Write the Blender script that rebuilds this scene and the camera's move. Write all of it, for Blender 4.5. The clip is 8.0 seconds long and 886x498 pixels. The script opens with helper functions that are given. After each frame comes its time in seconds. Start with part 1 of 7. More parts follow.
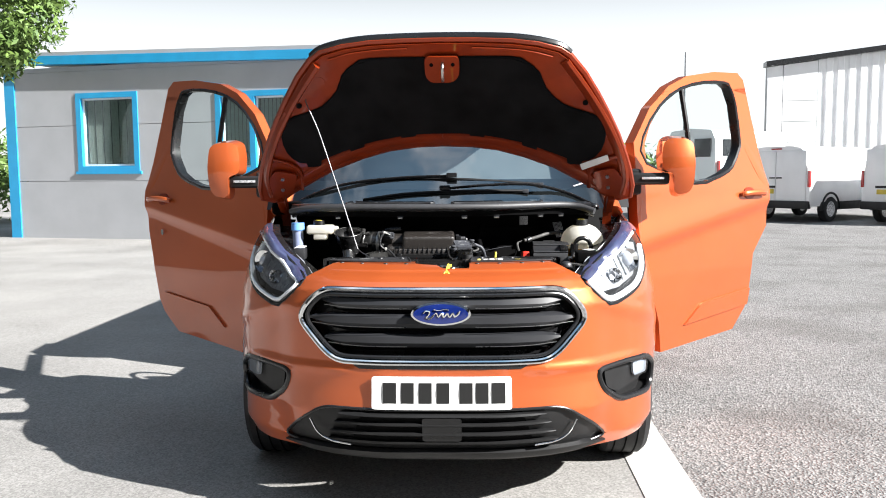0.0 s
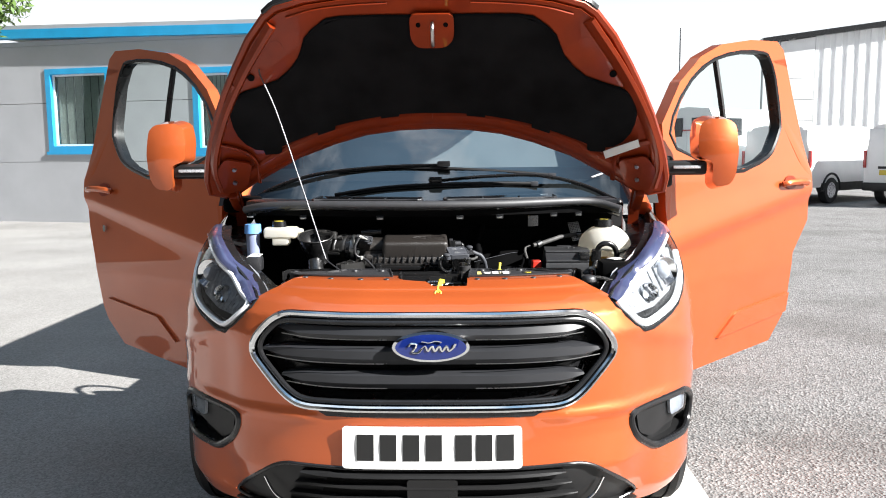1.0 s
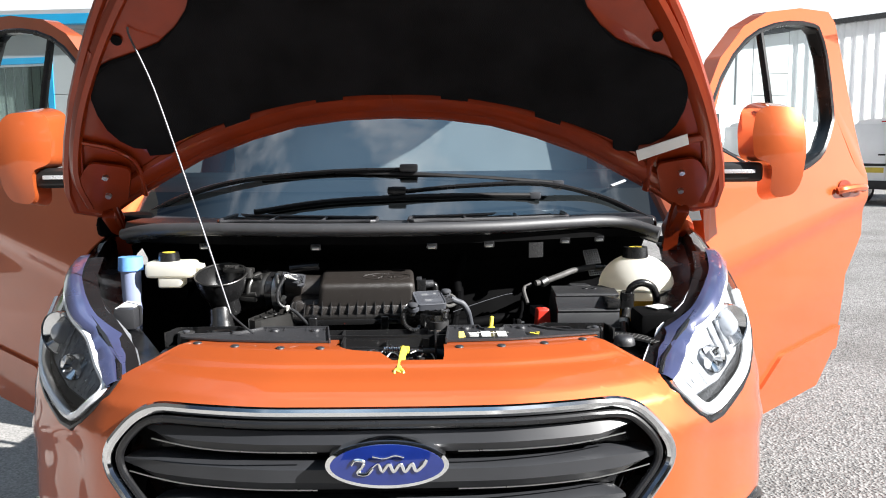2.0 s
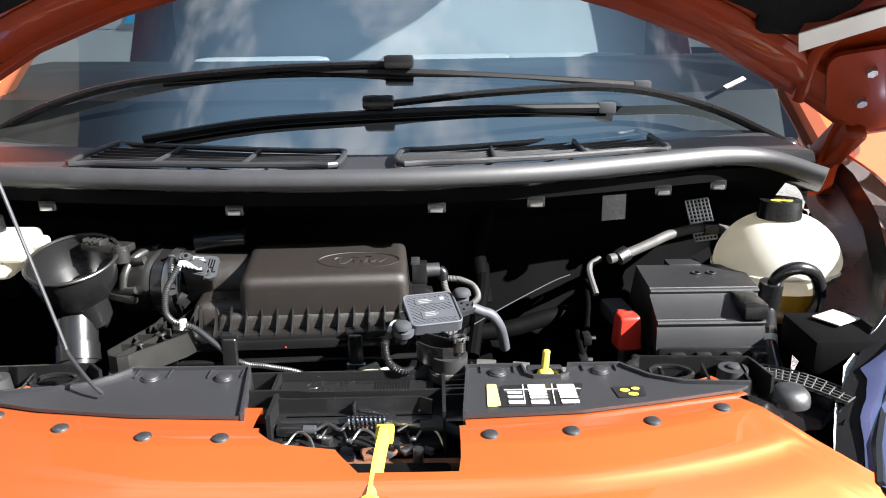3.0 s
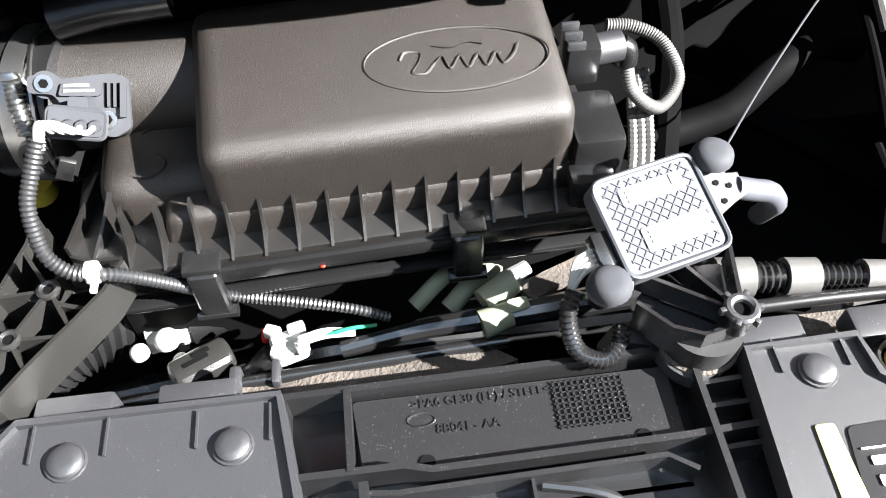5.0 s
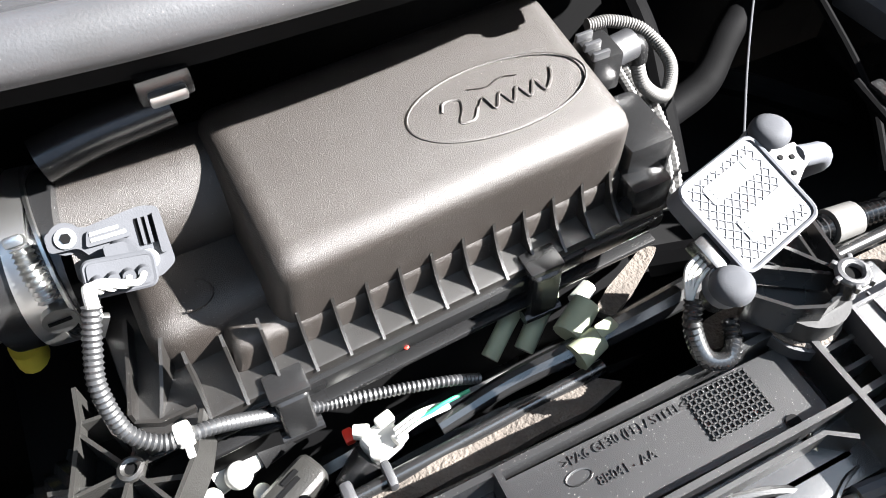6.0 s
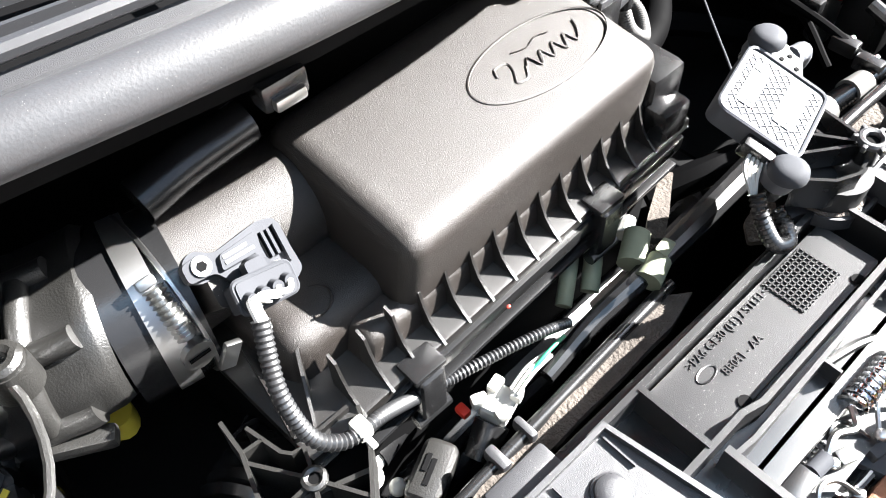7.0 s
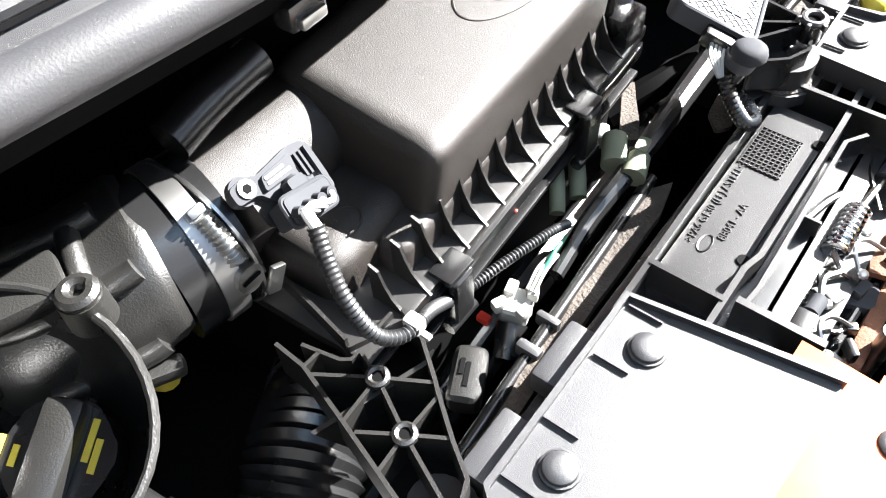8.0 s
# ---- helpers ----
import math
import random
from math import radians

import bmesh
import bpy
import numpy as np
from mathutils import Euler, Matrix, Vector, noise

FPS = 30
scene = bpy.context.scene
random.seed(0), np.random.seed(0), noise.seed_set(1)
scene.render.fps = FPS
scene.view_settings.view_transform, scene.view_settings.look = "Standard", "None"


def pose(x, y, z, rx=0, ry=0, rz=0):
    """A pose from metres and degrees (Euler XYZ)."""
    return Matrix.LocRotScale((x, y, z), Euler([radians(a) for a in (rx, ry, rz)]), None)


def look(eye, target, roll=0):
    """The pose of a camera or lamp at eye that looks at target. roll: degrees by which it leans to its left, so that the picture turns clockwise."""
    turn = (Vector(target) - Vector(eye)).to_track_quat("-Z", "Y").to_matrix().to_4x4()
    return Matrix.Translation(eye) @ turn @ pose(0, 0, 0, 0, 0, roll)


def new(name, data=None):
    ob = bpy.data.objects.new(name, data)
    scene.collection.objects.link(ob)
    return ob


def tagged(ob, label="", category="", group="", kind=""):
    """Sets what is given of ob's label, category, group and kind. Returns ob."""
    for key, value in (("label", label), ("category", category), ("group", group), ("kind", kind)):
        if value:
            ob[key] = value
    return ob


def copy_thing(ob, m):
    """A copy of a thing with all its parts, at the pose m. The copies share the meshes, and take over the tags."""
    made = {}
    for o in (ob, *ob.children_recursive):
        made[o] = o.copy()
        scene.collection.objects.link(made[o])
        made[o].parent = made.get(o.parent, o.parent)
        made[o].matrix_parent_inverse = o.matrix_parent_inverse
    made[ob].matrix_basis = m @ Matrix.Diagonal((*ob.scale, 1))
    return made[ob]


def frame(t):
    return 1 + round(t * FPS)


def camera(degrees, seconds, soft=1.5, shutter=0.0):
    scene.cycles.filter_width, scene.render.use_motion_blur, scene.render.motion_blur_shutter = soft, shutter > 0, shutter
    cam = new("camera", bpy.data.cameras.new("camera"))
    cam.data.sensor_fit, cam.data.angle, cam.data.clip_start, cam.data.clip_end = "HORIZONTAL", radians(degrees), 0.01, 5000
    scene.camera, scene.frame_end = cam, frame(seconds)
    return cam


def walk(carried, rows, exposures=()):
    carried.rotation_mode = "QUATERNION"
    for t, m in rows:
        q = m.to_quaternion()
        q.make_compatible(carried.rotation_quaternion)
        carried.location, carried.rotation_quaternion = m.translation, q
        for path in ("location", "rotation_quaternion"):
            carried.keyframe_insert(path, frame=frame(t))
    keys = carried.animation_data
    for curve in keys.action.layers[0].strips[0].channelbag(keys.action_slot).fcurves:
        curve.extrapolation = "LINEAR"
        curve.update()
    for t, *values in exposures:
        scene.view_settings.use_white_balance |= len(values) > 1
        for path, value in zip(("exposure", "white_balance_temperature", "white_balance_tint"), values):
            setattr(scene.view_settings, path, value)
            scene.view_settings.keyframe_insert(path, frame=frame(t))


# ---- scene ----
cam = camera(56.9, 8.0, soft=1.0)
PATH = [
    (0, (0.134, -3.094, 1.376), (0.058, -1.105, 1.189), -0.5),
    (0.5, (0.136, -2.774, 1.41), (0.057, -0.787, 1.196), -0.8),
    (0.7, (0.137, -2.648, 1.424), (0.058, -0.663, 1.191), -1.0),
    (1, (0.104, -2.387, 1.413), (0.054, -0.402, 1.174), -0.5),
    (1.5, (0.086, -1.974, 1.411), (0.084, 0.011, 1.166), -0.4),
    (1.7, (0.096, -1.781, 1.417), (0.123, 0.203, 1.172), -0.4),
    (2.8, (0.093, -0.786, 1.423), (0.099, 1.171, 1.008), -0.9),
    (3, (0.1, -0.629, 1.44), (0.1, 1.293, 0.885), -0.8),
    (3.5, (0.069, -0.299, 1.45), (0.055, 1.451, 0.481), -1.3),
    (4, (0.033, -0.07, 1.449), (0.021, 1.407, 0.1), -1.3),
    (4.5, (0.026, 0.046, 1.443), (0.005, 1.292, -0.121), -2.2),
    (5, (-0.069, 0.084, 1.439), (0.053, 1.268, -0.167), -1.3),
    (5.2, (-0.112, 0.091, 1.438), (0.106, 1.277, -0.157), -0.6),
    (6.3, (-0.215, 0.19, 1.431), (0.359, 1.227, -0.181), -2.5),
    (6.5, (-0.238, 0.196, 1.427), (0.407, 1.225, -0.162), -2.7),
    (7, (-0.329, 0.211, 1.433), (0.474, 1.136, -0.148), -2.7),
    (7.5, (-0.379, 0.214, 1.429), (0.509, 1.033, -0.166), -3.8),
    (8, (-0.413, 0.213, 1.427), (0.515, 0.993, -0.163), -3.7),
]
walk(cam, [(t, look(eye, target, roll)) for t, eye, target, roll in PATH],
     exposures=[(0, 1.60), (1.7, 1.60), (3, 2.20), (4, 2.70), (5.2, 3.22), (6.3, 3.52), (7, 3.50), (8, 3.36)])

# ---- world, sun ----
KX, KY = 1.37, 0.60                     # ground shift of a shadow per metre of height: towards -x, +y
sun_dir = Vector((KX, -KY, 1.0)).normalized()
world = bpy.data.worlds.new("sky")
scene.world = world
world.use_nodes = True
wn, wl = world.node_tree.nodes, world.node_tree.links
wn.clear()
w_out, w_bg, w_sky = wn.new("ShaderNodeOutputWorld"), wn.new("ShaderNodeBackground"), wn.new("ShaderNodeTexSky")
w_sky.sky_type, w_sky.sun_disc = "NISHITA", False
w_sky.sun_elevation = math.asin(sun_dir.z)
w_sky.sun_rotation = math.atan2(sun_dir.x, sun_dir.y)
w_sky.dust_density = 1.5
w_tc, w_noise, w_ramp, w_mix = wn.new("ShaderNodeTexCoord"), wn.new("ShaderNodeTexNoise"), wn.new("ShaderNodeValToRGB"), wn.new("ShaderNodeMix")
w_map = wn.new("ShaderNodeMapping")
w_map.inputs["Scale"].default_value = (1.0, 1.0, 2.6)
w_mix.data_type = "RGBA"
w_noise.inputs["Scale"].default_value, w_noise.inputs["Detail"].default_value, w_noise.inputs["Roughness"].default_value = 2.6, 9.0, 0.58
w_ramp.color_ramp.elements[0].position, w_ramp.color_ramp.elements[1].position = 0.55, 0.70
w_mix.inputs["B"].default_value = (33.0, 35.0, 38.0, 1)
wl.new(w_tc.outputs["Generated"], w_map.inputs["Vector"])
wl.new(w_map.outputs["Vector"], w_noise.inputs["Vector"])
w_sep, w_up, w_add = wn.new("ShaderNodeSeparateXYZ"), wn.new("ShaderNodeMapRange"), wn.new("ShaderNodeMath")
w_up.interpolation_type = "SMOOTHSTEP"
w_up.inputs["From Min"].default_value, w_up.inputs["From Max"].default_value = 0.78, 0.95
w_up.inputs["To Max"].default_value = 0.10
wl.new(w_tc.outputs["Generated"], w_sep.inputs[0])
wl.new(w_sep.outputs["Z"], w_up.inputs["Value"])
wl.new(w_noise.outputs["Fac"], w_add.inputs[0])
wl.new(w_up.outputs["Result"], w_add.inputs[1])
wl.new(w_add.outputs[0], w_ramp.inputs["Fac"])
wl.new(w_ramp.outputs["Color"], w_mix.inputs["Factor"])
w_high, w_hz = wn.new("ShaderNodeMix"), wn.new("ShaderNodeMapRange")
w_high.data_type, w_hz.interpolation_type = "RGBA", "SMOOTHSTEP"
w_high.inputs["B"].default_value = (8.0, 14.0, 21.0, 1)
w_hz.inputs["From Min"].default_value, w_hz.inputs["From Max"].default_value = 0.72, 0.94
wl.new(w_sep.outputs["Z"], w_hz.inputs["Value"])
wl.new(w_hz.outputs["Result"], w_high.inputs["Factor"])
wl.new(w_sky.outputs["Color"], w_high.inputs["A"])
wl.new(w_high.outputs["Result"], w_mix.inputs["A"])
w_low, w_haze = wn.new("ShaderNodeMapRange"), wn.new("ShaderNodeMix")
w_haze.data_type = "RGBA"
w_haze.inputs["B"].default_value = (30.0, 31.5, 32.5, 1)
w_low.interpolation_type = "SMOOTHSTEP"
w_low.inputs["From Min"].default_value, w_low.inputs["From Max"].default_value = 0.10, 0.36
w_low.inputs["To Min"].default_value, w_low.inputs["To Max"].default_value = 0.9, 0.0
wl.new(w_sep.outputs["Z"], w_low.inputs["Value"])
wl.new(w_low.outputs["Result"], w_haze.inputs["Factor"])
wl.new(w_mix.outputs["Result"], w_haze.inputs["A"])
wl.new(w_haze.outputs["Result"], w_bg.inputs["Color"])
w_bg.inputs["Strength"].default_value = 0.014
wl.new(w_bg.outputs["Background"], w_out.inputs["Surface"])
sun_data = bpy.data.lights.new("sun", "SUN")
sun_data.energy, sun_data.angle, sun_data.color = 5.0, radians(0.55), (1.0, 0.985, 0.965)
sun = new("sun", sun_data)
sun.matrix_world = look(sun_dir * 30, (0, 0, 0))


# ---- materials ----
def material(name, color, rough=0.5, metal=0.0, vary=0.12, scale=6.0, bump=0.0, bump_scale=400.0, coat=0.0, spec=0.5, rough_vary=0.1, second=None, dust=0.0):
    """Principled surface: broad colour drift, fine grain, relief and uneven gloss."""
    m = bpy.data.materials.new(name)
    m.use_nodes = True
    n, l = m.node_tree.nodes, m.node_tree.links
    b = n["Principled BSDF"]
    tc = n.new("ShaderNodeTexCoord")
    big, fine = n.new("ShaderNodeTexNoise"), n.new("ShaderNodeTexNoise")
    big.inputs["Scale"].default_value, big.inputs["Detail"].default_value = scale, 6.0
    fine.inputs["Scale"].default_value, fine.inputs["Detail"].default_value = bump_scale, 3.0
    for t in (big, fine):
        l.new(tc.outputs["Object"], t.inputs["Vector"])
    mix = n.new("ShaderNodeMix")
    mix.data_type = "RGBA"
    c2 = second or tuple(c * (1 - 2 * vary) for c in color)
    mix.inputs["A"].default_value, mix.inputs["B"].default_value = (*color, 1), (*c2, 1)
    ramp = n.new("ShaderNodeMapRange")
    ramp.inputs["From Min"].default_value, ramp.inputs["From Max"].default_value = 0.35, 0.7
    l.new(big.outputs["Fac"], ramp.inputs["Value"])
    l.new(ramp.outputs["Result"], mix.inputs["Factor"])
    tint = mix.outputs["Result"]
    if dust:
        sp, lt, dm = n.new("ShaderNodeTexVoronoi"), n.new("ShaderNodeMath"), n.new("ShaderNodeMix")
        sp.inputs["Scale"].default_value = 520
        lt.operation, dm.data_type = "LESS_THAN", "RGBA"
        patch, am = n.new("ShaderNodeTexNoise"), n.new("ShaderNodeMath")
        patch.inputs["Scale"].default_value = 45
        am.operation, am.inputs[1].default_value = "MULTIPLY", dust
        l.new(tc.outputs["Object"], patch.inputs["Vector"])
        l.new(patch.outputs["Fac"], am.inputs[0])
        l.new(tc.outputs["Object"], sp.inputs["Vector"])
        l.new(sp.outputs["Distance"], lt.inputs[0])
        l.new(am.outputs[0], lt.inputs[1])
        l.new(lt.outputs[0], dm.inputs["Factor"])
        l.new(tint, dm.inputs["A"])
        dm.inputs["B"].default_value = (0.40, 0.385, 0.36, 1)
        tint = dm.outputs["Result"]
    l.new(tint, b.inputs["Base Color"])
    rr = n.new("ShaderNodeMapRange")
    rr.inputs["To Min"].default_value, rr.inputs["To Max"].default_value = max(0.02, rough - rough_vary), min(1, rough + rough_vary)
    l.new(big.outputs["Fac"], rr.inputs["Value"])
    l.new(rr.outputs["Result"], b.inputs["Roughness"])
    b.inputs["Metallic"].default_value = metal
    b.inputs["Specular IOR Level"].default_value = spec
    b.inputs["Coat Weight"].default_value = coat
    b.inputs["Coat Roughness"].default_value = 0.02
    if bump:
        bp = n.new("ShaderNodeBump")
        bp.inputs["Strength"].default_value, bp.inputs["Distance"].default_value = bump, 1.0 / bump_scale
        l.new(fine.outputs["Fac"], bp.inputs["Height"])
        l.new(bp.outputs["Normal"], b.inputs["Normal"])
    return m


def glass(name, tint=(0.85, 0.93, 0.92), ior=1.7, rough=0.02):
    """Thin pane: sees through, with a mirror gloss by Fresnel."""
    m = bpy.data.materials.new(name)
    m.use_nodes = True
    n, l = m.node_tree.nodes, m.node_tree.links
    n.remove(n["Principled BSDF"])
    out = n["Material Output"]
    tr, gl, mx, fr = n.new("ShaderNodeBsdfTransparent"), n.new("ShaderNodeBsdfGlossy"), n.new("ShaderNodeMixShader"), n.new("ShaderNodeFresnel")
    tr.inputs["Color"].default_value = (*tint, 1)
    gl.inputs["Roughness"].default_value = rough
    fr.inputs["IOR"].default_value = ior
    l.new(fr.outputs["Fac"], mx.inputs["Fac"])
    l.new(tr.outputs["BSDF"], mx.inputs[1])
    l.new(gl.outputs["BSDF"], mx.inputs[2])
    l.new(mx.outputs["Shader"], out.inputs["Surface"])
    return m


M_PAINT = material("orange_metallic_paint", (0.52, 0.105, 0.025), 0.44, 0.45, 0.05, 3.0, 0.0, 2500, coat=1.0, rough_vary=0.04, spec=0.3)
# darker copy of the body orange, with the shade of inner faces in it
M_PAINT_IN = material("shaded_inner_orange", (0.27, 0.030, 0.004), 0.38, 0.25, 0.12, 9.0, 0.05, 900, coat=0.4, spec=0.3)
M_BLACK = material("black_grained_plastic", (0.013, 0.013, 0.0135), 0.5, 0, 0.2, 9, 0.12, 1500, spec=0.35)
M_SATIN = material("satin_black_trim", (0.012, 0.012, 0.013), 0.28, 0, 0.2, 12, 0.03, 900)
M_RUBBER = material("black_rubber", (0.03, 0.03, 0.031), 0.55, 0, 0.25, 14, 0.1, 700)
M_CHROME = material("chrome", (0.78, 0.79, 0.80), 0.1, 1.0, 0.05, 10, rough_vary=0.04)
M_STEEL = material("zinc_plated_steel", (0.55, 0.55, 0.54), 0.3, 1.0, 0.15, 40, 0.05, 900)
M_ROD = material("dull_steel_rod", (0.10, 0.10, 0.105), 0.4, 0.7, 0.15, 40, 0.05, 900)
# black darkened further and kept glossless, so parts look shaded in the sun
M_DULL = material("shade_darkened_black", (0.0025, 0.0025, 0.0028), 0.7, 0, 0.25, 20, 0.1, 700, spec=0.03)
M_LINER = material("black_felt_liner", (0.008, 0.008, 0.009), 0.95, 0, 0.3, 8, 0.6, 500, spec=0.15)
M_GLASS = glass("clear_glass", (0.86, 0.93, 0.92), 1.35)
M_SCREEN = glass("tinted_windscreen", (0.30, 0.36, 0.38), 2.8)
M_LENS = glass("clear_lamp_lens", (0.93, 0.95, 0.97), 1.5)
M_WHITE = material("white_paint", (0.84, 0.84, 0.84), 0.35, 0, 0.04, 2, coat=0.5)
M_TYRE = material("tyre_rubber", (0.018, 0.018, 0.019), 0.75, 0, 0.3, 10, 0.3, 300)
# near-black: the shade of deep recesses and holes is put into the colour
M_DARK = material("cavity_shade_black", (0.003, 0.003, 0.0033), 0.8, 0, 0.3, 10, spec=0.08)
M_LAMPBODY = material("silver_lamp_housing", (0.74, 0.75, 0.78), 0.28, 0.55, 0.10, 30, coat=0.5)
M_BLUE = material("blue_badge_enamel", (0.008, 0.022, 0.16), 0.15, 0.2, 0.1, 30, coat=1.0)
M_PLATE = material("white_plate", (0.82, 0.82, 0.80), 0.4, 0, 0.04, 20)
M_DRL = material("milky_light_guide", (0.88, 0.90, 0.93), 0.15, 0, 0.03, 20, coat=1.0)
M_INK = material("black_ink", (0.012, 0.012, 0.012), 0.5)


# ---- mesh helpers ----
PLACE = {}


def thing(name, at, label, category, group="", kind=""):
    ob = new(name)
    ob.empty_display_size = 0.1
    ob.location = at
    PLACE[ob] = Matrix.Translation(at)
    return tagged(ob, label, category, group, kind)


def part(name, bm, mat, parent=None, label="", kind="", sharp=35):
    """Links a bmesh, built in world metres, as one mesh under its parent."""
    bmesh.ops.remove_doubles(bm, verts=bm.verts, dist=1e-6)
    lim = radians(sharp)
    if bm.calc_volume(signed=True) < 0 and all(len(e.link_faces) == 2 for e in bm.edges):
        bmesh.ops.reverse_faces(bm, faces=bm.faces)
    for f in bm.faces:
        f.smooth = True
    for e in bm.edges:
        e.smooth = len(e.link_faces) == 2 and e.calc_face_angle(0) < lim
    me = bpy.data.meshes.new(name)
    bm.to_mesh(me)
    bm.free()
    for m in (mat if isinstance(mat, (list, tuple)) else [mat]):
        me.materials.append(m)
    ob = new(name, me)
    if parent:
        ob.parent = parent
        ob.matrix_parent_inverse = PLACE.get(parent, Matrix()).inverted()
    return tagged(ob, label, kind=kind)


def box(bm, c, size, bevel=0.0, rot=None, seg=2, taper=1.0):
    """A block at centre c; taper shrinks its top."""
    m = Matrix.Translation(c) @ (rot or Matrix()) @ Matrix.Diagonal((*size, 1))
    r = bmesh.ops.create_cube(bm, size=1.0)["verts"]
    for v in r:
        if v.co.z > 0:
            v.co.x *= taper
            v.co.y *= taper
    bmesh.ops.transform(bm, matrix=m, verts=r)
    if bevel:
        es = {e for v in r for e in v.link_edges}
        bmesh.ops.bevel(bm, geom=list(es), offset=bevel, segments=seg, affect="EDGES", profile=0.6)
    return bm


def face_out(bm, ref):
    """Turns an open skin so that its faces look away from a point inside."""
    ref = Vector(ref)
    if sum(f.normal.dot(f.calc_center_median() - ref) * f.calc_area() for f in bm.faces) < 0:
        bmesh.ops.reverse_faces(bm, faces=bm.faces)
    return bm


def frame_of(a, b):
    z = (Vector(b) - Vector(a)).normalized()
    x = z.orthogonal().normalized()
    return x, z.cross(x)


def rod(bm, a, b, r0, r1=None, seg=14, caps=True):
    r1 = r0 if r1 is None else r1
    a, b = Vector(a), Vector(b)
    x, y = frame_of(a, b)
    rings = []
    for p, r in ((a, r0), (b, r1)):
        rings.append([bm.verts.new(p + r * (math.cos(k * math.tau / seg) * x + math.sin(k * math.tau / seg) * y)) for k in range(seg)])
    for k in range(seg):
        bm.faces.new((rings[0][k], rings[0][(k + 1) % seg], rings[1][(k + 1) % seg], rings[1][k]))
    if caps:
        bm.faces.new(rings[0][::-1])
        bm.faces.new(rings[1])
    return bm


def spline(pts, n=10, closed=False):
    """Catmull-Rom through the points."""
    P = [Vector(p) for p in pts]
    k, out = len(P), []
    for i in range(k if closed else k - 1):
        p1, p2 = P[i], P[(i + 1) % k]
        p0 = P[i - 1] if (i > 0 or closed) else 2 * p1 - p2
        p3 = P[(i + 2) % k] if (i + 2 < k or closed) else 2 * p2 - p1
        for j in range(n):
            f = j / n
            out.append(0.5 * (2 * p1 + (p2 - p0) * f + (2 * p0 - 5 * p1 + 4 * p2 - p3) * f * f + (3 * p1 - p0 - 3 * p2 + p3) * f ** 3))
    if not closed:
        out.append(P[-1].copy())
    return out


def tube(bm, pts, r, seg=10, n=10, closed=False, ribs=0.0, pitch=0.004, flat=1.0, smooth=True):
    """A hose along the points; ribs: depth of its corrugation; r may be a list along the path."""
    path = spline(pts, n, closed) if smooth else [Vector(p) for p in pts]
    if ribs:
        dense, run = [path[0]], 0.0
        step = pitch / 2
        for a, b in zip(path, path[1:]):
            d = (b - a).length
            if d < 1e-9:
                continue
            while run + step <= d:
                run += step
                dense.append(a.lerp(b, run / d))
            run -= d
        path = dense
    m, rings, up = len(path), [], None
    for i, p in enumerate(path):
        t = (path[(i + 1) % m] - path[i - 1]) if closed else (path[min(i + 1, m - 1)] - path[max(i - 1, 0)])
        t.normalize()
        up = t.orthogonal() if up is None else up - t * up.dot(t)
        up.normalize()
        side = t.cross(up)
        rad = r if not isinstance(r, (list, tuple)) else r[0] + (r[1] - r[0]) * i / max(1, m - 1)
        if ribs:
            rad -= ribs * (i % 2)
        rings.append([bm.verts.new(p + rad * (math.cos(k * math.tau / seg) * side + flat * math.sin(k * math.tau / seg) * up)) for k in range(seg)])
    for i in range(m if closed else m - 1):
        a, b = rings[i], rings[(i + 1) % m]
        for k in range(seg):
            bm.faces.new((a[k], a[(k + 1) % seg], b[(k + 1) % seg], b[k]))
    if not closed:
        bm.faces.new(rings[0][::-1])
        bm.faces.new(rings[-1])
    return bm


def sheet(outline, fn, thick=0.0, step=0.0, off=0.0):
    """A plate cut to a 2D outline, split at a grid of step, laid on fn(u, v, off); thick: its depth behind."""
    bm = bmesh.new()
    bm.faces.new([bm.verts.new((u, v, 0)) for u, v in outline])
    if step:
        us, vs = [p[0] for p in outline], [p[1] for p in outline]
        for axis, lo, hi in ((0, min(us), max(us)), (1, min(vs), max(vs))):
            x = lo + step
            while x < hi - step * 0.3:
                co, no = [0, 0, 0], [0, 0, 0]
                co[axis], no[axis] = x, 1
                bmesh.ops.bisect_plane(bm, geom=bm.verts[:] + bm.edges[:] + bm.faces[:], plane_co=co, plane_no=no, dist=1e-6)
                x += step
    if thick:
        top = bm.faces[:]
        low = bmesh.ops.duplicate(bm, geom=top)["geom"]
        lowv = {v for v in low if isinstance(v, bmesh.types.BMVert)}
        for v in lowv:
            v.co.z = -thick
        bmesh.ops.reverse_faces(bm, faces=[f for f in low if isinstance(f, bmesh.types.BMFace)])
        edges = [e for e in bm.edges if len(e.link_faces) == 1]
        bmesh.ops.bridge_loops(bm, edges=edges)
    for v in bm.verts:
        v.co = fn(v.co.x, v.co.y, off + v.co.z)
    bmesh.ops.recalc_face_normals(bm, faces=bm.faces)
    return bm


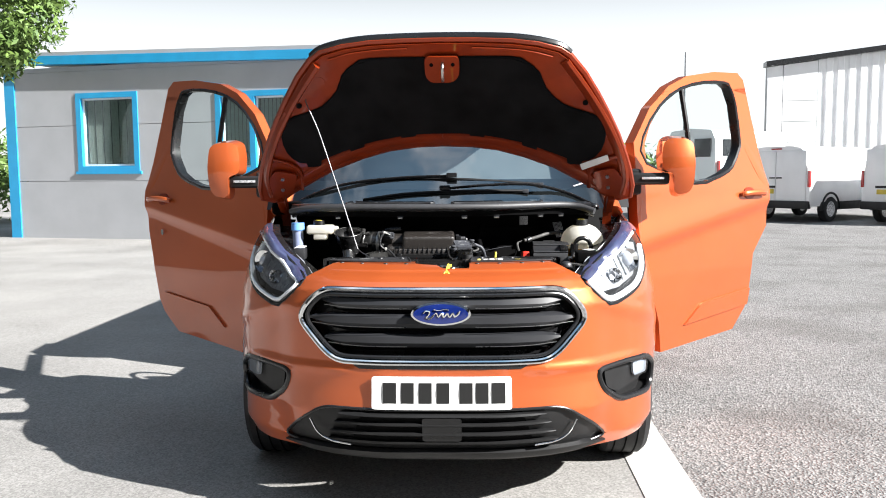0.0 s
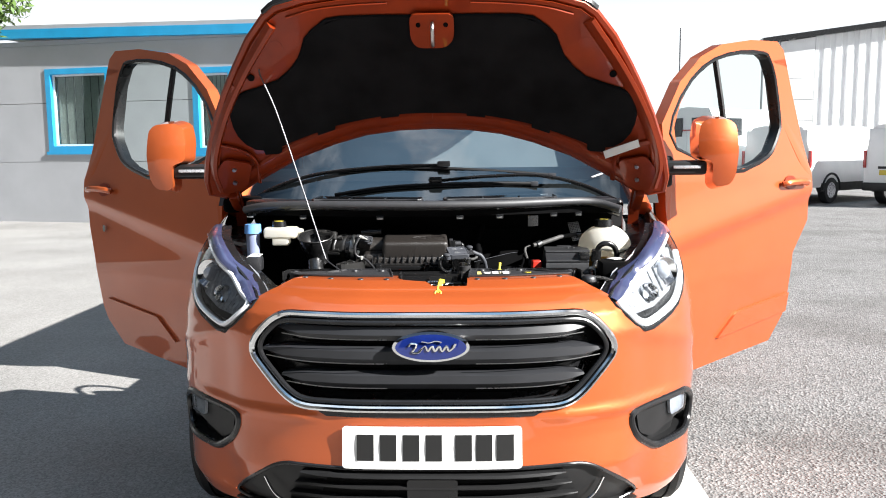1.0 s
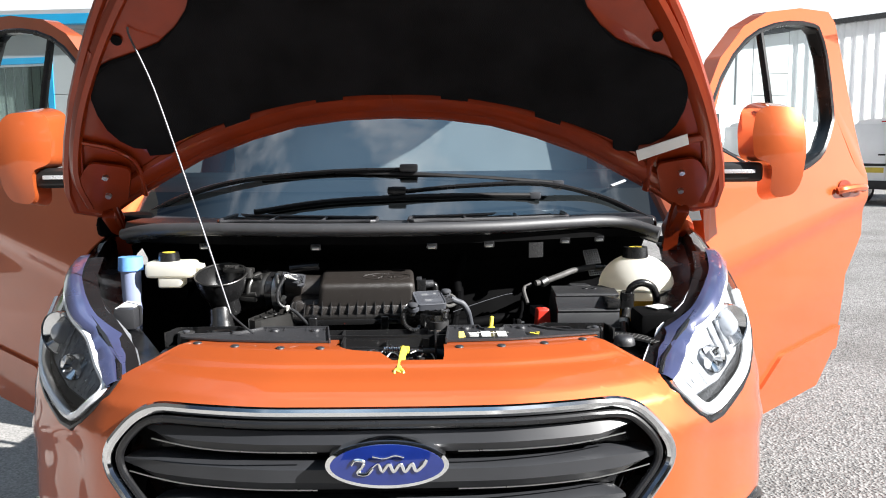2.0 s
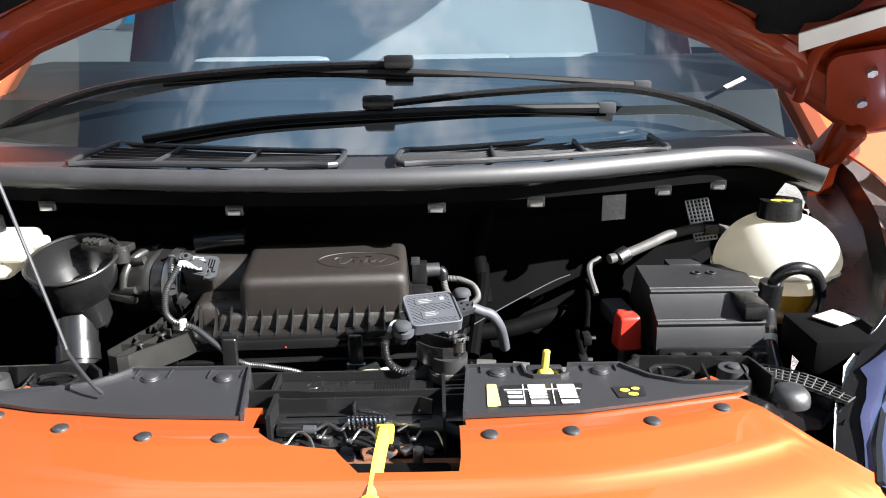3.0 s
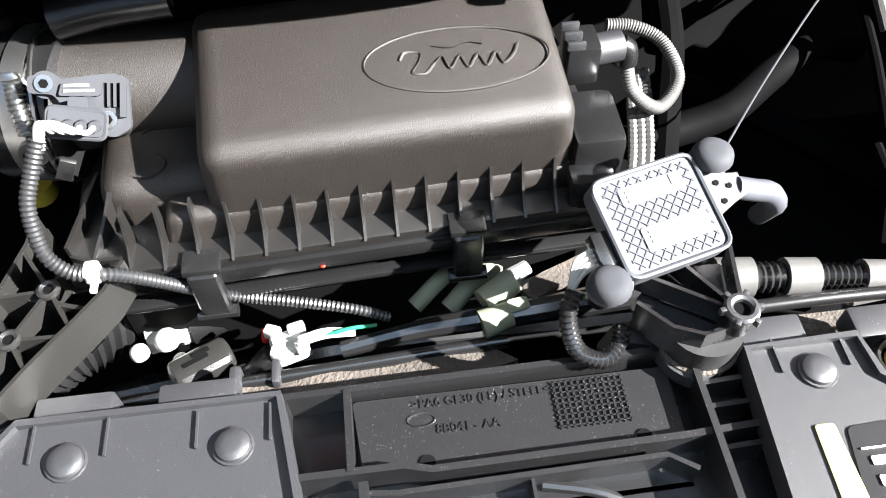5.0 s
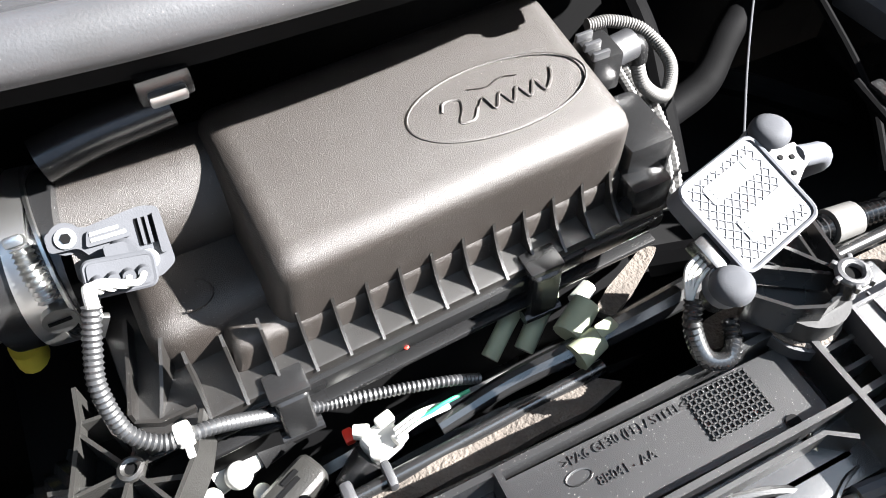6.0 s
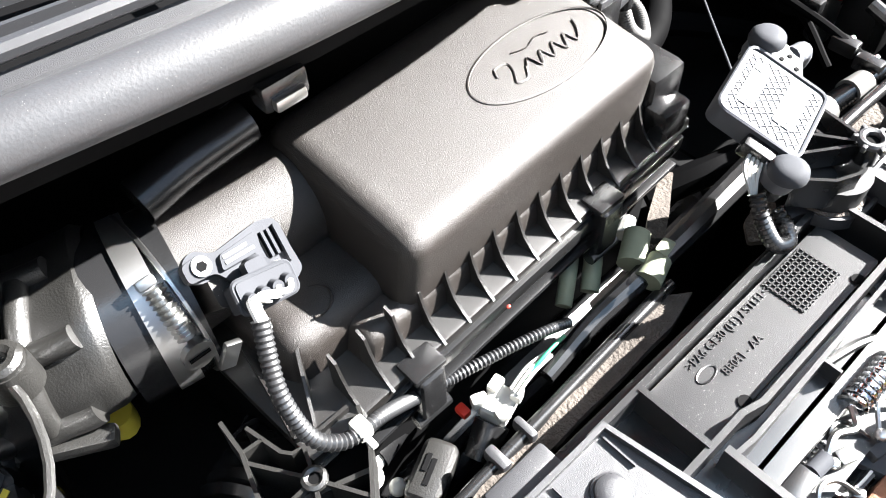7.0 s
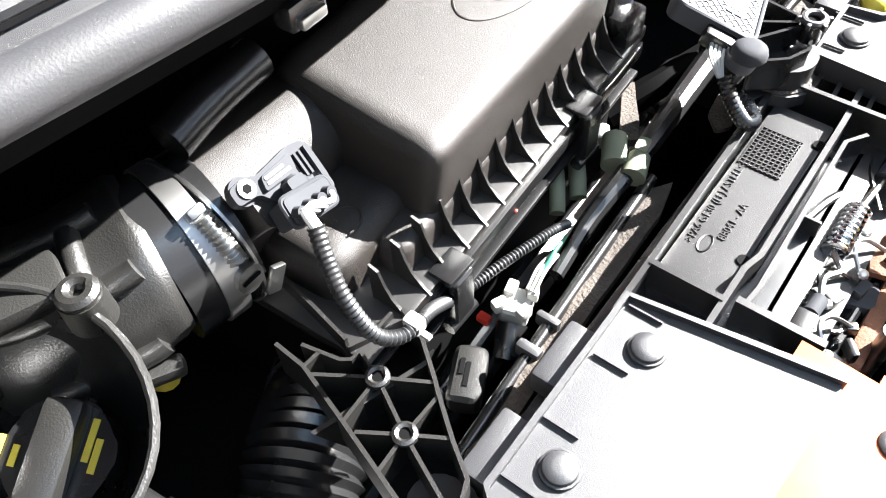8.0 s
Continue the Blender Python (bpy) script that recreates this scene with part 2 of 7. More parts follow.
def carve(bm, poly):
    """Cuts a convex hole (u, v) out of a flat mesh lying in x, y."""
    n = len(poly)
    area = sum(poly[i][0] * poly[(i + 1) % n][1] - poly[(i + 1) % n][0] * poly[i][1] for i in range(n))
    if area < 0:
        poly = poly[::-1]
    cx, cy = [p[0] for p in poly], [p[1] for p in poly]
    lines = [(poly[i], (poly[(i + 1) % n][1] - poly[i][1], poly[i][0] - poly[(i + 1) % n][0])) for i in range(n)]
    for (px, py), (nx, ny) in lines:
        near = [f for f in bm.faces if min(cx) - 0.06 < f.calc_center_median().x < max(cx) + 0.06 and min(cy) - 0.06 < f.calc_center_median().y < max(cy) + 0.06]
        geom = list({v for f in near for v in f.verts}) + list({e for f in near for e in f.edges}) + near
        bmesh.ops.bisect_plane(bm, geom=geom, plane_co=(px, py, 0), plane_no=(nx, ny, 0), dist=1e-6)
    dead = []
    for f in bm.faces:
        c = f.calc_center_median()
        if all((c.x - px) * nx + (c.y - py) * ny < 1e-7 for (px, py), (nx, ny) in lines):
            dead.append(f)
    bmesh.ops.delete(bm, geom=dead, context="FACES")


def rounded(poly, r, n=4):
    """A polygon with its corners rounded."""
    out, k = [], len(poly)
    for i in range(k):
        p, a, b = Vector(poly[i]), Vector(poly[i - 1]), Vector(poly[(i + 1) % k])
        da, db = (a - p), (b - p)
        ra = min(r, da.length * 0.45)
        rb = min(r, db.length * 0.45)
        s, e = p + da.normalized() * ra, p + db.normalized() * rb
        for j in range(n + 1):
            f = j / n
            q = s * (1 - f) ** 2 + p * 2 * f * (1 - f) + e * f * f
            out.append((q.x, q.y))
    return out


def mirrored(poly):
    return [(-u, v) for u, v in poly][::-1]


def loft(rings, cap0=False, cap1=False):
    bm = bmesh.new()
    rr = [[bm.verts.new(p) for p in r] for r in rings]
    for a, b in zip(rr, rr[1:]):
        for i in range(len(a) - 1):
            bm.faces.new((a[i], a[i + 1], b[i + 1], b[i]))
    if cap0:
        bm.faces.new(rr[0])
    if cap1:
        bm.faces.new(rr[-1])
    bmesh.ops.recalc_face_normals(bm, faces=bm.faces)
    return bm


def flat_z(z):
    return lambda u, v, w: Vector((u, v, z + w))


# ---- setting: ground ----
def ground_material():
    m = material("yard_tarmac", (0.29, 0.28, 0.266), 0.9, 0, 0.14, 0.7, 0.5, 260, spec=0.25)
    n, l = m.node_tree.nodes, m.node_tree.links
    b = n["Principled BSDF"]
    tc = n.new("ShaderNodeTexCoord")
    sep, vor, nz = n.new("ShaderNodeSeparateXYZ"), n.new("ShaderNodeTexVoronoi"), n.new("ShaderNodeTexNoise")
    l.new(tc.outputs["Object"], sep.inputs[0])
    for t in (vor, nz):
        l.new(tc.outputs["Object"], t.inputs["Vector"])
    vor.inputs["Scale"].default_value = 72
    nz.inputs["Scale"].default_value, nz.inputs["Detail"].default_value = 1.1, 8
    ramp = n.new("ShaderNodeValToRGB")
    e = ramp.color_ramp.elements
    e[0].color, e[1].color = (0.09, 0.088, 0.086, 1), (0.32, 0.31, 0.30, 1)
    l.new(vor.outputs["Color"], ramp.inputs["Fac"])
    stain = n.new("ShaderNodeMapRange")
    stain.inputs["From Min"].default_value, stain.inputs["From Max"].default_value = 0.46, 0.68
    stain.inputs["To Max"].default_value = 0.45
    l.new(nz.outputs["Fac"], stain.inputs["Value"])
    dark = n.new("ShaderNodeMix")
    dark.data_type = "RGBA"
    dark.inputs["B"].default_value = (0.085, 0.078, 0.073, 1)
    l.new(stain.outputs["Result"], dark.inputs["Factor"])
    l.new(ramp.outputs["Color"], dark.inputs["A"])
    side = n.new("ShaderNodeMapRange")
    side.inputs["From Min"].default_value, side.inputs["From Max"].default_value = 1.0, 1.12
    l.new(sep.outputs["X"], side.inputs["Value"])
    mix = n.new("ShaderNodeMix")
    mix.data_type = "RGBA"
    old = b.inputs["Base Color"].links[0].from_socket
    grain = n.new("ShaderNodeTexVoronoi")
    grain.inputs["Scale"].default_value = 120
    l.new(tc.outputs["Object"], grain.inputs["Vector"])
    speck = n.new("ShaderNodeMix")
    speck.data_type, speck.blend_type = "RGBA", "OVERLAY"
    speck.inputs["Factor"].default_value = 0.35
    gray = n.new("ShaderNodeRGBToBW")
    l.new(grain.outputs["Color"], gray.inputs[0])
    l.new(old, speck.inputs["A"])
    l.new(gray.outputs[0], speck.inputs["B"])
    l.new(side.outputs["Result"], mix.inputs["Factor"])
    l.new(speck.outputs["Result"], mix.inputs["A"])
    l.new(dark.outputs["Result"], mix.inputs["B"])
    l.new(mix.outputs["Result"], b.inputs["Base Color"])
    bp = n.new("ShaderNodeBump")
    bp.inputs["Strength"].default_value, bp.inputs["Distance"].default_value = 0.7, 0.012
    h = n.new("ShaderNodeMath")
    h.operation = "MULTIPLY"
    l.new(vor.outputs["Distance"], h.inputs[0])
    l.new(side.outputs["Result"], h.inputs[1])
    l.new(h.outputs[0], bp.inputs["Height"])
    l.new(b.inputs["Normal"].links[0].from_socket, bp.inputs["Normal"])
    l.new(bp.outputs["Normal"], b.inputs["Normal"])
    return m


bm = bmesh.new()
bmesh.ops.create_grid(bm, x_segments=40, y_segments=40, size=400)
ground = tagged(part("ground", bm, ground_material()), "worn grey tarmac yard with loose stone chippings", "ground", kind="structure")
M_LINE = material("worn_white_road_paint", (0.56, 0.545, 0.51), 0.8, 0, 0.12, 14, 0.4, 300)
bm = sheet([(0.80, -4.0), (1.04, -4.0), (1.10, 1.2), (1.36, 9.5), (1.12, 9.5), (0.86, 1.2)], flat_z(0.004))
tagged(part("painted_line", bm, M_LINE), "worn white painted bay line on the tarmac", "road marking", kind="structure")

# ---- setting: office building ----
M_CLAD = material("grey_cladding", (0.41, 0.42, 0.44), 0.5, 0, 0.05, 1.5, 0.05, 120)
M_CYAN = material("bright_blue_trim", (0.02, 0.33, 0.62), 0.4, 0, 0.06, 3)
M_PANE = material("dark_window_pane", (0.035, 0.04, 0.042), 0.06, 0, 0.1, 4, spec=0.6)
M_BLIND = material("grey_blind", (0.26, 0.28, 0.26), 0.6, 0, 0.1, 20)
B0, BD = Vector((-9.99, 14.82, 0)), Vector((0.9725, -0.2329, 0))
BN = Vector((-0.2329, -0.9725, 0))


def wall_at(u, v, w):
    return B0 + BD * u + Vector((0, 0, v)) + BN * w


def slab(u0, u1, z0, z1, w0, w1):
    bm = bmesh.new()
    cs = [bm.verts.new(wall_at(u, z, w)) for w in (w0, w1) for u, z in ((u0, z0), (u1, z0), (u1, z1), (u0, z1))]
    for f in ((0, 1, 2, 3), (7, 6, 5, 4), (0, 4, 5, 1), (1, 5, 6, 2), (2, 6, 7, 3), (3, 7, 4, 0)):
        bm.faces.new([cs[i] for i in f])
    bmesh.ops.recalc_face_normals(bm, faces=bm.faces)
    return bm


office = thing("office_building", B0, "single-storey grey clad office with bright blue trim", "building", kind="structure")
WINS = [(1.60, 3.14, 1.46, 3.13), (4.98, 8.2, 1.40, 3.05)]
for z0, z1 in ((0.0, 1.245), (1.255, 2.44), (2.45, 3.60)):
    cuts = [0.0, 1.60, 3.14, 4.98, 8.2, 10.2]
    for i in range(5):
        a, b = cuts[i], cuts[i + 1]
        win = i in (1, 3)
        if not win:
            part("cladding_panel", slab(a, b, z0, z1, -0.15, 0), M_CLAD, office)
        else:
            wz0, wz1 = WINS[0 if i == 1 else 1][2:]
            if z0 < wz0:
                part("cladding_panel", slab(a, b, z0, min(z1, wz0), -0.15, 0), M_CLAD, office)
            if z1 > wz1:
                part("cladding_panel", slab(a, b, max(z0, wz1), z1, -0.15, 0), M_CLAD, office)
part("wall_core", slab(-0.1, 10.2, 0, 3.60, -6.0, -0.4), M_CLAD, office)


def fall(bm):
    """Lets the roof line fall gently along the wall."""
    for v in bm.verts:
        u = (v.co - B0).dot(BD)
        v.co.z += 0.16 - 0.024 * u
    return bm


part("roof", fall(slab(-0.5, 10.6, 3.80, 3.88, -6.4, 0.12)), M_CLAD, office)
part("eave_board", fall(slab(-0.5, 10.6, 3.62, 3.80, -0.1, 0.14)), M_CYAN, office)
part("top_panel", slab(0, 10.2, 3.605, 3.70, -0.15, -0.004), M_CLAD, office)
part("corner_post", slab(-0.24, 0.02, 0, 3.62, -0.2, 0.03), M_CYAN, office)
for (a, b, c, d), bays in zip(WINS, (1, 4)):
    fr = part("window_frame", slab(a, b, c, c + 0.11, -0.12, 0.02), M_CYAN, office)
    part("frame_head", slab(a, b, d - 0.11, d, -0.12, 0.02), M_CYAN, fr)
    part("window_sill", slab(a - 0.05, b + 0.05, c - 0.06, c, -0.1, 0.035), M_CYAN, fr)
    for k in range(bays + 1):
        u = a + (b - a - 0.12) * k / bays
        part("mullion", slab(u, u + 0.12, c + 0.11, d - 0.11, -0.12, 0.02), M_CYAN, fr)
    for k in range(bays):
        u0 = a + (b - a - 0.12) * k / bays + 0.12
        u1 = a + (b - a - 0.12) * (k + 1) / bays
        part("pane", slab(u0, u1, c + 0.11, d - 0.11, -0.09, -0.08), M_GLASS, fr).visible_shadow = False
        part("blind", slab(u0, u1, c + 0.11, d - 0.11, -0.145, -0.135), M_BLIND, fr)
        for e0, e1, f0, f1 in ((u0, u1, c + .11, c + .15), (u0, u1, d - .15, d - .11), (u0, u0 + .04, c + .15, d - .15), (u1 - .04, u1, c + .15, d - .15)):
            part("casement", slab(e0, e1, f0, f1, -.10, -.06), M_WHITE, fr)
        for q in range(7):
            e = u0 + .06 + (u1 - u0 - .12) * q / 6
            part("blind_slat", slab(e - .006, e + .006, c + .15, d - .15, -.134, -.128), M_PANE, fr)

# ---- setting: warehouse ----
M_CORR = material("white_corrugated_steel", (0.90, 0.91, 0.92), 0.45, 0, 0.05, 1.0)
M_GREY = material("grey_steel", (0.32, 0.33, 0.34), 0.5, 0, 0.1, 2)
W0, WD = Vector((11.6, 30.6, 0)), Vector((0.99, -0.14, 0)).normalized()
WN = Vector((WD.y, -WD.x, 0))


def roof_rise(u, z):
    """Lets what lies at the roof rise along the wall."""
    return z + (.50 + .114 * u if z > 4.5 else 0)


def corrugated():
    bm = bmesh.new()
    prof, u = [], 2.2
    while u < 26:
        prof += [(u, 0), (u + 0.10, 0), (u + 0.14, 0.05), (u + 0.28, 0.05), (u + 0.32, 0)]
        u += 0.42
    rows = [[bm.verts.new(W0 + WD * a + WN * -w + Vector((0, 0, roof_rise(a, z)))) for a, w in prof] for z in (0, 5.0)]
    for i in range(len(prof) - 1):
        bm.faces.new((rows[0][i], rows[0][i + 1], rows[1][i + 1], rows[1][i]))
    return bm


def wslab(u0, u1, z0, z1, w0, w1):
    bm = bmesh.new()
    cs = [bm.verts.new(W0 + WD * u + Vector((0, 0, roof_rise(u, z))) + WN * w) for w in (w0, w1) for u, z in ((u0, z0), (u1, z0), (u1, z1), (u0, z1))]
    for f in ((0, 1, 2, 3), (7, 6, 5, 4), (0, 4, 5, 1), (1, 5, 6, 2), (2, 6, 7, 3), (3, 7, 4, 0)):
        bm.faces.new([cs[i] for i in f])
    bmesh.ops.recalc_face_normals(bm, faces=bm.faces)
    return bm


warehouse = thing("warehouse", W0, "white corrugated steel warehouse with a dark roof edge", "building", kind="structure")
part("corrugated_wall", corrugated(), M_CORR, warehouse)
part("wall_core", wslab(0.3, 26, 0, 4.9, -0.4, -0.1), M_GREY, warehouse)
part("hall", wslab(3.4, 26, 0, 4.9, -12, -0.41), M_GREY, warehouse)
part("roof", wslab(3.4, 26, 4.93, 5.11, -12, -0.41), M_SATIN, warehouse)
for k in range(6):
    part("horizontal_panel", wslab(0.9, 2.18, 0.82 * k, 0.82 * k + 0.80, -0.1, 0.02), M_CORR, warehouse)
part("corner_panel", wslab(0.3, 0.87, 0, 4.9, -0.1, 0.03), M_CORR, warehouse)
part("roof_edge", wslab(0.2, 26, 4.92, 5.12, -0.4, 0.25), M_SATIN, warehouse)
bm = rod(bmesh.new(), (8.5, 30, 0), (8.5, 30, 6.0), 0.06, 0.04, 8)
tagged(part("mast", bm, M_GREY), "slim grey steel mast behind the yard", "mast")

# unseen plain walls behind the camera, added dark to keep sky light off the van
M_SKY_BLOCK = material("dark_sky_blocker", (0.022, 0.021, 0.019), 0.85, 0, 0.25, 1.5, 0.3, 40)
for name, a, b in (("unseen_wall_south", (-8.5, -15, 0), (26, -15.3, 6.0)), ("unseen_wall_west", (-8.8, -15, 0), (-8.5, 6.5, 10.0))):
    c = [(p + q) / 2 for p, q in zip(a, b)]
    tagged(part(name, box(bmesh.new(), c, [abs(q - p) for p, q in zip(a, b)]), M_SKY_BLOCK), "unseen plain dark wall added to hold back sky light", "wall", kind="structure")

# ---- the van: shape of its nose ----
PLAN = [(0, -.02), (.13, -.019), (.26, -.010), (.42, .03), (.553, .095), (.653, .185), (.76, .285), (.86, .42), (.93, .60), (.972, .85), (.99, 1.1), (.995, 1.3)]
_p = [Vector((-.13, -.019))] + [Vector(p) for p in PLAN] + [Vector((1.0, 1.5))]
_dense = []
for _i in range(1, len(_p) - 2):
    for _j in range(40):
        _f = _j / 40
        _dense.append(.5 * (2 * _p[_i] + (_p[_i + 1] - _p[_i - 1]) * _f + (2 * _p[_i - 1] - 5 * _p[_i] + 4 * _p[_i + 1] - _p[_i + 2]) * _f ** 2 + (3 * _p[_i] - _p[_i - 1] - 3 * _p[_i + 1] + _p[_i + 2]) * _f ** 3))
DEN = np.array([(v.x, v.y) for v in _dense])
ARC = np.concatenate([[0], np.cumsum(np.hypot(*np.diff(DEN, axis=0).T))])
TAN = np.gradient(DEN, axis=0)
TAN /= np.hypot(TAN[:, 0], TAN[:, 1])[:, None]
Z_FRONT, IN_FRONT = (.24, .30, .36, .45, .55, .75, .86, .92, .955, .975, .989, .995, 1.003, 1.0125, 1.014), (.07, .02, -.015, -.04, -.03, -.03, -.03, -.008, .026, .060, .096, .101, .125, .152, .182)
Z_SIDE, IN_SIDE = (.24, .30, .45, .6, .85, .95, 1.05, 1.12, 1.2, 1.26), (.024, -.006, -.007, -.017, -.007, .014, .055, .096, .158, .22)


def nose(s, z, off=0.0):
    """A point of the nose: s metres along its plan from the middle, height z, off metres out from the skin."""
    a = abs(s)
    x, y, tx, ty = (float(np.interp(a, ARC, c)) for c in (DEN[:, 0], DEN[:, 1], TAN[:, 0], TAN[:, 1]))
    w = min(1, max(0, (a - .55) / .35))
    w = w * w * (3 - 2 * w)
    i = (1 - w) * float(np.interp(z, Z_FRONT, IN_FRONT)) + w * float(np.interp(z, Z_SIDE, IN_SIDE)) - off
    i -= .010 * math.exp(-((z - .622 + .03 * max(0, a - .5)) / .016) ** 2) * min(1, max(0, (a - .30) / .10)) * min(1, max(0, (1.0 - a) / .2))
    i -= .008 * math.exp(-((z - .875 + .24 * (a - .58)) / .034) ** 2) * min(1, max(0, (a - .55) / .12)) * min(1, max(0, (1.5 - a) / .4))
    return Vector((math.copysign(1, s) * (x - ty * i) + .0075, y + tx * i, z))


TOP_S, TOP_Z = (0, .53, .56, .60, .704, .80, .9, 1.0, 1.17, 1.3, 1.95), (1.014, 1.014, .992, .962, .990, 1.038, 1.083, 1.114, 1.143, 1.176, 1.235)
HEADLAMP = [(.592, .957), (.62, .904), (.70, .846), (.82, .856), (.952, .892), (1.08, .962), (1.20, 1.04), (1.24, 1.10), (1.17, 1.145), (1.0, 1.115), (.884, 1.082), (.796, 1.038), (.704, .99)]
FOG = [(.625, .59), (.80, .60), (1.0, .588), (1.12, .535), (1.11, .45), (1.05, .425), (.79, .44), (.66, .51)]
GRILLE = [(.462, .93), (.512, .897), (.568, .812), (.445, .685), (.39, .655), (-.39, .655), (-.445, .685), (-.568, .812), (-.512, .897), (-.462, .93)]
INTAKE = [(.46, .474), (.73, .304), (.60, .28), (-.60, .28), (-.73, .304), (-.46, .474)]
NOTCH = [(.114, 1.03), (.111, 1.005), (.108, .9995), (.0035, .9995), (-.008, 1.004), (-.02, 1.0085), (-.03, 1.03)]
NOTCH_LEDGE = [(-.015, 1.03), (-.015, 1.009), (-.0775, 1.0120), (-.112, 1.0136), (-.12, 1.03)]
van = thing("van", (0, 0, 0), "orange metallic panel van with open bonnet and open front doors", "van")


def on_nose(u, v, w):
    return nose(u, v, w)


bm = bmesh.new()
NS, NZ = 216, 84
grid = []
for i in range(NS + 1):
    s = -1.70 + 3.40 * i / NS
    top = float(np.interp(abs(s), TOP_S, TOP_Z))
    grid.append([bm.verts.new((s, .25 + (top - .25) * (1 - (1 - j / NZ) ** 1.6), 0)) for j in range(NZ + 1)])
for i in range(NS):
    for j in range(NZ):
        bm.faces.new((grid[i][j], grid[i + 1][j], grid[i + 1][j + 1], grid[i][j + 1]))
WHEEL_S = 1.53
for hole in (HEADLAMP, mirrored(HEADLAMP), FOG, mirrored(FOG), GRILLE, INTAKE, NOTCH, NOTCH_LEDGE,
             [(WHEEL_S + .385 * math.cos(a * math.tau / 24), .345 + .385 * math.sin(a * math.tau / 24)) for a in range(24)],
             [(-WHEEL_S + .385 * math.cos(a * math.tau / 24), .345 + .385 * math.sin(a * math.tau / 24)) for a in range(24)]):
    carve(bm, hole)
for v in bm.verts:
    v.co = nose(v.co.x, v.co.y)
bmesh.ops.recalc_face_normals(bm, faces=bm.faces)
bm.normal_update()
face_out(bm, (0, 1.5, .6))
front = part("front_body", bm, M_PAINT, van, sharp=50)
sol = front.modifiers.new("skin", "SOLIDIFY")
sol.thickness, sol.offset = 0.004, -1


def rim(poly, fn, r, mat, name, parent, label="", off=0.0, n=3, flat=1.0):
    flat_pts, dense = rounded(poly, .045, 6), []
    for (u0, v0), (u1, v1) in zip(flat_pts, flat_pts[1:] + flat_pts[:1]):
        k = max(1, int(math.hypot(u1 - u0, v1 - v0) / .02))
        dense += [fn(u0 + (u1 - u0) * j / k, v0 + (v1 - v0) * j / k, off) for j in range(k)]
    return part(name, tube(bmesh.new(), dense, r, 10, 1, True, flat=flat), mat, parent, label)


def inset(poly, d):
    """The convex outline, moved inwards by d."""
    n = len(poly)
    c = Vector((sum(p[0] for p in poly) / n, sum(p[1] for p in poly) / n))
    out = []
    for i in range(n):
        a, p, b = Vector(poly[i - 1]), Vector(poly[i]), Vector(poly[(i + 1) % n])
        n1, n2 = (p - a).orthogonal().normalized(), (b - p).orthogonal().normalized()
        if n1.dot(c - p) < 0:
            n1.negate()
        if n2.dot(c - p) < 0:
            n2.negate()
        m = (n1 + n2).normalized()
        out.append(tuple(p + m * d / max(.4, m.dot(n1))))
    return out


# grille
M_BAR = material("glossy_black_grille_bar", (0.026, 0.027, 0.030), 0.38, 0, 0.1, 12, spec=0.5)
# near-black back sheet stands for the shade behind the slats
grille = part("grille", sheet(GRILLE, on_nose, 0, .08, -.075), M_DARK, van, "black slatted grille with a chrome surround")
rim(GRILLE, on_nose, .0115, M_CHROME, "chrome_surround", grille, "bright chrome surround", .002)
rim(inset(GRILLE, .02), on_nose, .008, M_SATIN, "inner_lip", grille, "", -.004)
part("surround_shroud", sheet(GRILLE, on_nose, 0, .08, -.06), M_SATIN, grille)


def band(poly_s, z0, z1, off0, off1, depth, steps=40):
    """A horizontal bar along the nose, from poly_s[0] to poly_s[1], tapered in depth."""
    bm = bmesh.new()
    rows = []
    for i in range(steps + 1):
        s = poly_s[0] + (poly_s[1] - poly_s[0]) * i / steps
        e = min(1, (1 - abs(2 * i / steps - 1)) * 7)
        za, zb = z0 + (z1 - z0) * (.5 - .5 * e), z1 - (z1 - z0) * (.25 - .25 * e)
        rows.append([bm.verts.new(p) for p in (nose(s, za, off0 - depth), nose(s, za, off0), nose(s, za + .35 * (zb - za), off1), nose(s, zb - .2 * (zb - za), off1 - .003), nose(s, zb, off0 - .006), nose(s, zb, off0 - depth))])
    for a, b in zip(rows, rows[1:]):
        for k in range(6):
            bm.faces.new((a[k], b[k], b[(k + 1) % 6], a[(k + 1) % 6]))
    bm.faces.new(rows[0])
    bm.faces.new(rows[-1][::-1])
    bmesh.ops.recalc_face_normals(bm, faces=bm.faces)
    return bm


for z0, z1, h in ((.856, .906, .475), (.784, .836, .53), (.710, .762, .46)):
    gb = part("grille_bar", band((-h, h), z0, z1, -.026, -.012, .03), M_BAR, grille)
    for sd in (1, -1):
        part("bright_edge", tube(bmesh.new(), [nose(sd * s, z0 + .006 + .010 * max(0, (s - h * .72) / (h * .28)), -.008) for s in np.linspace(.13, h - .02, 8)], .0016, 5, 2), M_STEEL, gb)
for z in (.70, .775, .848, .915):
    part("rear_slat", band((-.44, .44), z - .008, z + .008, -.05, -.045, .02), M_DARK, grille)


def oval(cx, cz, rx, rz, n=40):
    return [(cx + rx * math.cos(k * math.tau / n), cz + rz * math.sin(k * math.tau / n)) for k in range(n)]


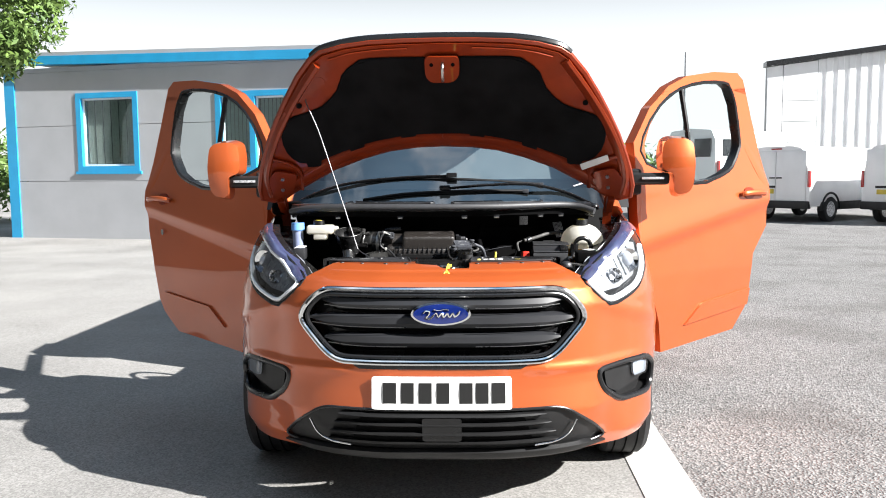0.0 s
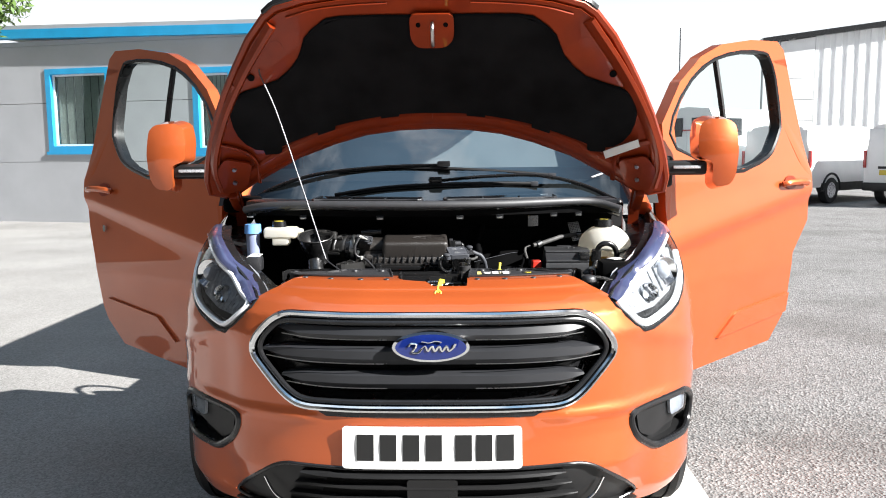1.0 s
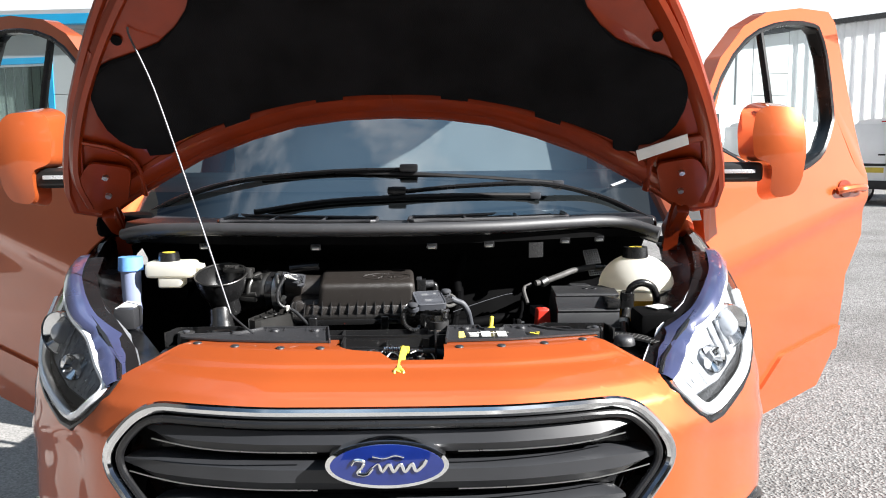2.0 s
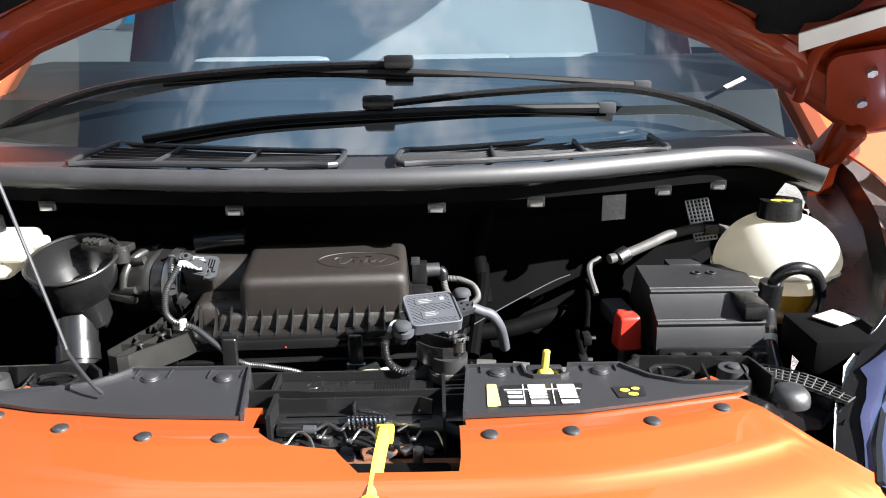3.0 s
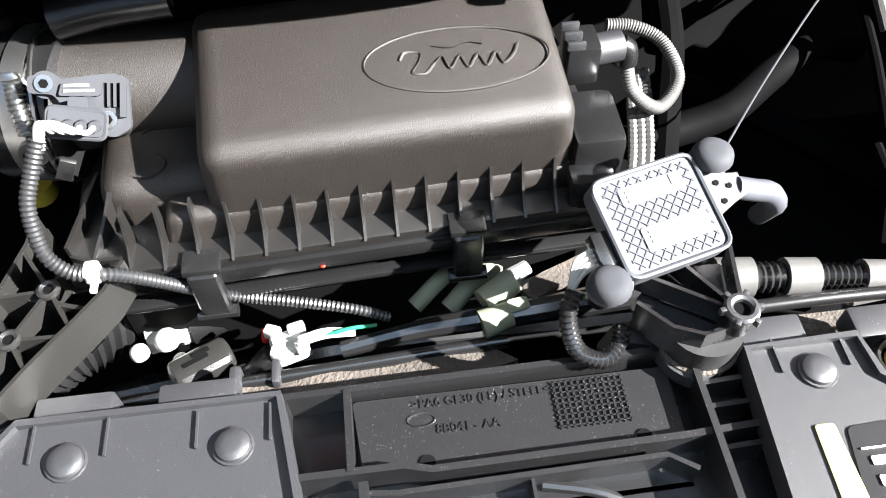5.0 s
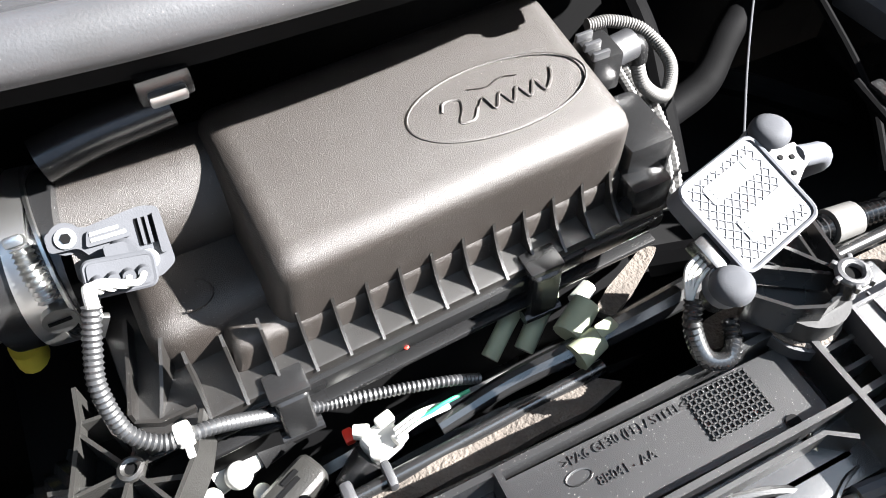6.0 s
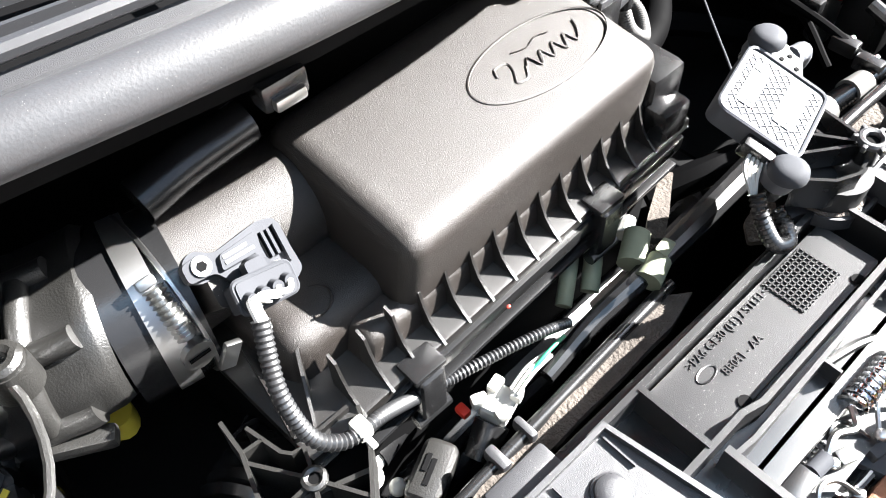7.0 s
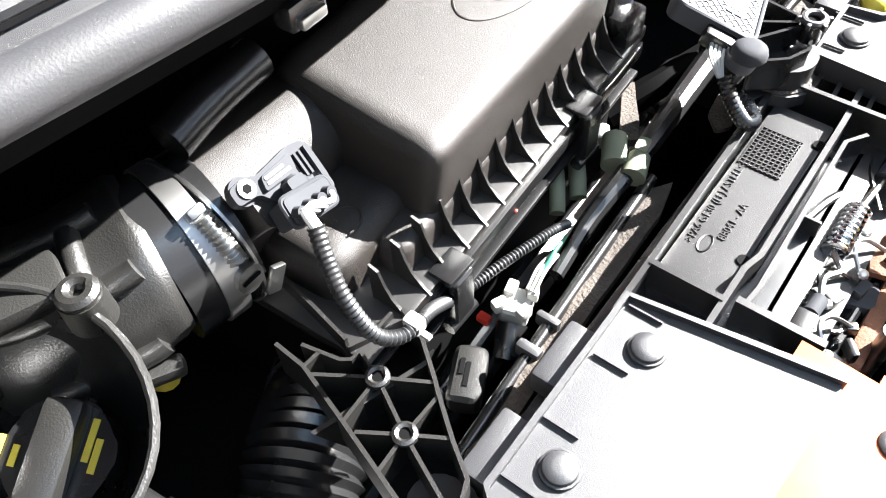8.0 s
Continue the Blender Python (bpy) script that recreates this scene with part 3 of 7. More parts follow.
# ornament of the oval badges: a flowing line, in halves of the oval's size
FLOURISH = (((-.30, .58), (-.06, .46), (.16, .62), (.36, .52)), ((-.74, .10), (-.66, .40), (-.48, .34), (-.50, .0), (-.60, -.40), (-.42, -.46), (-.30, -.10)),
            ((-.30, -.10), (-.18, .14), (-.10, -.34), (.04, .12), (.14, -.34), (.28, .12), (.38, -.34), (.52, .14), (.60, -.30), (.74, .0), (.82, .40)))
badge = part("badge", sheet(oval(0, .845, .112, .044), on_nose, .03, .03, .012), M_CHROME, van, "blue oval badge with a chrome rim")
part("badge_face", sheet(oval(0, .845, .103, .037), on_nose, .004, .03, .0155), M_BLUE, badge)
for stroke in FLOURISH:
    part("badge_stroke", tube(bmesh.new(), [nose(.088 * u, .845 + .030 * v, .0175) for u, v in stroke], .0034, 8, 6, flat=.45), M_CHROME, badge)

# black slot under the grille, lower intake
part("grille_slot", sheet([(-.345, .648), (.335, .648), (.30, .630), (-.31, .630)], on_nose, .004, .1, .003), M_SATIN, van)
lower = part("lower_intake", sheet(INTAKE, on_nose, .0, .04, -.012), M_BLACK, van, "black lower bumper intake with thin bright lines")
for z in (.335, .375, .415, .452):
    part("intake_bar", band((-.46 + (z - .335) * .6, .46 - (z - .335) * .6), z - .009, z + .009, .004, .012, .05), M_BLACK, lower)
part("sensor_block", sheet(rounded([(-.075, .345), (.075, .345), (.075, .445), (-.075, .445)], .012), on_nose, .02, .05, .010), M_SATIN, lower)
for sd in (1, -1):
    part("bright_accent", tube(bmesh.new(), [nose(sd * .52, .415, .006), nose(sd * .49, .36, .012), nose(sd * .44, .328, .012), nose(sd * .36, .318, .012)], .0045, 8, 6), M_CHROME, lower)
# near-black sheet painted in as the shade of the intake opening
part("intake_shade_sheet", sheet([(-.36, .325), (.36, .325), (.30, .468), (-.30, .468)], on_nose, .002, .04, -.004), M_DARK, lower)
rim(INTAKE, on_nose, .006, M_SATIN, "intake_lip", lower, off=.0)
part("chin", band((-.72, .72), .245, .30, .0, .02, .10), M_BLACK, van)

# number plate, its writing as plain bars
plate = part("number_plate", sheet(rounded([(-.26, .478), (.26, .478), (.26, .604), (-.26, .604)], .012), on_nose, .006, .06, .012), M_PLATE, van, "white number plate")
for k, x in enumerate((-.195, -.128, -.061, .006, .093, .153, .213)):
    part("plate_bar", sheet([(x - .024, .503), (x + .024, .503), (x + .024, .581), (x - .024, .581)], on_nose, .001, 0, .0135), M_INK, plate)

M_TRIM = material("blue_black_gloss_trim", (0.058, 0.068, 0.145), 0.30, 0.2, 0.1, 20, coat=1.0)
M_FACET = material("silvered_reflector", (0.44, 0.455, 0.48), 0.32, 0.3, 0.25, 60, 0.25, 240)
M_LENSBALL = material("projector_glass", (0.42, 0.45, 0.50), 0.06, 0, 0.1, 20, coat=1.0, spec=0.8)
# lamps
for side in (1, -1):
    flip = (lambda p: p) if side > 0 else mirrored
    hl = flip(HEADLAMP)
    lamp = part("headlight", sheet(hl, on_nose, 0, .05, -.05), M_LAMPBODY, van, "clear headlight with a bright outline strip")
    bmw = bmesh.new()
    ring = [bmw.verts.new(nose(u, v, 0)) for u, v in hl]
    deep = [bmw.verts.new(nose(u, v, -.05)) for u, v in hl]
    for k in range(len(hl)):
        bmw.faces.new((ring[k], ring[(k + 1) % len(hl)], deep[(k + 1) % len(hl)], deep[k]))
    part("lamp_wall", bmw, M_SATIN, lamp)
    part("lamp_lens", sheet(hl, on_nose, 0, .03, .004), M_LENS, lamp).visible_shadow = False
    loop = flip([(1.14, 1.103), (1.0, 1.084), (.88, 1.048), (.79, 1.006), (.70, .964), (.622, .940), (.648, .903), (.712, .866), (.82, .875), (.945, .909), (1.06, .975), (1.16, 1.045)])
    part("daylight_strip", tube(bmesh.new(), [nose(u, v, -.003) for u, v in loop], .0130, 10, 6, flat=.8), M_DRL, lamp, "white outline strip")
    outer = spline([(.588, .957, 0), (.704, .996, 0), (.796, 1.044, 0), (.884, 1.089, 0), (1.0, 1.122, 0), (1.17, 1.152, 0), (1.245, 1.125, 0)], 8)
    inner = spline([(.602, .945, 0), (.70, .973, 0), (.79, 1.016, 0), (.88, 1.058, 0), (1.0, 1.094, 0), (1.14, 1.116, 0), (1.22, 1.105, 0)], 8)
    crest = [[nose(side * (a.x + (b.x - a.x) * f), a.y + (b.y - a.y) * f, w) for f, w in ((-.04, -.012), (0, .010), (.25, .016), (.75, .016), (1, .011), (1.05, -.010))] for a, b in zip(outer, inner)]
    part("lamp_upper_trim", loft(crest), M_TRIM, lamp, "dark glossy upper edge")
    part("lamp_frame", tube(bmesh.new(), [nose(u, v, .0) for u, v in hl], .006, 6, 2, True), M_SATIN, lamp)
    mask = flip([(.65, .930), (.72, .878), (.82, .886), (.94, .92), (1.05, .985), (1.14, 1.06), (1.0, 1.075), (.88, 1.038), (.79, .996), (.70, .955)])
    part("lamp_mask", sheet(mask, on_nose, 0, .03, -.020), M_FACET, lamp)
    for k in range(5):
        q0, q1 = nose(side * (.86 + .035 * k), .925 + .016 * k, -.017), nose(side * (.845 + .033 * k), 1.015 + .012 * k, -.019)
        part("lamp_flute", tube(bmesh.new(), [q0, q0.lerp(q1, .5) + Vector((0, -.005, 0)), q1], .0045, 6, 4, flat=.5), M_FACET, lamp)
    part("lamp_step", sheet(flip([(.70, .892), (.82, .900), (.95, .935), (1.04, .99), (1.02, .965), (.94, .912), (.82, .880), (.72, .874)]), on_nose, .01, .03, -.016), M_SATIN, lamp)
    for u, v, r in ((.935, 1.0, .046), (.80, .950, .027)):
        c = nose(side * u, v, -.020)
        d = ((nose(side * u, v, 0) - c).normalized() + Vector((0, -1.2, 0))).normalized()
        part("projector_ring", rod(bmesh.new(), c, c + d * .022, r * 1.12, r * 1.12, 28, caps=False), M_CHROME, lamp)
        part("reflector_bowl", rod(bmesh.new(), c + d * .002, c + d * .018, r * .5, r * 1.08, 28, caps=False), M_CHROME, lamp)
        if r < .04:
            continue
        bmd = bmesh.new()
        bmesh.ops.create_uvsphere(bmd, u_segments=24, v_segments=12, radius=r * .62, matrix=Matrix.Translation(c + d * .004))
        part("projector_lens", bmd, M_LENSBALL, lamp)
    for k in range(6):
        a, b = nose(side * (.69 + .018 * k), .885 + .004 * k, -.022), nose(side * (.66 + .018 * k), .922 + .008 * k, -.024)
        part("reflector_fin", tube(bmesh.new(), [a, a.lerp(b, .5) + Vector((0, -.004, 0)), b], .0026, 6, 3), M_CHROME, lamp)

    fg = flip(FOG)
    fog = part("fog_light", sheet(fg, on_nose, 0, .05, -.05), M_BLACK, van, "black fog light surround with a clear lamp")
    rim(fg, on_nose, .013, M_SATIN, "fog_surround", fog, off=-.002)
    bmw = bmesh.new()
    ring = [bmw.verts.new(nose(u, v, 0)) for u, v in fg]
    deep = [bmw.verts.new(nose(u, v, -.05)) for u, v in fg]
    for k in range(len(fg)):
        bmw.faces.new((ring[k], ring[(k + 1) % len(fg)], deep[(k + 1) % len(fg)], deep[k]))
    part("fog_wall", bmw, M_BLACK, fog)
    pocket = flip(rounded([(.70, .575), (1.0, .575), (1.05, .50), (.80, .465), (.72, .5)], .02))
    part("fog_bezel", sheet(pocket, on_nose, .02, .06, -.02), M_BLACK, fog)
    part("fog_lamp", sheet(flip(rounded([(.89, .575), (1.03, .57), (1.04, .51), (.91, .515)], .015)), on_nose, .01, .06, -.008), M_LENSBALL, fog)
    glazing = sheet(flip(rounded([(.885, .58), (1.035, .575), (1.045, .505), (.905, .51)], .015)), on_nose, 0, .06, -.002)
    if sum(f.normal.y for f in glazing.faces) > 0:
        bmesh.ops.reverse_faces(glazing, faces=glazing.faces)
    part("fog_lens", glazing, M_LENS, fog)

# ---- van: shell behind the nose ----
SEC = [(.30, .93), (.45, .985), (.85, .995), (1.15, .985), (1.24, .95), (1.60, .865), (1.82, .79), (1.92, .70), (1.965, .55), (1.985, .25), (1.99, 0)]


def section(y, k=1.0):
    half = [(x * k, y, z) for z, x in SEC]
    return half + [(-x, y, z) for x, y, z in half[-2::-1]]


def screen_at(u, v, w=0.0):
    """Windscreen: u -1..1 across, v 0 at the base .. 1 at the roof."""
    xb, xt = .80 * u, .62 * u
    yb, yt = .585 + .25 * u * u, 1.74 + .10 * u * u
    bulge = .03 * math.sin(math.pi * v)
    return Vector((xb + (xt - xb) * v, yb + (yt - yb) * v - bulge * .5 - w * .5, 1.20 + .715 * v + bulge + w * .85))


bm = loft([section(y) for y in (2.22, 2.4, 3.2, 4.2, 4.7)] + [section(4.86, .985), section(4.93, .93)], False, True)
part("body_shell", bm, M_PAINT, van)
bm = loft([[screen_at(u / 10, 1.0, .0) for u in range(-10, 11)], [Vector((.72 * u / 10, 1.86 + .08 * (u / 10) ** 2, 1.955 - .03 * (u / 10) ** 2)) for u in range(-10, 11)], [Vector((.74 * u / 10, 2.23, 1.985 - .05 * (u / 10) ** 2)) for u in range(-10, 11)]])
part("roof", bm, M_PAINT, van)
wsb = bmesh.new()
rr = [[wsb.verts.new(screen_at(-.96 + 1.92 * i / 24, j / 12)) for i in range(25)] for j in range(13)]
for j in range(12):
    for i in range(24):
        wsb.faces.new((rr[j][i], rr[j][i + 1], rr[j + 1][i + 1], rr[j + 1][i]))
part("windscreen", wsb, M_SCREEN, van, "raked windscreen").visible_shadow = False
for sd in (1, -1):
    part("windscreen_pillar", tube(bmesh.new(), [screen_at(sd * 1.0, v, .0) for v in (-.02, .3, .6, 1.0)], .045, 10, 6, flat=.7), M_PAINT, van)
    part("sill", box(bmesh.new(), (sd * .93, 1.7, .33), (.12, 1.15, .16), .02), M_PAINT, van)
    bm = bmesh.new()
    pil = [(sd * x * .99, 2.2, z) for z, x in SEC[:8]]
    for (x0, y0, z0), (x1, y1, z1) in zip(pil, pil[1:]):
        rod(bm, (x0 - sd * .03, y0, z0), (x1 - sd * .03, y1, z1), .05, None, 8)
    part("door_pillar", bm, M_PAINT_IN, van)
    # wing behind the arch, up to the door
    bm = loft([[nose(sd * s, z) for z in (.28, .5, .8, 1.0, 1.1, 1.17, 1.225)] for s in (1.69, 1.75, 1.80, 1.86)])
    part("wing_rear", bm, M_PAINT, van)
# wheels
for sx in (.835, -.835):
    for wy in (.90, 3.83):
        wheel = part("wheel", rod(bmesh.new(), (sx - .1, wy, .335), (sx + .1, wy, .335), .20, .20, 32), M_STEEL, van, "alloy wheel with a black tyre")
        bm = bmesh.new()
        prof = [(-.105, .20), (-.115, .26), (-.105, .315), (-.08, .335), (.08, .335), (.105, .315), (.115, .26), (.105, .20)]
        rg = [[bm.verts.new((sx + a, wy + r * math.cos(k * math.tau / 48), .335 + r * math.sin(k * math.tau / 48))) for a, r in prof] for k in range(48)]
        for k in range(48):
            for i in range(7):
                bm.faces.new((rg[k][i], rg[(k + 1) % 48][i], rg[(k + 1) % 48][i + 1], rg[k][i + 1]))
        bmesh.ops.recalc_face_normals(bm, faces=bm.faces)
        part("tyre", bm, M_TYRE, wheel)
        for gx in (-.05, 0, .05):
            bmg = bmesh.new()
            tube(bmg, [(sx + gx, wy + .336 * math.cos(k * math.tau / 40), .335 + .336 * math.sin(k * math.tau / 40)) for k in range(40)], .004, 5, 1, True)
            part("tread_groove", bmg, M_DARK, wheel)
        for k in range(5):
            a = k * math.tau / 5
            s = math.copysign(.102, sx)
            part("spoke", box(bmesh.new(), (sx + s, wy + .1 * math.cos(a), .335 + .1 * math.sin(a)), (.02, .18, .05), .006, Matrix.Rotation(a, 4, "X")), M_LAMPBODY, wheel)
# added block that stands for the shaded gap at the left hinge
part("hinge_gap_block", box(bmesh.new(), (-.775, .88, 1.212), (.15, .30, .06), .022, Matrix.Rotation(.22, 4, "Z"), 3), M_DULL, van, "black block added as the dark gap at the bonnet hinge")
# underbody and cabin
M_CLOTH = material("pale_grey_cab_lining", (0.44, 0.47, 0.48), 0.85, 0, 0.08, 5, 0.2, 500, spec=0.2)
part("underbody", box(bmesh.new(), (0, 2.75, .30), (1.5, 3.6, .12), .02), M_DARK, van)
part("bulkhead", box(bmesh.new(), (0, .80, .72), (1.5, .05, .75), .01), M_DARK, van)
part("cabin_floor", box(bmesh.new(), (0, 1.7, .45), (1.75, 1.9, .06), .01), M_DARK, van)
part("load_partition", box(bmesh.new(), (0, 2.26, 1.15), (1.6, .03, 1.5), .005), M_CLOTH, van)
dash = [(.74, 1.20), (.82, 1.295), (1.05, 1.328), (1.35, 1.335), (1.48, 1.25), (1.50, .9), (1.40, .75)]
part("dashboard", loft([[(x, y + .1 * (x / .75) ** 2, z) for y, z in dash] for x in (-.88, -.4, 0, .4, .88)]), M_BLACK, van, "dark moulded dashboard")
# cushions set high to narrow the sun patch beside the van
for sx in (-.48, .12, .52):
    seat = part("cab_seat", box(bmesh.new(), (sx, 1.85, .82), (.46, .48, .20), .05, seg=3), M_CLOTH, van, "pale grey cloth cab seat")
    part("backrest", box(bmesh.new(), (sx, 2.1, 1.06), (.46, .14, .50), .05, seg=3), M_CLOTH, seat)

# unseen steering wheel, added to block part of the sun through the cab
wheel_c, wheel_u, wheel_v = Vector((-.46, 1.60, 1.08)), Vector((1, 0, 0)), Vector((0, .45, .89)).normalized()
steer = part("steering_wheel", tube(bmesh.new(), [wheel_c + wheel_u * .19 * math.cos(a * math.tau / 24) + wheel_v * .19 * math.sin(a * math.tau / 24) for a in range(24)], .016, 8, 1, True), M_BLACK, van, "unseen black steering wheel added to narrow the sun patch")
part("wheel_hub", box(bmesh.new(), wheel_c, (.20, .05, .15), .02, Matrix.Rotation(radians(-27), 4, "X"), 3), M_BLACK, steer)
part("column", rod(bmesh.new(), wheel_c, (-.46, 1.40, .98), .05, .06, 14), M_BLACK, steer)

# ---- van: open bonnet ----
HOOD = [(0, .186), (.15, .187), (.285, .190), (.39, .199), (.48, .216), (.52, .236), (.585, .288), (.647, .353), (.70, .415), (.75, .48), (.795, .55), (.825, .605), (.848, .66), (.85, .70), (.80, .712), (.745, .70), (.69, .675), (.5, .602), (.36, .565), (.245, .542), (.12, .53), (0, .527)]
HOOD_ALL = HOOD + [(-x, y) for x, y in HOOD[-2:0:-1]]
HN = Vector((0, 1.19, 1)).normalized()


def hood_at(x, y, w=0.0):
    """Bonnet surface over its own plane, sides drooping; w metres out from it."""
    droop = .055 * (abs(x) / .85) ** 2.2
    fwd = max(0, (.26 - y) / .09)
    return Vector((x, y, 2.1012 - 1.19 * y)) + HN * (w - droop - .02 * fwd * fwd + .055 * .35)


hood = part("bonnet", sheet(HOOD_ALL, hood_at, .012, .05, .045), M_PAINT, van, "open orange bonnet with a black felt liner")
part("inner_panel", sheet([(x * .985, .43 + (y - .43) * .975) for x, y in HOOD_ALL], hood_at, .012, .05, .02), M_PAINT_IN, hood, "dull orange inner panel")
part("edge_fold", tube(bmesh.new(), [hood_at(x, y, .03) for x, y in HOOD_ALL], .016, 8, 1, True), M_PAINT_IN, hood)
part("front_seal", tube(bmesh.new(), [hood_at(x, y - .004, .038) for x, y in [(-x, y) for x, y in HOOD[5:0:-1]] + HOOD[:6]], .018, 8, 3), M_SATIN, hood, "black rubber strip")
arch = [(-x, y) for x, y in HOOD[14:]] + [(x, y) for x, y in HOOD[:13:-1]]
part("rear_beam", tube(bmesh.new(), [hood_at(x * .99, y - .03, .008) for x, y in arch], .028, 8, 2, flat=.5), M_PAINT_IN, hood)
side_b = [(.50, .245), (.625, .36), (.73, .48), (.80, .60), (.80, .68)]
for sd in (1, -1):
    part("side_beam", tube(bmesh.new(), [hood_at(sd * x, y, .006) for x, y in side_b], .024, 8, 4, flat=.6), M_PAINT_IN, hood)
LINER = [(0, .237), (.28, .236), (.345, .25), (.40, .283), (.43, .33), (.51, .382), (.63, .408), (.672, .428), (.694, .47), (.685, .525), (.64, .562), (.57, .565), (.53, .553), (.34, .505), (.15, .48), (0, .476)]
LINER_ALL = LINER + [(-x, y) for x, y in LINER[-2:0:-1]]
part("felt_liner", sheet(LINER_ALL, hood_at, .01, .04, .006), M_LINER, hood, "black felt liner")
part("liner_edge", tube(bmesh.new(), [hood_at(x, y, .004) for x, y in LINER_ALL], .007, 6, 2, True), M_LINER, hood)
for x in (-.38, -.15, .15, .38, -.58, .58):
    yy = float(np.interp(abs(x), [0, .15, .34, .53, .6], [.476, .48, .505, .553, .565])) + .012
    part("liner_tab", sheet([(x - .035, yy - .02), (x + .035, yy - .02), (x + .03, yy + .008), (x - .03, yy + .008)], hood_at, .006, 0, .004), M_LINER, hood)
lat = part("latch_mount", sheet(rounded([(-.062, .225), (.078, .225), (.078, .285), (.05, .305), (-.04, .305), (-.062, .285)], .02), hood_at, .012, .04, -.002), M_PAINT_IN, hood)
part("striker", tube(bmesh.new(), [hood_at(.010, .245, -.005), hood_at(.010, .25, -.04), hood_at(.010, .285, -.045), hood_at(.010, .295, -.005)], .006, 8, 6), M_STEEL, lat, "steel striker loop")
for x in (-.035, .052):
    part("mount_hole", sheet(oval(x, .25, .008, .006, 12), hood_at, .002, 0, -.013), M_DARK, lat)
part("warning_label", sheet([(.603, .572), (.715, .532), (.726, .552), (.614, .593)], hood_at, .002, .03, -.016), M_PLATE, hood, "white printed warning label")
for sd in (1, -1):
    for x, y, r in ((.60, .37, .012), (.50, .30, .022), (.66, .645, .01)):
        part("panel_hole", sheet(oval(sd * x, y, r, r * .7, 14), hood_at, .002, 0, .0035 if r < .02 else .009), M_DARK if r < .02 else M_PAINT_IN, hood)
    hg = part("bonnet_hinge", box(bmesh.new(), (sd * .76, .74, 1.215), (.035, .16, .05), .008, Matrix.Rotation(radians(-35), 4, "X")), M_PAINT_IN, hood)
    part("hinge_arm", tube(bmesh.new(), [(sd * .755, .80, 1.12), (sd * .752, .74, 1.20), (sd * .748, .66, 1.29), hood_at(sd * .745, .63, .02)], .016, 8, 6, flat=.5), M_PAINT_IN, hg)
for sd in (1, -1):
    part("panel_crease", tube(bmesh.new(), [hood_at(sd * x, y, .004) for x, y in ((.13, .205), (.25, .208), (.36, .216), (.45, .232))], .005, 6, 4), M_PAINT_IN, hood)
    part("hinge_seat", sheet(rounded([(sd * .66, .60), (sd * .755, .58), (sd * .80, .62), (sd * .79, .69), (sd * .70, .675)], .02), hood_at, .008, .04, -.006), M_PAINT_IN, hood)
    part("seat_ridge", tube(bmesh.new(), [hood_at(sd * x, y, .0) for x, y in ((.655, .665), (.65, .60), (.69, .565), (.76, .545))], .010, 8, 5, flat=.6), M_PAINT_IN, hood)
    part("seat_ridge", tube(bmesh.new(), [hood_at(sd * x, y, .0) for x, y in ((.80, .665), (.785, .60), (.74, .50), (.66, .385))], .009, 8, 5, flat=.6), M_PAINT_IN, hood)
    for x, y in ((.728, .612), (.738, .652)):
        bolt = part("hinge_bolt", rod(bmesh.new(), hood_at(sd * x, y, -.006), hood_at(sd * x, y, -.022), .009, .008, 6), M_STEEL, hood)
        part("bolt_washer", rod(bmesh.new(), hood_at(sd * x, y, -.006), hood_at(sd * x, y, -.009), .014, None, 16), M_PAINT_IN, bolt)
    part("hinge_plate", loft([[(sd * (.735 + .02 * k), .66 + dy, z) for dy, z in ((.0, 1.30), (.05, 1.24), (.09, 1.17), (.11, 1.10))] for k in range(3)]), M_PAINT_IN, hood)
sticker = part("windscreen_sticker", sheet([(.785, .129), (.792, .124), (.858, .140), (.852, .146)], screen_at, .001, 0, .003), M_LAMPBODY, van, "small white sticker")
prop = part("prop_rod", tube(bmesh.new(), [(-.29, .222, 1.028), (-.308, .233, 1.038), (-.345, .268, 1.058), (-.354, .277, 1.075), (-.396, .298, 1.20), (-.440, .318, 1.33), (-.515, .345, 1.55), hood_at(-.563, .362, -.012), hood_at(-.568, .35, .004)], .0023, 8, 5), M_ROD, van, "thin steel bonnet prop rod")

# ---- van: open doors, mirrors ----
DOOR = [(.02, 1.20), (.02, 1.50), (.18, 1.685), (.36, 1.808), (.54, 1.875), (.80, 1.915), (1.04, 1.925), (1.09, 1.885), (1.125, 1.66), (1.17, 1.46), (1.235, 1.27), (1.235, 1.02), (1.10, .86), (1.075, .60), (1.05, .54), (.94, .42), (.56, .395), (.27, .375), (.235, .55), (.14, .76), (.03, .95)]
DOOR_STRAIGHT = DOOR[:11] + [(1.225, 1.02), (1.19, .86), (1.15, .60), (1.11, .53), (.97, .42)] + DOOR[16:]
DWIN = [(.11, 1.395), (.10, 1.53), (.27, 1.70), (.465, 1.80), (.70, 1.85), (.90, 1.858), (.945, 1.835), (.98, 1.74), (.985, 1.53), (.965, 1.47), (.885, 1.375), (.80, 1.335), (.70, 1.308), (.51, 1.285)]


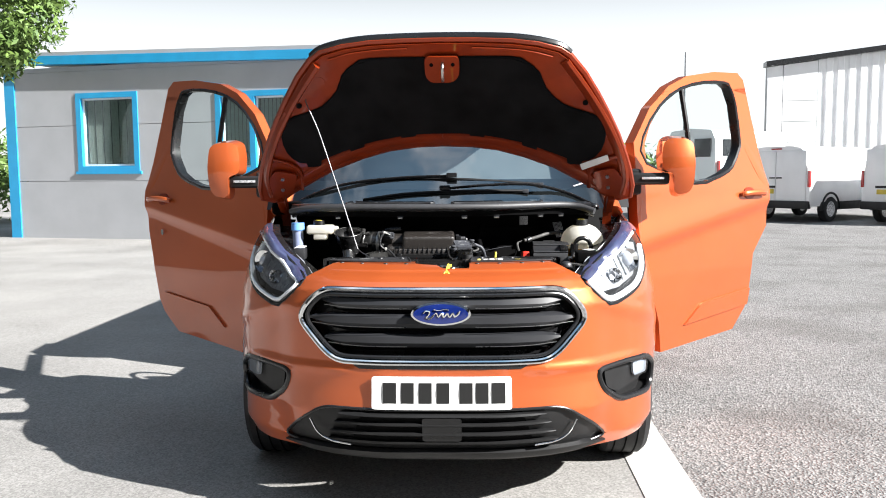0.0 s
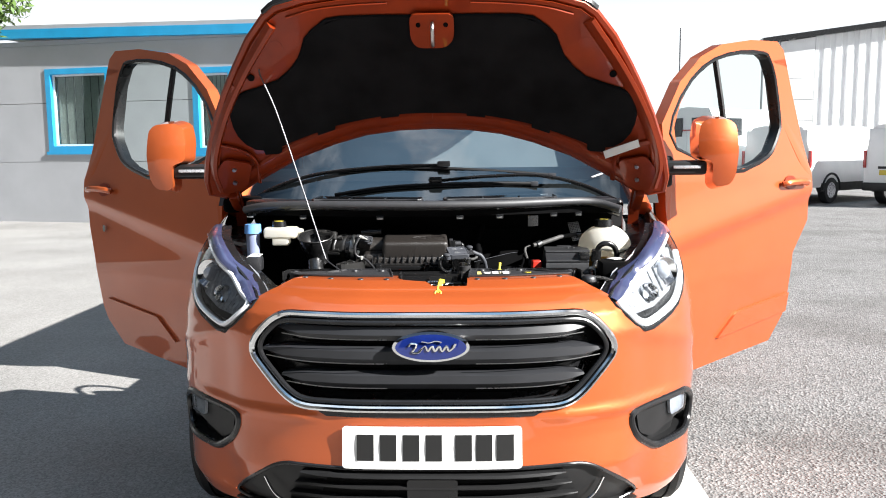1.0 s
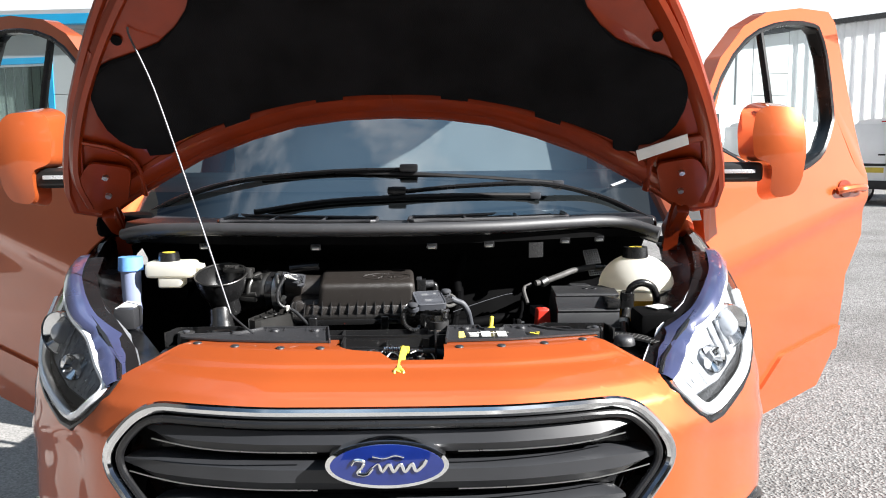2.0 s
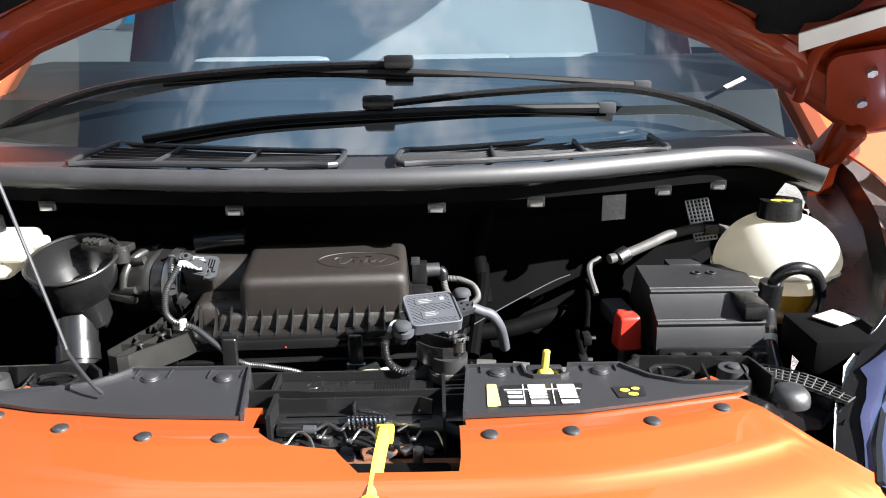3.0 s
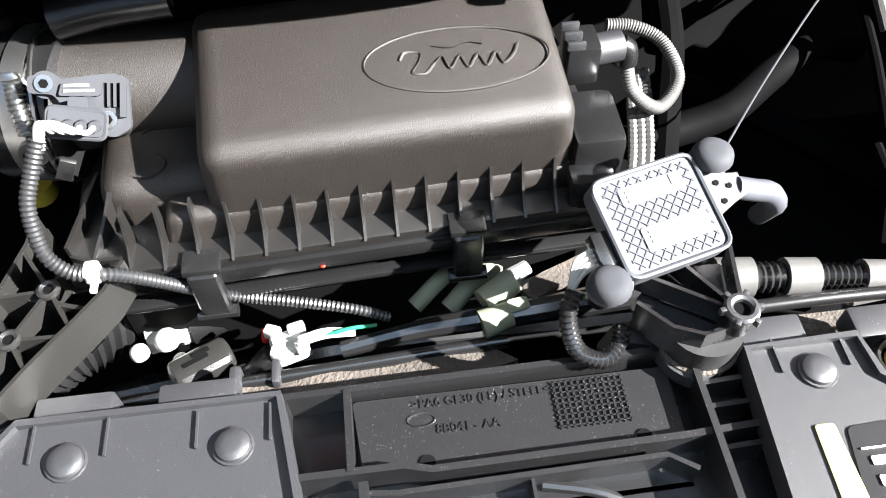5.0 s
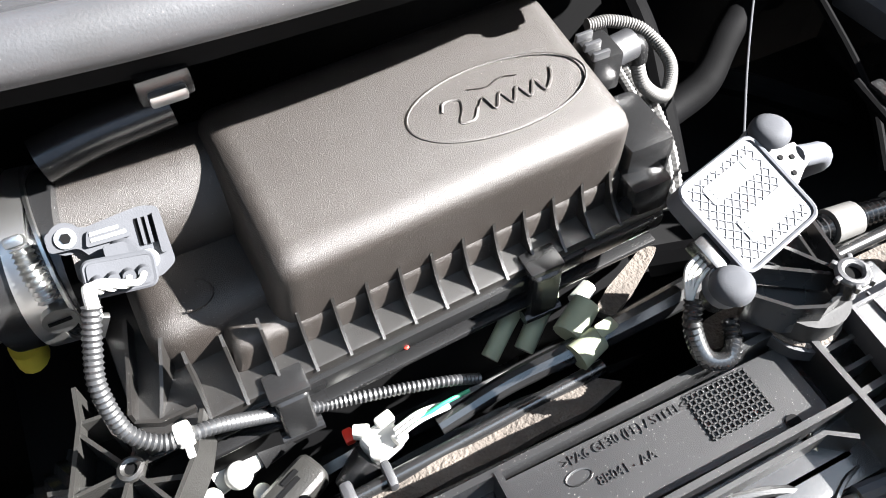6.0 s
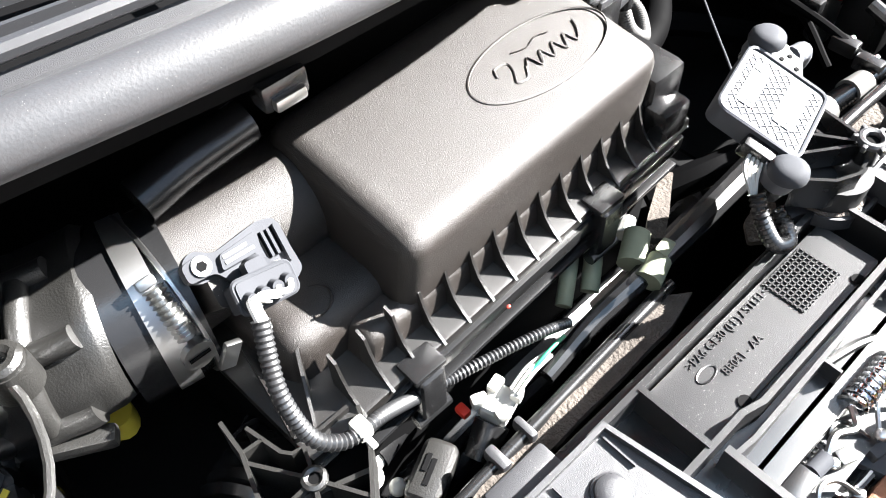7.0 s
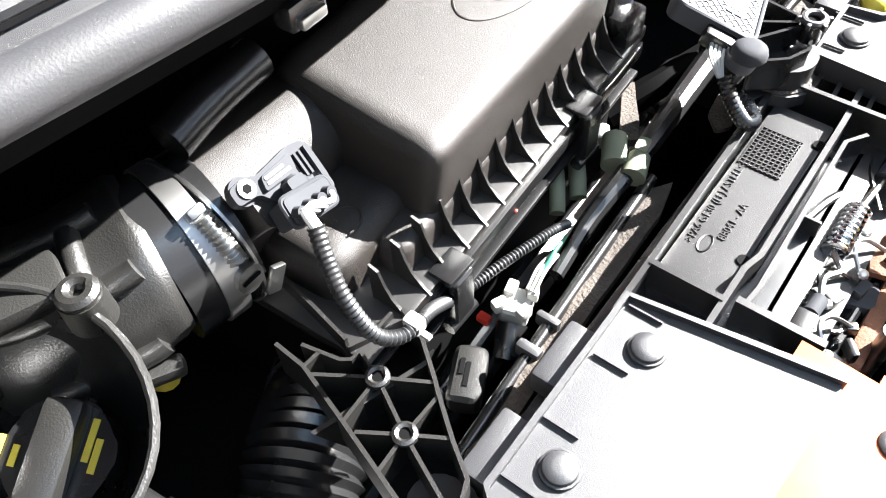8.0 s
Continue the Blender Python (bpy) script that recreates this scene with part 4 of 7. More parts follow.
def door_fn(side, ang):
    a = radians(ang)
    d, n = Vector((side * math.sin(a), math.cos(a), 0)), Vector((side * math.cos(a), -math.sin(a), 0))
    h = Vector((.953, 1.12, .018) if side > 0 else (-.925, 1.12, .008))

    def fn(u, v, w):
        tum = .09 * max(0, (v - 1.25) / .65) ** 1.3 + .025 * max(0, (.8 - v) / .4)
        d_crease = v - (.965 + .175 * u)
        crease = .020 * math.exp(-(d_crease / (.12 if d_crease > 0 else .038)) ** 2)
        return h + d * u + n * (w - tum + crease) + Vector((0, 0, v))
    return fn


for side, ang in ((1, 50), (-1, 51)):
    fn = door_fn(side, ang)
    bm = bmesh.new()
    bm.faces.new([bm.verts.new((u, v, 0)) for u, v in (DOOR if side > 0 else DOOR_STRAIGHT)])
    for axis, lo, hi, gap in ((0, 0.0, 1.25, .06), (1, .36, 1.94, .02)):
        for k in range(1, int((hi - lo) / gap)):
            co, no = [0, 0, 0], [0, 0, 0]
            co[axis], no[axis] = lo + gap * k, 1
            bmesh.ops.bisect_plane(bm, geom=bm.verts[:] + bm.edges[:] + bm.faces[:], plane_co=co, plane_no=no, dist=1e-6)
    carve(bm, DWIN)
    edge = [e for e in bm.edges if len(e.link_faces) == 1]
    low = bmesh.ops.duplicate(bm, geom=bm.faces[:])["geom"]
    for v in low:
        if isinstance(v, bmesh.types.BMVert):
            v.co.z = -.055
    bmesh.ops.bridge_loops(bm, edges=[e for e in bm.edges if len(e.link_faces) == 1])
    for v in bm.verts:
        v.co = fn(v.co.x, v.co.y, v.co.z)
    bmesh.ops.recalc_face_normals(bm, faces=bm.faces)
    bm.normal_update()
    outer = [f for f in bm.faces if (f.calc_center_median() - fn(.6, f.calc_center_median().z, -.0275)).dot(fn(.6, 1, 1) - fn(.6, 1, 0)) > .01]
    if sum(f.normal.dot(fn(.6, 1, 1) - fn(.6, 1, 0)) for f in outer) < 0:
        bmesh.ops.reverse_faces(bm, faces=bm.faces)
    door = part("front_door", bm, M_PAINT, van, "open orange front door")
    glazing = sheet(DWIN, fn, 0, .08, -.025)
    if sum(f.normal.y for f in glazing.faces) > 0:
        bmesh.ops.reverse_faces(glazing, faces=glazing.faces)
    part("window_glass", glazing, M_GLASS, door).visible_shadow = False
    part("window_seal", tube(bmesh.new(), [fn(u, v, -.006) for u, v in DWIN], .011, 6, 2, True), M_SATIN, door)
    reveal = inset(DWIN, .004)
    part("window_reveal", loft([[fn(u, v, w) for u, v in reveal + reveal[:1]] for w in (-.002, -.057)]), M_SATIN, door)
    part("division_bar", tube(bmesh.new(), [fn(.487, 1.80, -.012), fn(.50, 1.55, -.012), fn(.51, 1.285, -.012)], .014, 8, 4), M_SATIN, door)
    part("door_trim", sheet([(u * .94 + .03, min(v, 1.27) * .97 + .015) for u, v in DOOR if v < 1.3], fn, .03, .12, -.058), M_BLACK, door)
    # cup in the darker orange, so its hollow looks shaded
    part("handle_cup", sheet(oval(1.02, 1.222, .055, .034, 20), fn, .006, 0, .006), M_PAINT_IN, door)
    part("door_handle", tube(bmesh.new(), [fn(.935, 1.215, .012), fn(.96, 1.222, .03), fn(1.05, 1.226, .036), fn(1.13, 1.222, .03), fn(1.16, 1.215, .012)], .015, 8, 6), M_PAINT, door)
    part("lower_moulding", sheet([(.455, .505), (.60, .612), (1.07, .655), (1.055, .56), (.90, .545)], fn, .016, .06, .014), M_PAINT, door)
    if side < 0:
        part("lock_barrel", sheet(oval(1.05, 1.022, .014, .018, 16), fn, .004, 0, .014), M_CHROME, door)
    # mirror
    def mp(x, y, z):
        return Vector((side * x, y, z))
    outline = [(1.01, 1.375), (1.005, 1.45), (1.02, 1.512), (1.06, 1.528), (1.15, 1.522), (1.18, 1.50), (1.19, 1.40), (1.185, 1.30), (1.165, 1.262), (1.10, 1.252), (1.075, 1.275), (1.07, 1.355)]

    def mfn(u, v, w):
        c = (u - 1.1) / .1
        return mp(u + (.045 if side > 0 else .02), 1.0 - w + .02 * c * c + .03 * ((v - 1.4) / .13) ** 2, 1.395 + (v - 1.39) * 1.12)
    bm = sheet(rounded(outline, .02), mfn, .11, .03, .05)
    for v in bm.verts:
        back = (v.co.y - .95) / .12
        if back < .5:
            v.co.x = side * (1.1 + (abs(v.co.x) - 1.1) * .88)
            v.co.z = 1.39 + (v.co.z - 1.39) * .9
    mir = part("door_mirror", bm, M_PAINT, van, "orange mirror housing on a black arm", sharp=50)
    part("mirror_glass", sheet([(1.1 + (u - 1.1) * .86, 1.39 + (v - 1.39) * .86) for u, v in outline], mfn, .004, 0, -.066), M_CHROME, mir)
    part("mirror_arm", box(bmesh.new(), mp(1.0, 1.03, 1.335), (.20, .10, .06), .02, seg=3), M_BLACK, mir)
    part("mirror_foot", box(bmesh.new(), mp(.935, 1.08, 1.32), (.07, .13, .13), .02, seg=3), M_BLACK, mir)
    part("mirror_indicator", box(bmesh.new(), mp(1.015, .978, 1.338), (.11, .012, .012), .003), M_LAMPBODY, mir)

# ---- engine bay ----
M_AIR = material("brown_black_filter_plastic", (0.0130, 0.0096, 0.0075), 0.50, 0, 0.12, 7, 0.85, 2000, rough_vary=0.05, spec=0.75, dust=0.15)
M_BOX = material("black_box_plastic", (0.0065, 0.0056, 0.005), 0.42, 0, 0.12, 9, 0.4, 2200, rough_vary=0.05, spec=0.9, dust=0.10)
M_SLEEVE = material("grey_corrugated_sleeve", (0.019, 0.0195, 0.021), 0.40, 0, 0.12, 20, spec=1.0)
M_COVER = material("grey_black_cover_plastic", (0.0225, 0.023, 0.0260), 0.45, 0, 0.08, 9, 0.45, 2200, rough_vary=0.06, spec=0.9, dust=0.12)
M_GLOSS = material("glossy_black_plastic", (0.011, 0.011, 0.0115), 0.26, 0, 0.2, 14, 0.08, 900, spec=0.9)
M_SEAL = material("glossy_seal_rubber", (0.032, 0.033, 0.037), 0.56, 0, 0.2, 22, 0.12, 700, spec=1.0, dust=0.10)
M_TRAY = material("dusty_glossy_tray_plastic", (0.0098, 0.0098, 0.0104), 0.36, 0, 0.15, 12, 0.25, 1600, spec=0.75, dust=0.16)
# white neck plastic with bluish shade put into its colour
M_NECK = material("blue_shaded_white_plastic", (0.24, 0.28, 0.42), 0.4, 0, 0.08, 12)
M_DUCT = material("dark_moulded_duct", (0.016, 0.0155, 0.0145), 0.36, 0, 0.15, 10, 0.25, 900, spec=0.9, dust=0.08)
M_HOSE = material("ribbed_black_hose", (0.014, 0.014, 0.0145), 0.24, 0, 0.2, 20, 0.05, 900, spec=1.0)
M_BAND = material("brushed_steel_band", (0.62, 0.61, 0.60), 0.38, 1.0, 0.08, 30, 0.05, 900)
M_FUSE = material("dark_slate_plastic", (0.018, 0.0185, 0.0205), 0.44, 0, 0.15, 12, 0.35, 1300, spec=0.8, dust=0.06)
M_TAPE = material("grey_cloth_tape", (0.085, 0.083, 0.08), 0.6, 0, 0.2, 30, 0.3, 1200)
M_WIRE = material("white_wire", (0.46, 0.455, 0.43), 0.45, 0, 0.1, 30)
M_LGREY = material("light_grey_plastic", (0.047, 0.049, 0.055), 0.72, 0, 0.12, 25, 0.15, 1200, spec=0.15)
M_MODULE = material("blue_grey_die_cast", (0.064, 0.068, 0.080), 0.56, 0.0, 0.1, 25, 0.12, 1500, spec=0.6)
M_PRINT = material("faint_grey_print", (0.24, 0.245, 0.25), 0.7, 0, 0.1, 30, spec=0.2)
M_YELLOW = material("yellow_plastic", (0.75, 0.60, 0.07), 0.4, 0, 0.1, 20)
M_RED = material("red_terminal_cap", (0.62, 0.035, 0.02), 0.35, 0, 0.15, 20)
M_TANK = material("milky_reservoir_plastic", (0.80, 0.79, 0.73), 0.4, 0, 0.06, 12)
_n, _l = M_TANK.node_tree.nodes, M_TANK.node_tree.links
_tr, _mx = _n.new("ShaderNodeBsdfTranslucent"), _n.new("ShaderNodeMixShader")
_tr.inputs["Color"].default_value, _mx.inputs["Fac"].default_value = (0.95, 0.91, 0.80, 1), 0.45
_l.new(_n["Principled BSDF"].outputs["BSDF"], _mx.inputs[1])
_l.new(_tr.outputs["BSDF"], _mx.inputs[2])
_l.new(_mx.outputs["Shader"], _n["Material Output"].inputs["Surface"])
M_STRIPE = material("pale_yellow_print", (0.80, 0.66, 0.20), 0.45, 0, 0.08, 30)
M_COOLANT = material("amber_coolant", (0.62, 0.32, 0.03), 0.3, 0, 0.15, 10)
M_BLUECAP = material("pale_blue_cap", (0.16, 0.38, 0.80), 0.4, 0, 0.08, 20)
M_FOAM = material("dusty_brown_foam", (0.085, 0.071, 0.060), 0.95, 0, 0.25, 30, 0.8, 350)
M_RUST = material("rusty_latch_steel", (0.20, 0.085, 0.045), 0.75, 0.2, 0.3, 40, 0.4, 500)
M_LEAF = material("pale_green_tape", (0.24, 0.26, 0.18), 0.7, 0, 0.15, 25)
M_GREEN = material("green_wire", (0.02, 0.25, 0.13), 0.4)
BAY = "engine bay parts"


def dome(bm, c, r, h, seg=20):
    """A low round button, flat below."""
    rings = [(r, 0), (r * 1.0, h * .25), (r * .93, h * .6), (r * .72, h * .86), (r * .4, h * .97)]
    rr = [[bm.verts.new((c[0] + q * math.cos(k * math.tau / seg), c[1] + q * math.sin(k * math.tau / seg), c[2] + z)) for k in range(seg)] for q, z in rings]
    for a, b in zip(rr, rr[1:]):
        for k in range(seg):
            bm.faces.new((a[k], a[(k + 1) % seg], b[(k + 1) % seg], b[k]))
    bm.faces.new(rr[-1])
    bm.faces.new(rr[0][::-1])
    return bm


def text_mesh(words, size, at, turn=0.0, depth=.0004):
    """Raised lettering lying flat at a place."""
    cu = bpy.data.curves.new("lettering", "FONT")
    cu.body, cu.size, cu.extrude = words, size, depth
    ob = bpy.data.objects.new("lettering", cu)
    me = bpy.data.meshes.new_from_object(ob)
    bm = bmesh.new()
    bm.from_mesh(me)
    bpy.data.objects.remove(ob)
    bpy.data.curves.remove(cu)
    bpy.data.meshes.remove(me)
    bmesh.ops.transform(bm, matrix=Matrix.Translation(at) @ Matrix.Rotation(radians(turn), 4, "Z"), verts=bm.verts)
    return bm


def plate_of(outline, z, t, r=.006, step=0.0):
    return sheet(rounded(outline, r, 3), flat_z(z), t, step)


def wall_along(bm, pts, z0, z1, w):
    """A thin upright rib along a plan line."""
    P = [Vector((p[0], p[1])) for p in pts]
    L, R = [], []
    for i, p in enumerate(P):
        d = (P[min(i + 1, len(P) - 1)] - P[max(i - 1, 0)]).normalized()
        nrm = Vector((-d.y, d.x)) * w / 2
        L.append(p + nrm)
        R.append(p - nrm)
    def v3(p, z):
        return bm.verts.new((p.x, p.y, z))
    a = [[v3(l, z0), v3(r, z0), v3(r, z1), v3(l, z1)] for l, r in zip(L, R)]
    for p, q in zip(a, a[1:]):
        for k in range(4):
            bm.faces.new((p[k], q[k], q[(k + 1) % 4], p[(k + 1) % 4]))
    bm.faces.new(a[0][::-1])
    bm.faces.new(a[-1])
    return bm


# walls of the bay (parts of the van)
for sd in (1, -1):
    # bay walls and floor coloured near-black for the shade down there
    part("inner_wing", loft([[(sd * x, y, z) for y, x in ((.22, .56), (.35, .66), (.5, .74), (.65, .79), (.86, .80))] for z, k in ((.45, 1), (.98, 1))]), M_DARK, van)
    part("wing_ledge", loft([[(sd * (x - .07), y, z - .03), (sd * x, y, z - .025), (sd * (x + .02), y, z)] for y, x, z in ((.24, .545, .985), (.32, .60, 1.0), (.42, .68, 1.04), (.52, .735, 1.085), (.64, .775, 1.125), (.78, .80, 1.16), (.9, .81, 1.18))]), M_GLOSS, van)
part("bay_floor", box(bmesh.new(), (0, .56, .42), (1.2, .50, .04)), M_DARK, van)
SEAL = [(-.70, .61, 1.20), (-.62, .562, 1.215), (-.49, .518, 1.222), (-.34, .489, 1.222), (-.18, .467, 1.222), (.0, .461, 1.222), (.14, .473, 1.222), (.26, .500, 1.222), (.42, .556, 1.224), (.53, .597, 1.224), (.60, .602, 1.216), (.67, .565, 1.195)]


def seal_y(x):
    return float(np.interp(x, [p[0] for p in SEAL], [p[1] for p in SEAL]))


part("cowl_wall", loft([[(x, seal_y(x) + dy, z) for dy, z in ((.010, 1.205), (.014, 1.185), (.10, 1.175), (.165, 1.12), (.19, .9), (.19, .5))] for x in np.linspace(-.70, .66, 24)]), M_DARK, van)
VENTS = ((-.435, -.047), (.04, .44))


def cowl_row(x):
    """Section of the cowl, sunk into a trough under the vents."""
    sunk = 1.208 if any(p < x < q for p, q in VENTS) else 1.233
    far = .024 + .100 + .078 * abs(x) / .43
    return [(x, seal_y(x) + dy, z) for dy, z in ((.012, 1.218), (.019, 1.230), (.026, 1.233), (.028, sunk), (far, sunk), (far + .002, 1.233), (.27, 1.224))]


cowl_x = sorted(list(np.linspace(-.70, .66, 32)) + [e + d for v in VENTS for e in v for d in (-.001, .001)])
cowl = part("cowl_panel", loft([cowl_row(x) for x in cowl_x]), M_COVER, van, "black plastic cowl with slotted air vents")
part("bonnet_seal", tube(bmesh.new(), [(x, y, z + .0025) for x, y, z in SEAL], .0145, 16, 8, flat=1.0), M_SEAL, van, "thick black rubber bonnet seal")
part("seal_lip", tube(bmesh.new(), [(x, y + .014, z - .008) for x, y, z in SEAL], .005, 8, 8), M_HOSE, van)
part("seal_channel", loft([[(x, y + dy, z + dz) for dy, dz in ((.008, -.012), (.016, -.022), (.042, -.028))] for x, y, z in spline(SEAL, 4)]), M_GLOSS, van)
def vent_at(x, f, z):
    """On the cowl: f 0 at the seal side .. 1 under the windscreen."""
    return (x, seal_y(x) + .026 + f * (.100 + .078 * abs(x) / .43), z)


for x0, x1 in VENTS:
    run = np.linspace(x0, x1, 12)
    vent = part("air_vent", tube(bmesh.new(), [vent_at(x, 0, 1.241) for x in run] + [vent_at(x, 1, 1.241) for x in run[::-1]], .0045, 8, 3, True), M_COVER, cowl)
    # near-black sheet over the trough gives the shade between the slats
    part("vent_shade_sheet", loft([[vent_at(x, f, 1.2105) for f in (.02, .98)] for x in run]), M_DARK, cowl)
    for k in range(6):
        f = (k + 1) / 7
        part("vent_slat", loft([[vent_at(x, f + d, z) for d, z in ((-.011, 1.2330), (-.008, 1.2385), (.008, 1.2385), (.011, 1.2330))] for x in run]), M_COVER, cowl)
    for f in (.34, .68):
        x = x0 + (x1 - x0) * (f if x0 > 0 else 1 - f)
        part("vent_divider", tube(bmesh.new(), [vent_at(x, 0, 1.240), vent_at(x, 1, 1.240)], .0035, 8, 2), M_COVER, cowl)
for x in (-.47, -.189, .092, .233, .431, .525):
    clip = part("seal_clip", box(bmesh.new(), (x, seal_y(x) + .016, 1.180), (.026, .014, .016), .003), M_GLOSS, van)
    part("clip_spring", box(bmesh.new(), (x, seal_y(x) + .008, 1.177), (.018, .006, .007), .002), M_STEEL, clip)
# wipers
for pts, spine in (([(-.385, .822, 1.337), (-.2, .81, 1.343), (.031, .785, 1.343), (.25, .795, 1.330), (.449, .812, 1.314)], [(-.74, .86, 1.225), (-.61, .832, 1.285), (-.45, .82, 1.328), (-.2, .80, 1.352), (.03, .78, 1.358)]),
                   ([(-.38, .69, 1.250), (-.2, .69, 1.275), (-.016, .69, 1.285), (.2, .715, 1.288), (.375, .742, 1.285)], [(.70, .785, 1.215), (.564, .80, 1.277), (.40, .76, 1.315), (.2, .72, 1.315), (0, .69, 1.30)])):
    wip = part("wiper", tube(bmesh.new(), spine, [.010, .008], 8, 8, flat=.6), M_SATIN, van, "black windscreen wiper")
    part("wiper_blade", tube(bmesh.new(), pts, .0085, 8, 8, flat=.8), M_BLACK, wip)
    part("blade_rubber", tube(bmesh.new(), [(x, y + .006, z - .012) for x, y, z in pts], .003, 6, 8), M_RUBBER, wip)
    part("blade_tip", box(bmesh.new(), pts[-1], (.03, .02, .018), .004), M_LGREY, wip)
    part("blade_joint", box(bmesh.new(), (spine[-1][0], spine[-1][1], spine[-1][2] + .004), (.05, .026, .022), .006), M_SATIN, wip)
    part("wiper_pivot", dome(bmesh.new(), (spine[0][0], spine[0][1], spine[0][2] - .02), .022, .03), M_SATIN, wip)

# orange front flange with its dark plugs
flange = []
for s in np.linspace(-.545, .545, 60):
    a, b = nose(s, 1.0135), nose(s, 1.014, -.045)
    flange.append([a, a.lerp(b, .5) + Vector((0, 0, .001)), b + Vector((0, 0, .001)), b + Vector((0, .001, -.02))])
fl_left = [r for r, s in zip(flange, np.linspace(-.545, .545, 60)) if s < -.118]
fl_right = [r for r, s in zip(flange, np.linspace(-.545, .545, 60)) if s > .113]
for r in (fl_left, fl_right):
    part("front_flange", loft(r), M_PAINT, van)
for s in (-.475, -.36, -.245, -.145, .14, .243, .35, .462):
    p = nose(s * 1.03, 1.0125, -.010)
    part("flange_plug", dome(bmesh.new(), (p.x, p.y, p.z - .001), .0092, .005), M_COVER, van)

# slam panel covers
cov_l = thing("slam_panel_cover", (-.25, .25, 1.0), "flat black plastic cover beside the bonnet latch", "cover", "slam panel covers")
OUT_L = [(-.141, .302), (-.285, .302), (-.300, .283), (-.325, .262), (-.36, .25), (-.45, .238), (-.44, .228), (-.36, .204), (-.25, .186), (-.122, .178)]
part("cover_plate", plate_of(OUT_L, 1.020, .004), M_COVER, cov_l)
part("cover_lip", wall_along(bmesh.new(), [OUT_L[9], OUT_L[0], OUT_L[1], OUT_L[2], OUT_L[3], OUT_L[4], OUT_L[5]], 1.006, 1.0245, .004), M_COVER, cov_l)
cov_r = thing("slam_panel_cover", (.28, .25, 1.0), "flat black plastic cover carrying a printed service label", "cover", "slam panel covers")
OUT_R = [(.121, .173), (.25, .182), (.345, .204), (.44, .229), (.455, .24), (.38, .245), (.345, .262), (.325, .285), (.315, .298), (.252, .298), (.247, .272), (.238, .265), (.206, .265), (.198, .272), (.194, .298), (.128, .297)]
part("cover_plate", plate_of(OUT_R, 1.020, .004, .004), M_COVER, cov_r)
part("cover_lip", wall_along(bmesh.new(), [OUT_R[0]] + OUT_R[:3:-1], 1.006, 1.0245, .004), M_COVER, cov_r)
for cv, pts in ((cov_l, ((-.166, .275), (-.255, .277))), (cov_r, ((.164, .279), (.288, .281)))):
    for x, y in pts:
        c = part("push_clip", dome(bmesh.new(), (x, y, 1.021), .0100, .0048), M_COVER, cv, "round black push clip")
        part("clip_ring", tube(bmesh.new(), [(x + .0105 * math.cos(a * math.tau / 16), y + .0105 * math.sin(a * math.tau / 16), 1.021) for a in range(16)], .0012, 5, 1, True), M_COVER, c)
        for dx in (-.02, .02):
            part("clip_rib", box(bmesh.new(), (x + dx, y + .012, 1.0215), (.0012, .022, .002)), M_COVER, c)
# service label: plain bars and boxes
M_LABEL = material("black_label_film", (0.016, 0.016, 0.017), 0.35, 0, 0.1, 20)
lab = part("service_label", plate_of([(.166, .244), (.262, .248), (.246, .194), (.158, .190)], 1.0212, .0008, .004), M_LABEL, cov_r, "black service label with white table and yellow stripe")
part("label_stripe", plate_of([(.149, .247), (.160, .247), (.162, .193), (.147, .191)], 1.0214, .0008, .002), M_STRIPE, cov_r)
for k, (x, w) in enumerate(((.196, .020), (.230, .020))):
    for y, h in ((.238, .009), (.2255, .006), (.218, .005), (.2105, .005), (.199, .008)):
        part("label_bar", plate_of([(x, y - h / 2), (x + w, y - h / 2 + .0005), (x + w, y + h / 2), (x, y + h / 2)], 1.0224, .0006, .001), M_PLATE, lab)
for y, h in ((.2235, .005), (.2125, .006), (.199, .006)):
    part("label_bar", plate_of([(.171, y - h / 2), (.188, y - h / 2), (.188, y + h / 2), (.171, y + h / 2)], 1.0224, .0006, .001), M_PLATE, lab)
part("label_rule", wall_along(bmesh.new(), [(.1905, .243), (.189, .195)], 1.0217, 1.0224, .001), M_PLATE, lab)
part("label_rule", wall_along(bmesh.new(), [(.2245, .244), (.222, .195)], 1.0217, 1.0224, .001), M_PLATE, lab)
part("label_rule", wall_along(bmesh.new(), [(.168, .2305), (.256, .2315)], 1.0217, 1.0224, .001), M_PLATE, lab)
warn = part("warning_sticker", plate_of([(.293, .236), (.330, .238), (.328, .212), (.296, .209)], 1.0212, .0008, .002), M_LABEL, cov_r)
for x, y, r in ((.306, .226, .006), (.319, .230, .005), (.314, .216, .006)):
    part("sticker_mark", sheet(oval(x, y, r, r * .7, 8), flat_z(1.0222), .0006), M_YELLOW, warn)

# front carrier between the covers
carrier = thing("radiator_carrier", (0, .27, .9), "black ribbed plastic radiator carrier behind the latch", "carrier")
part("carrier_base", box(bmesh.new(), (0, .268, .975), (.98, .10, .03), .004), M_GLOSS, carrier)
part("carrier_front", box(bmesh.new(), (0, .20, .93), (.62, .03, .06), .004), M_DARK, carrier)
part("carrier_tray", plate_of([(-.098, .258), (.085, .258), (.085, .302), (-.102, .302)], 1.002, .006, .003), M_TRAY, carrier)
bm = bmesh.new()
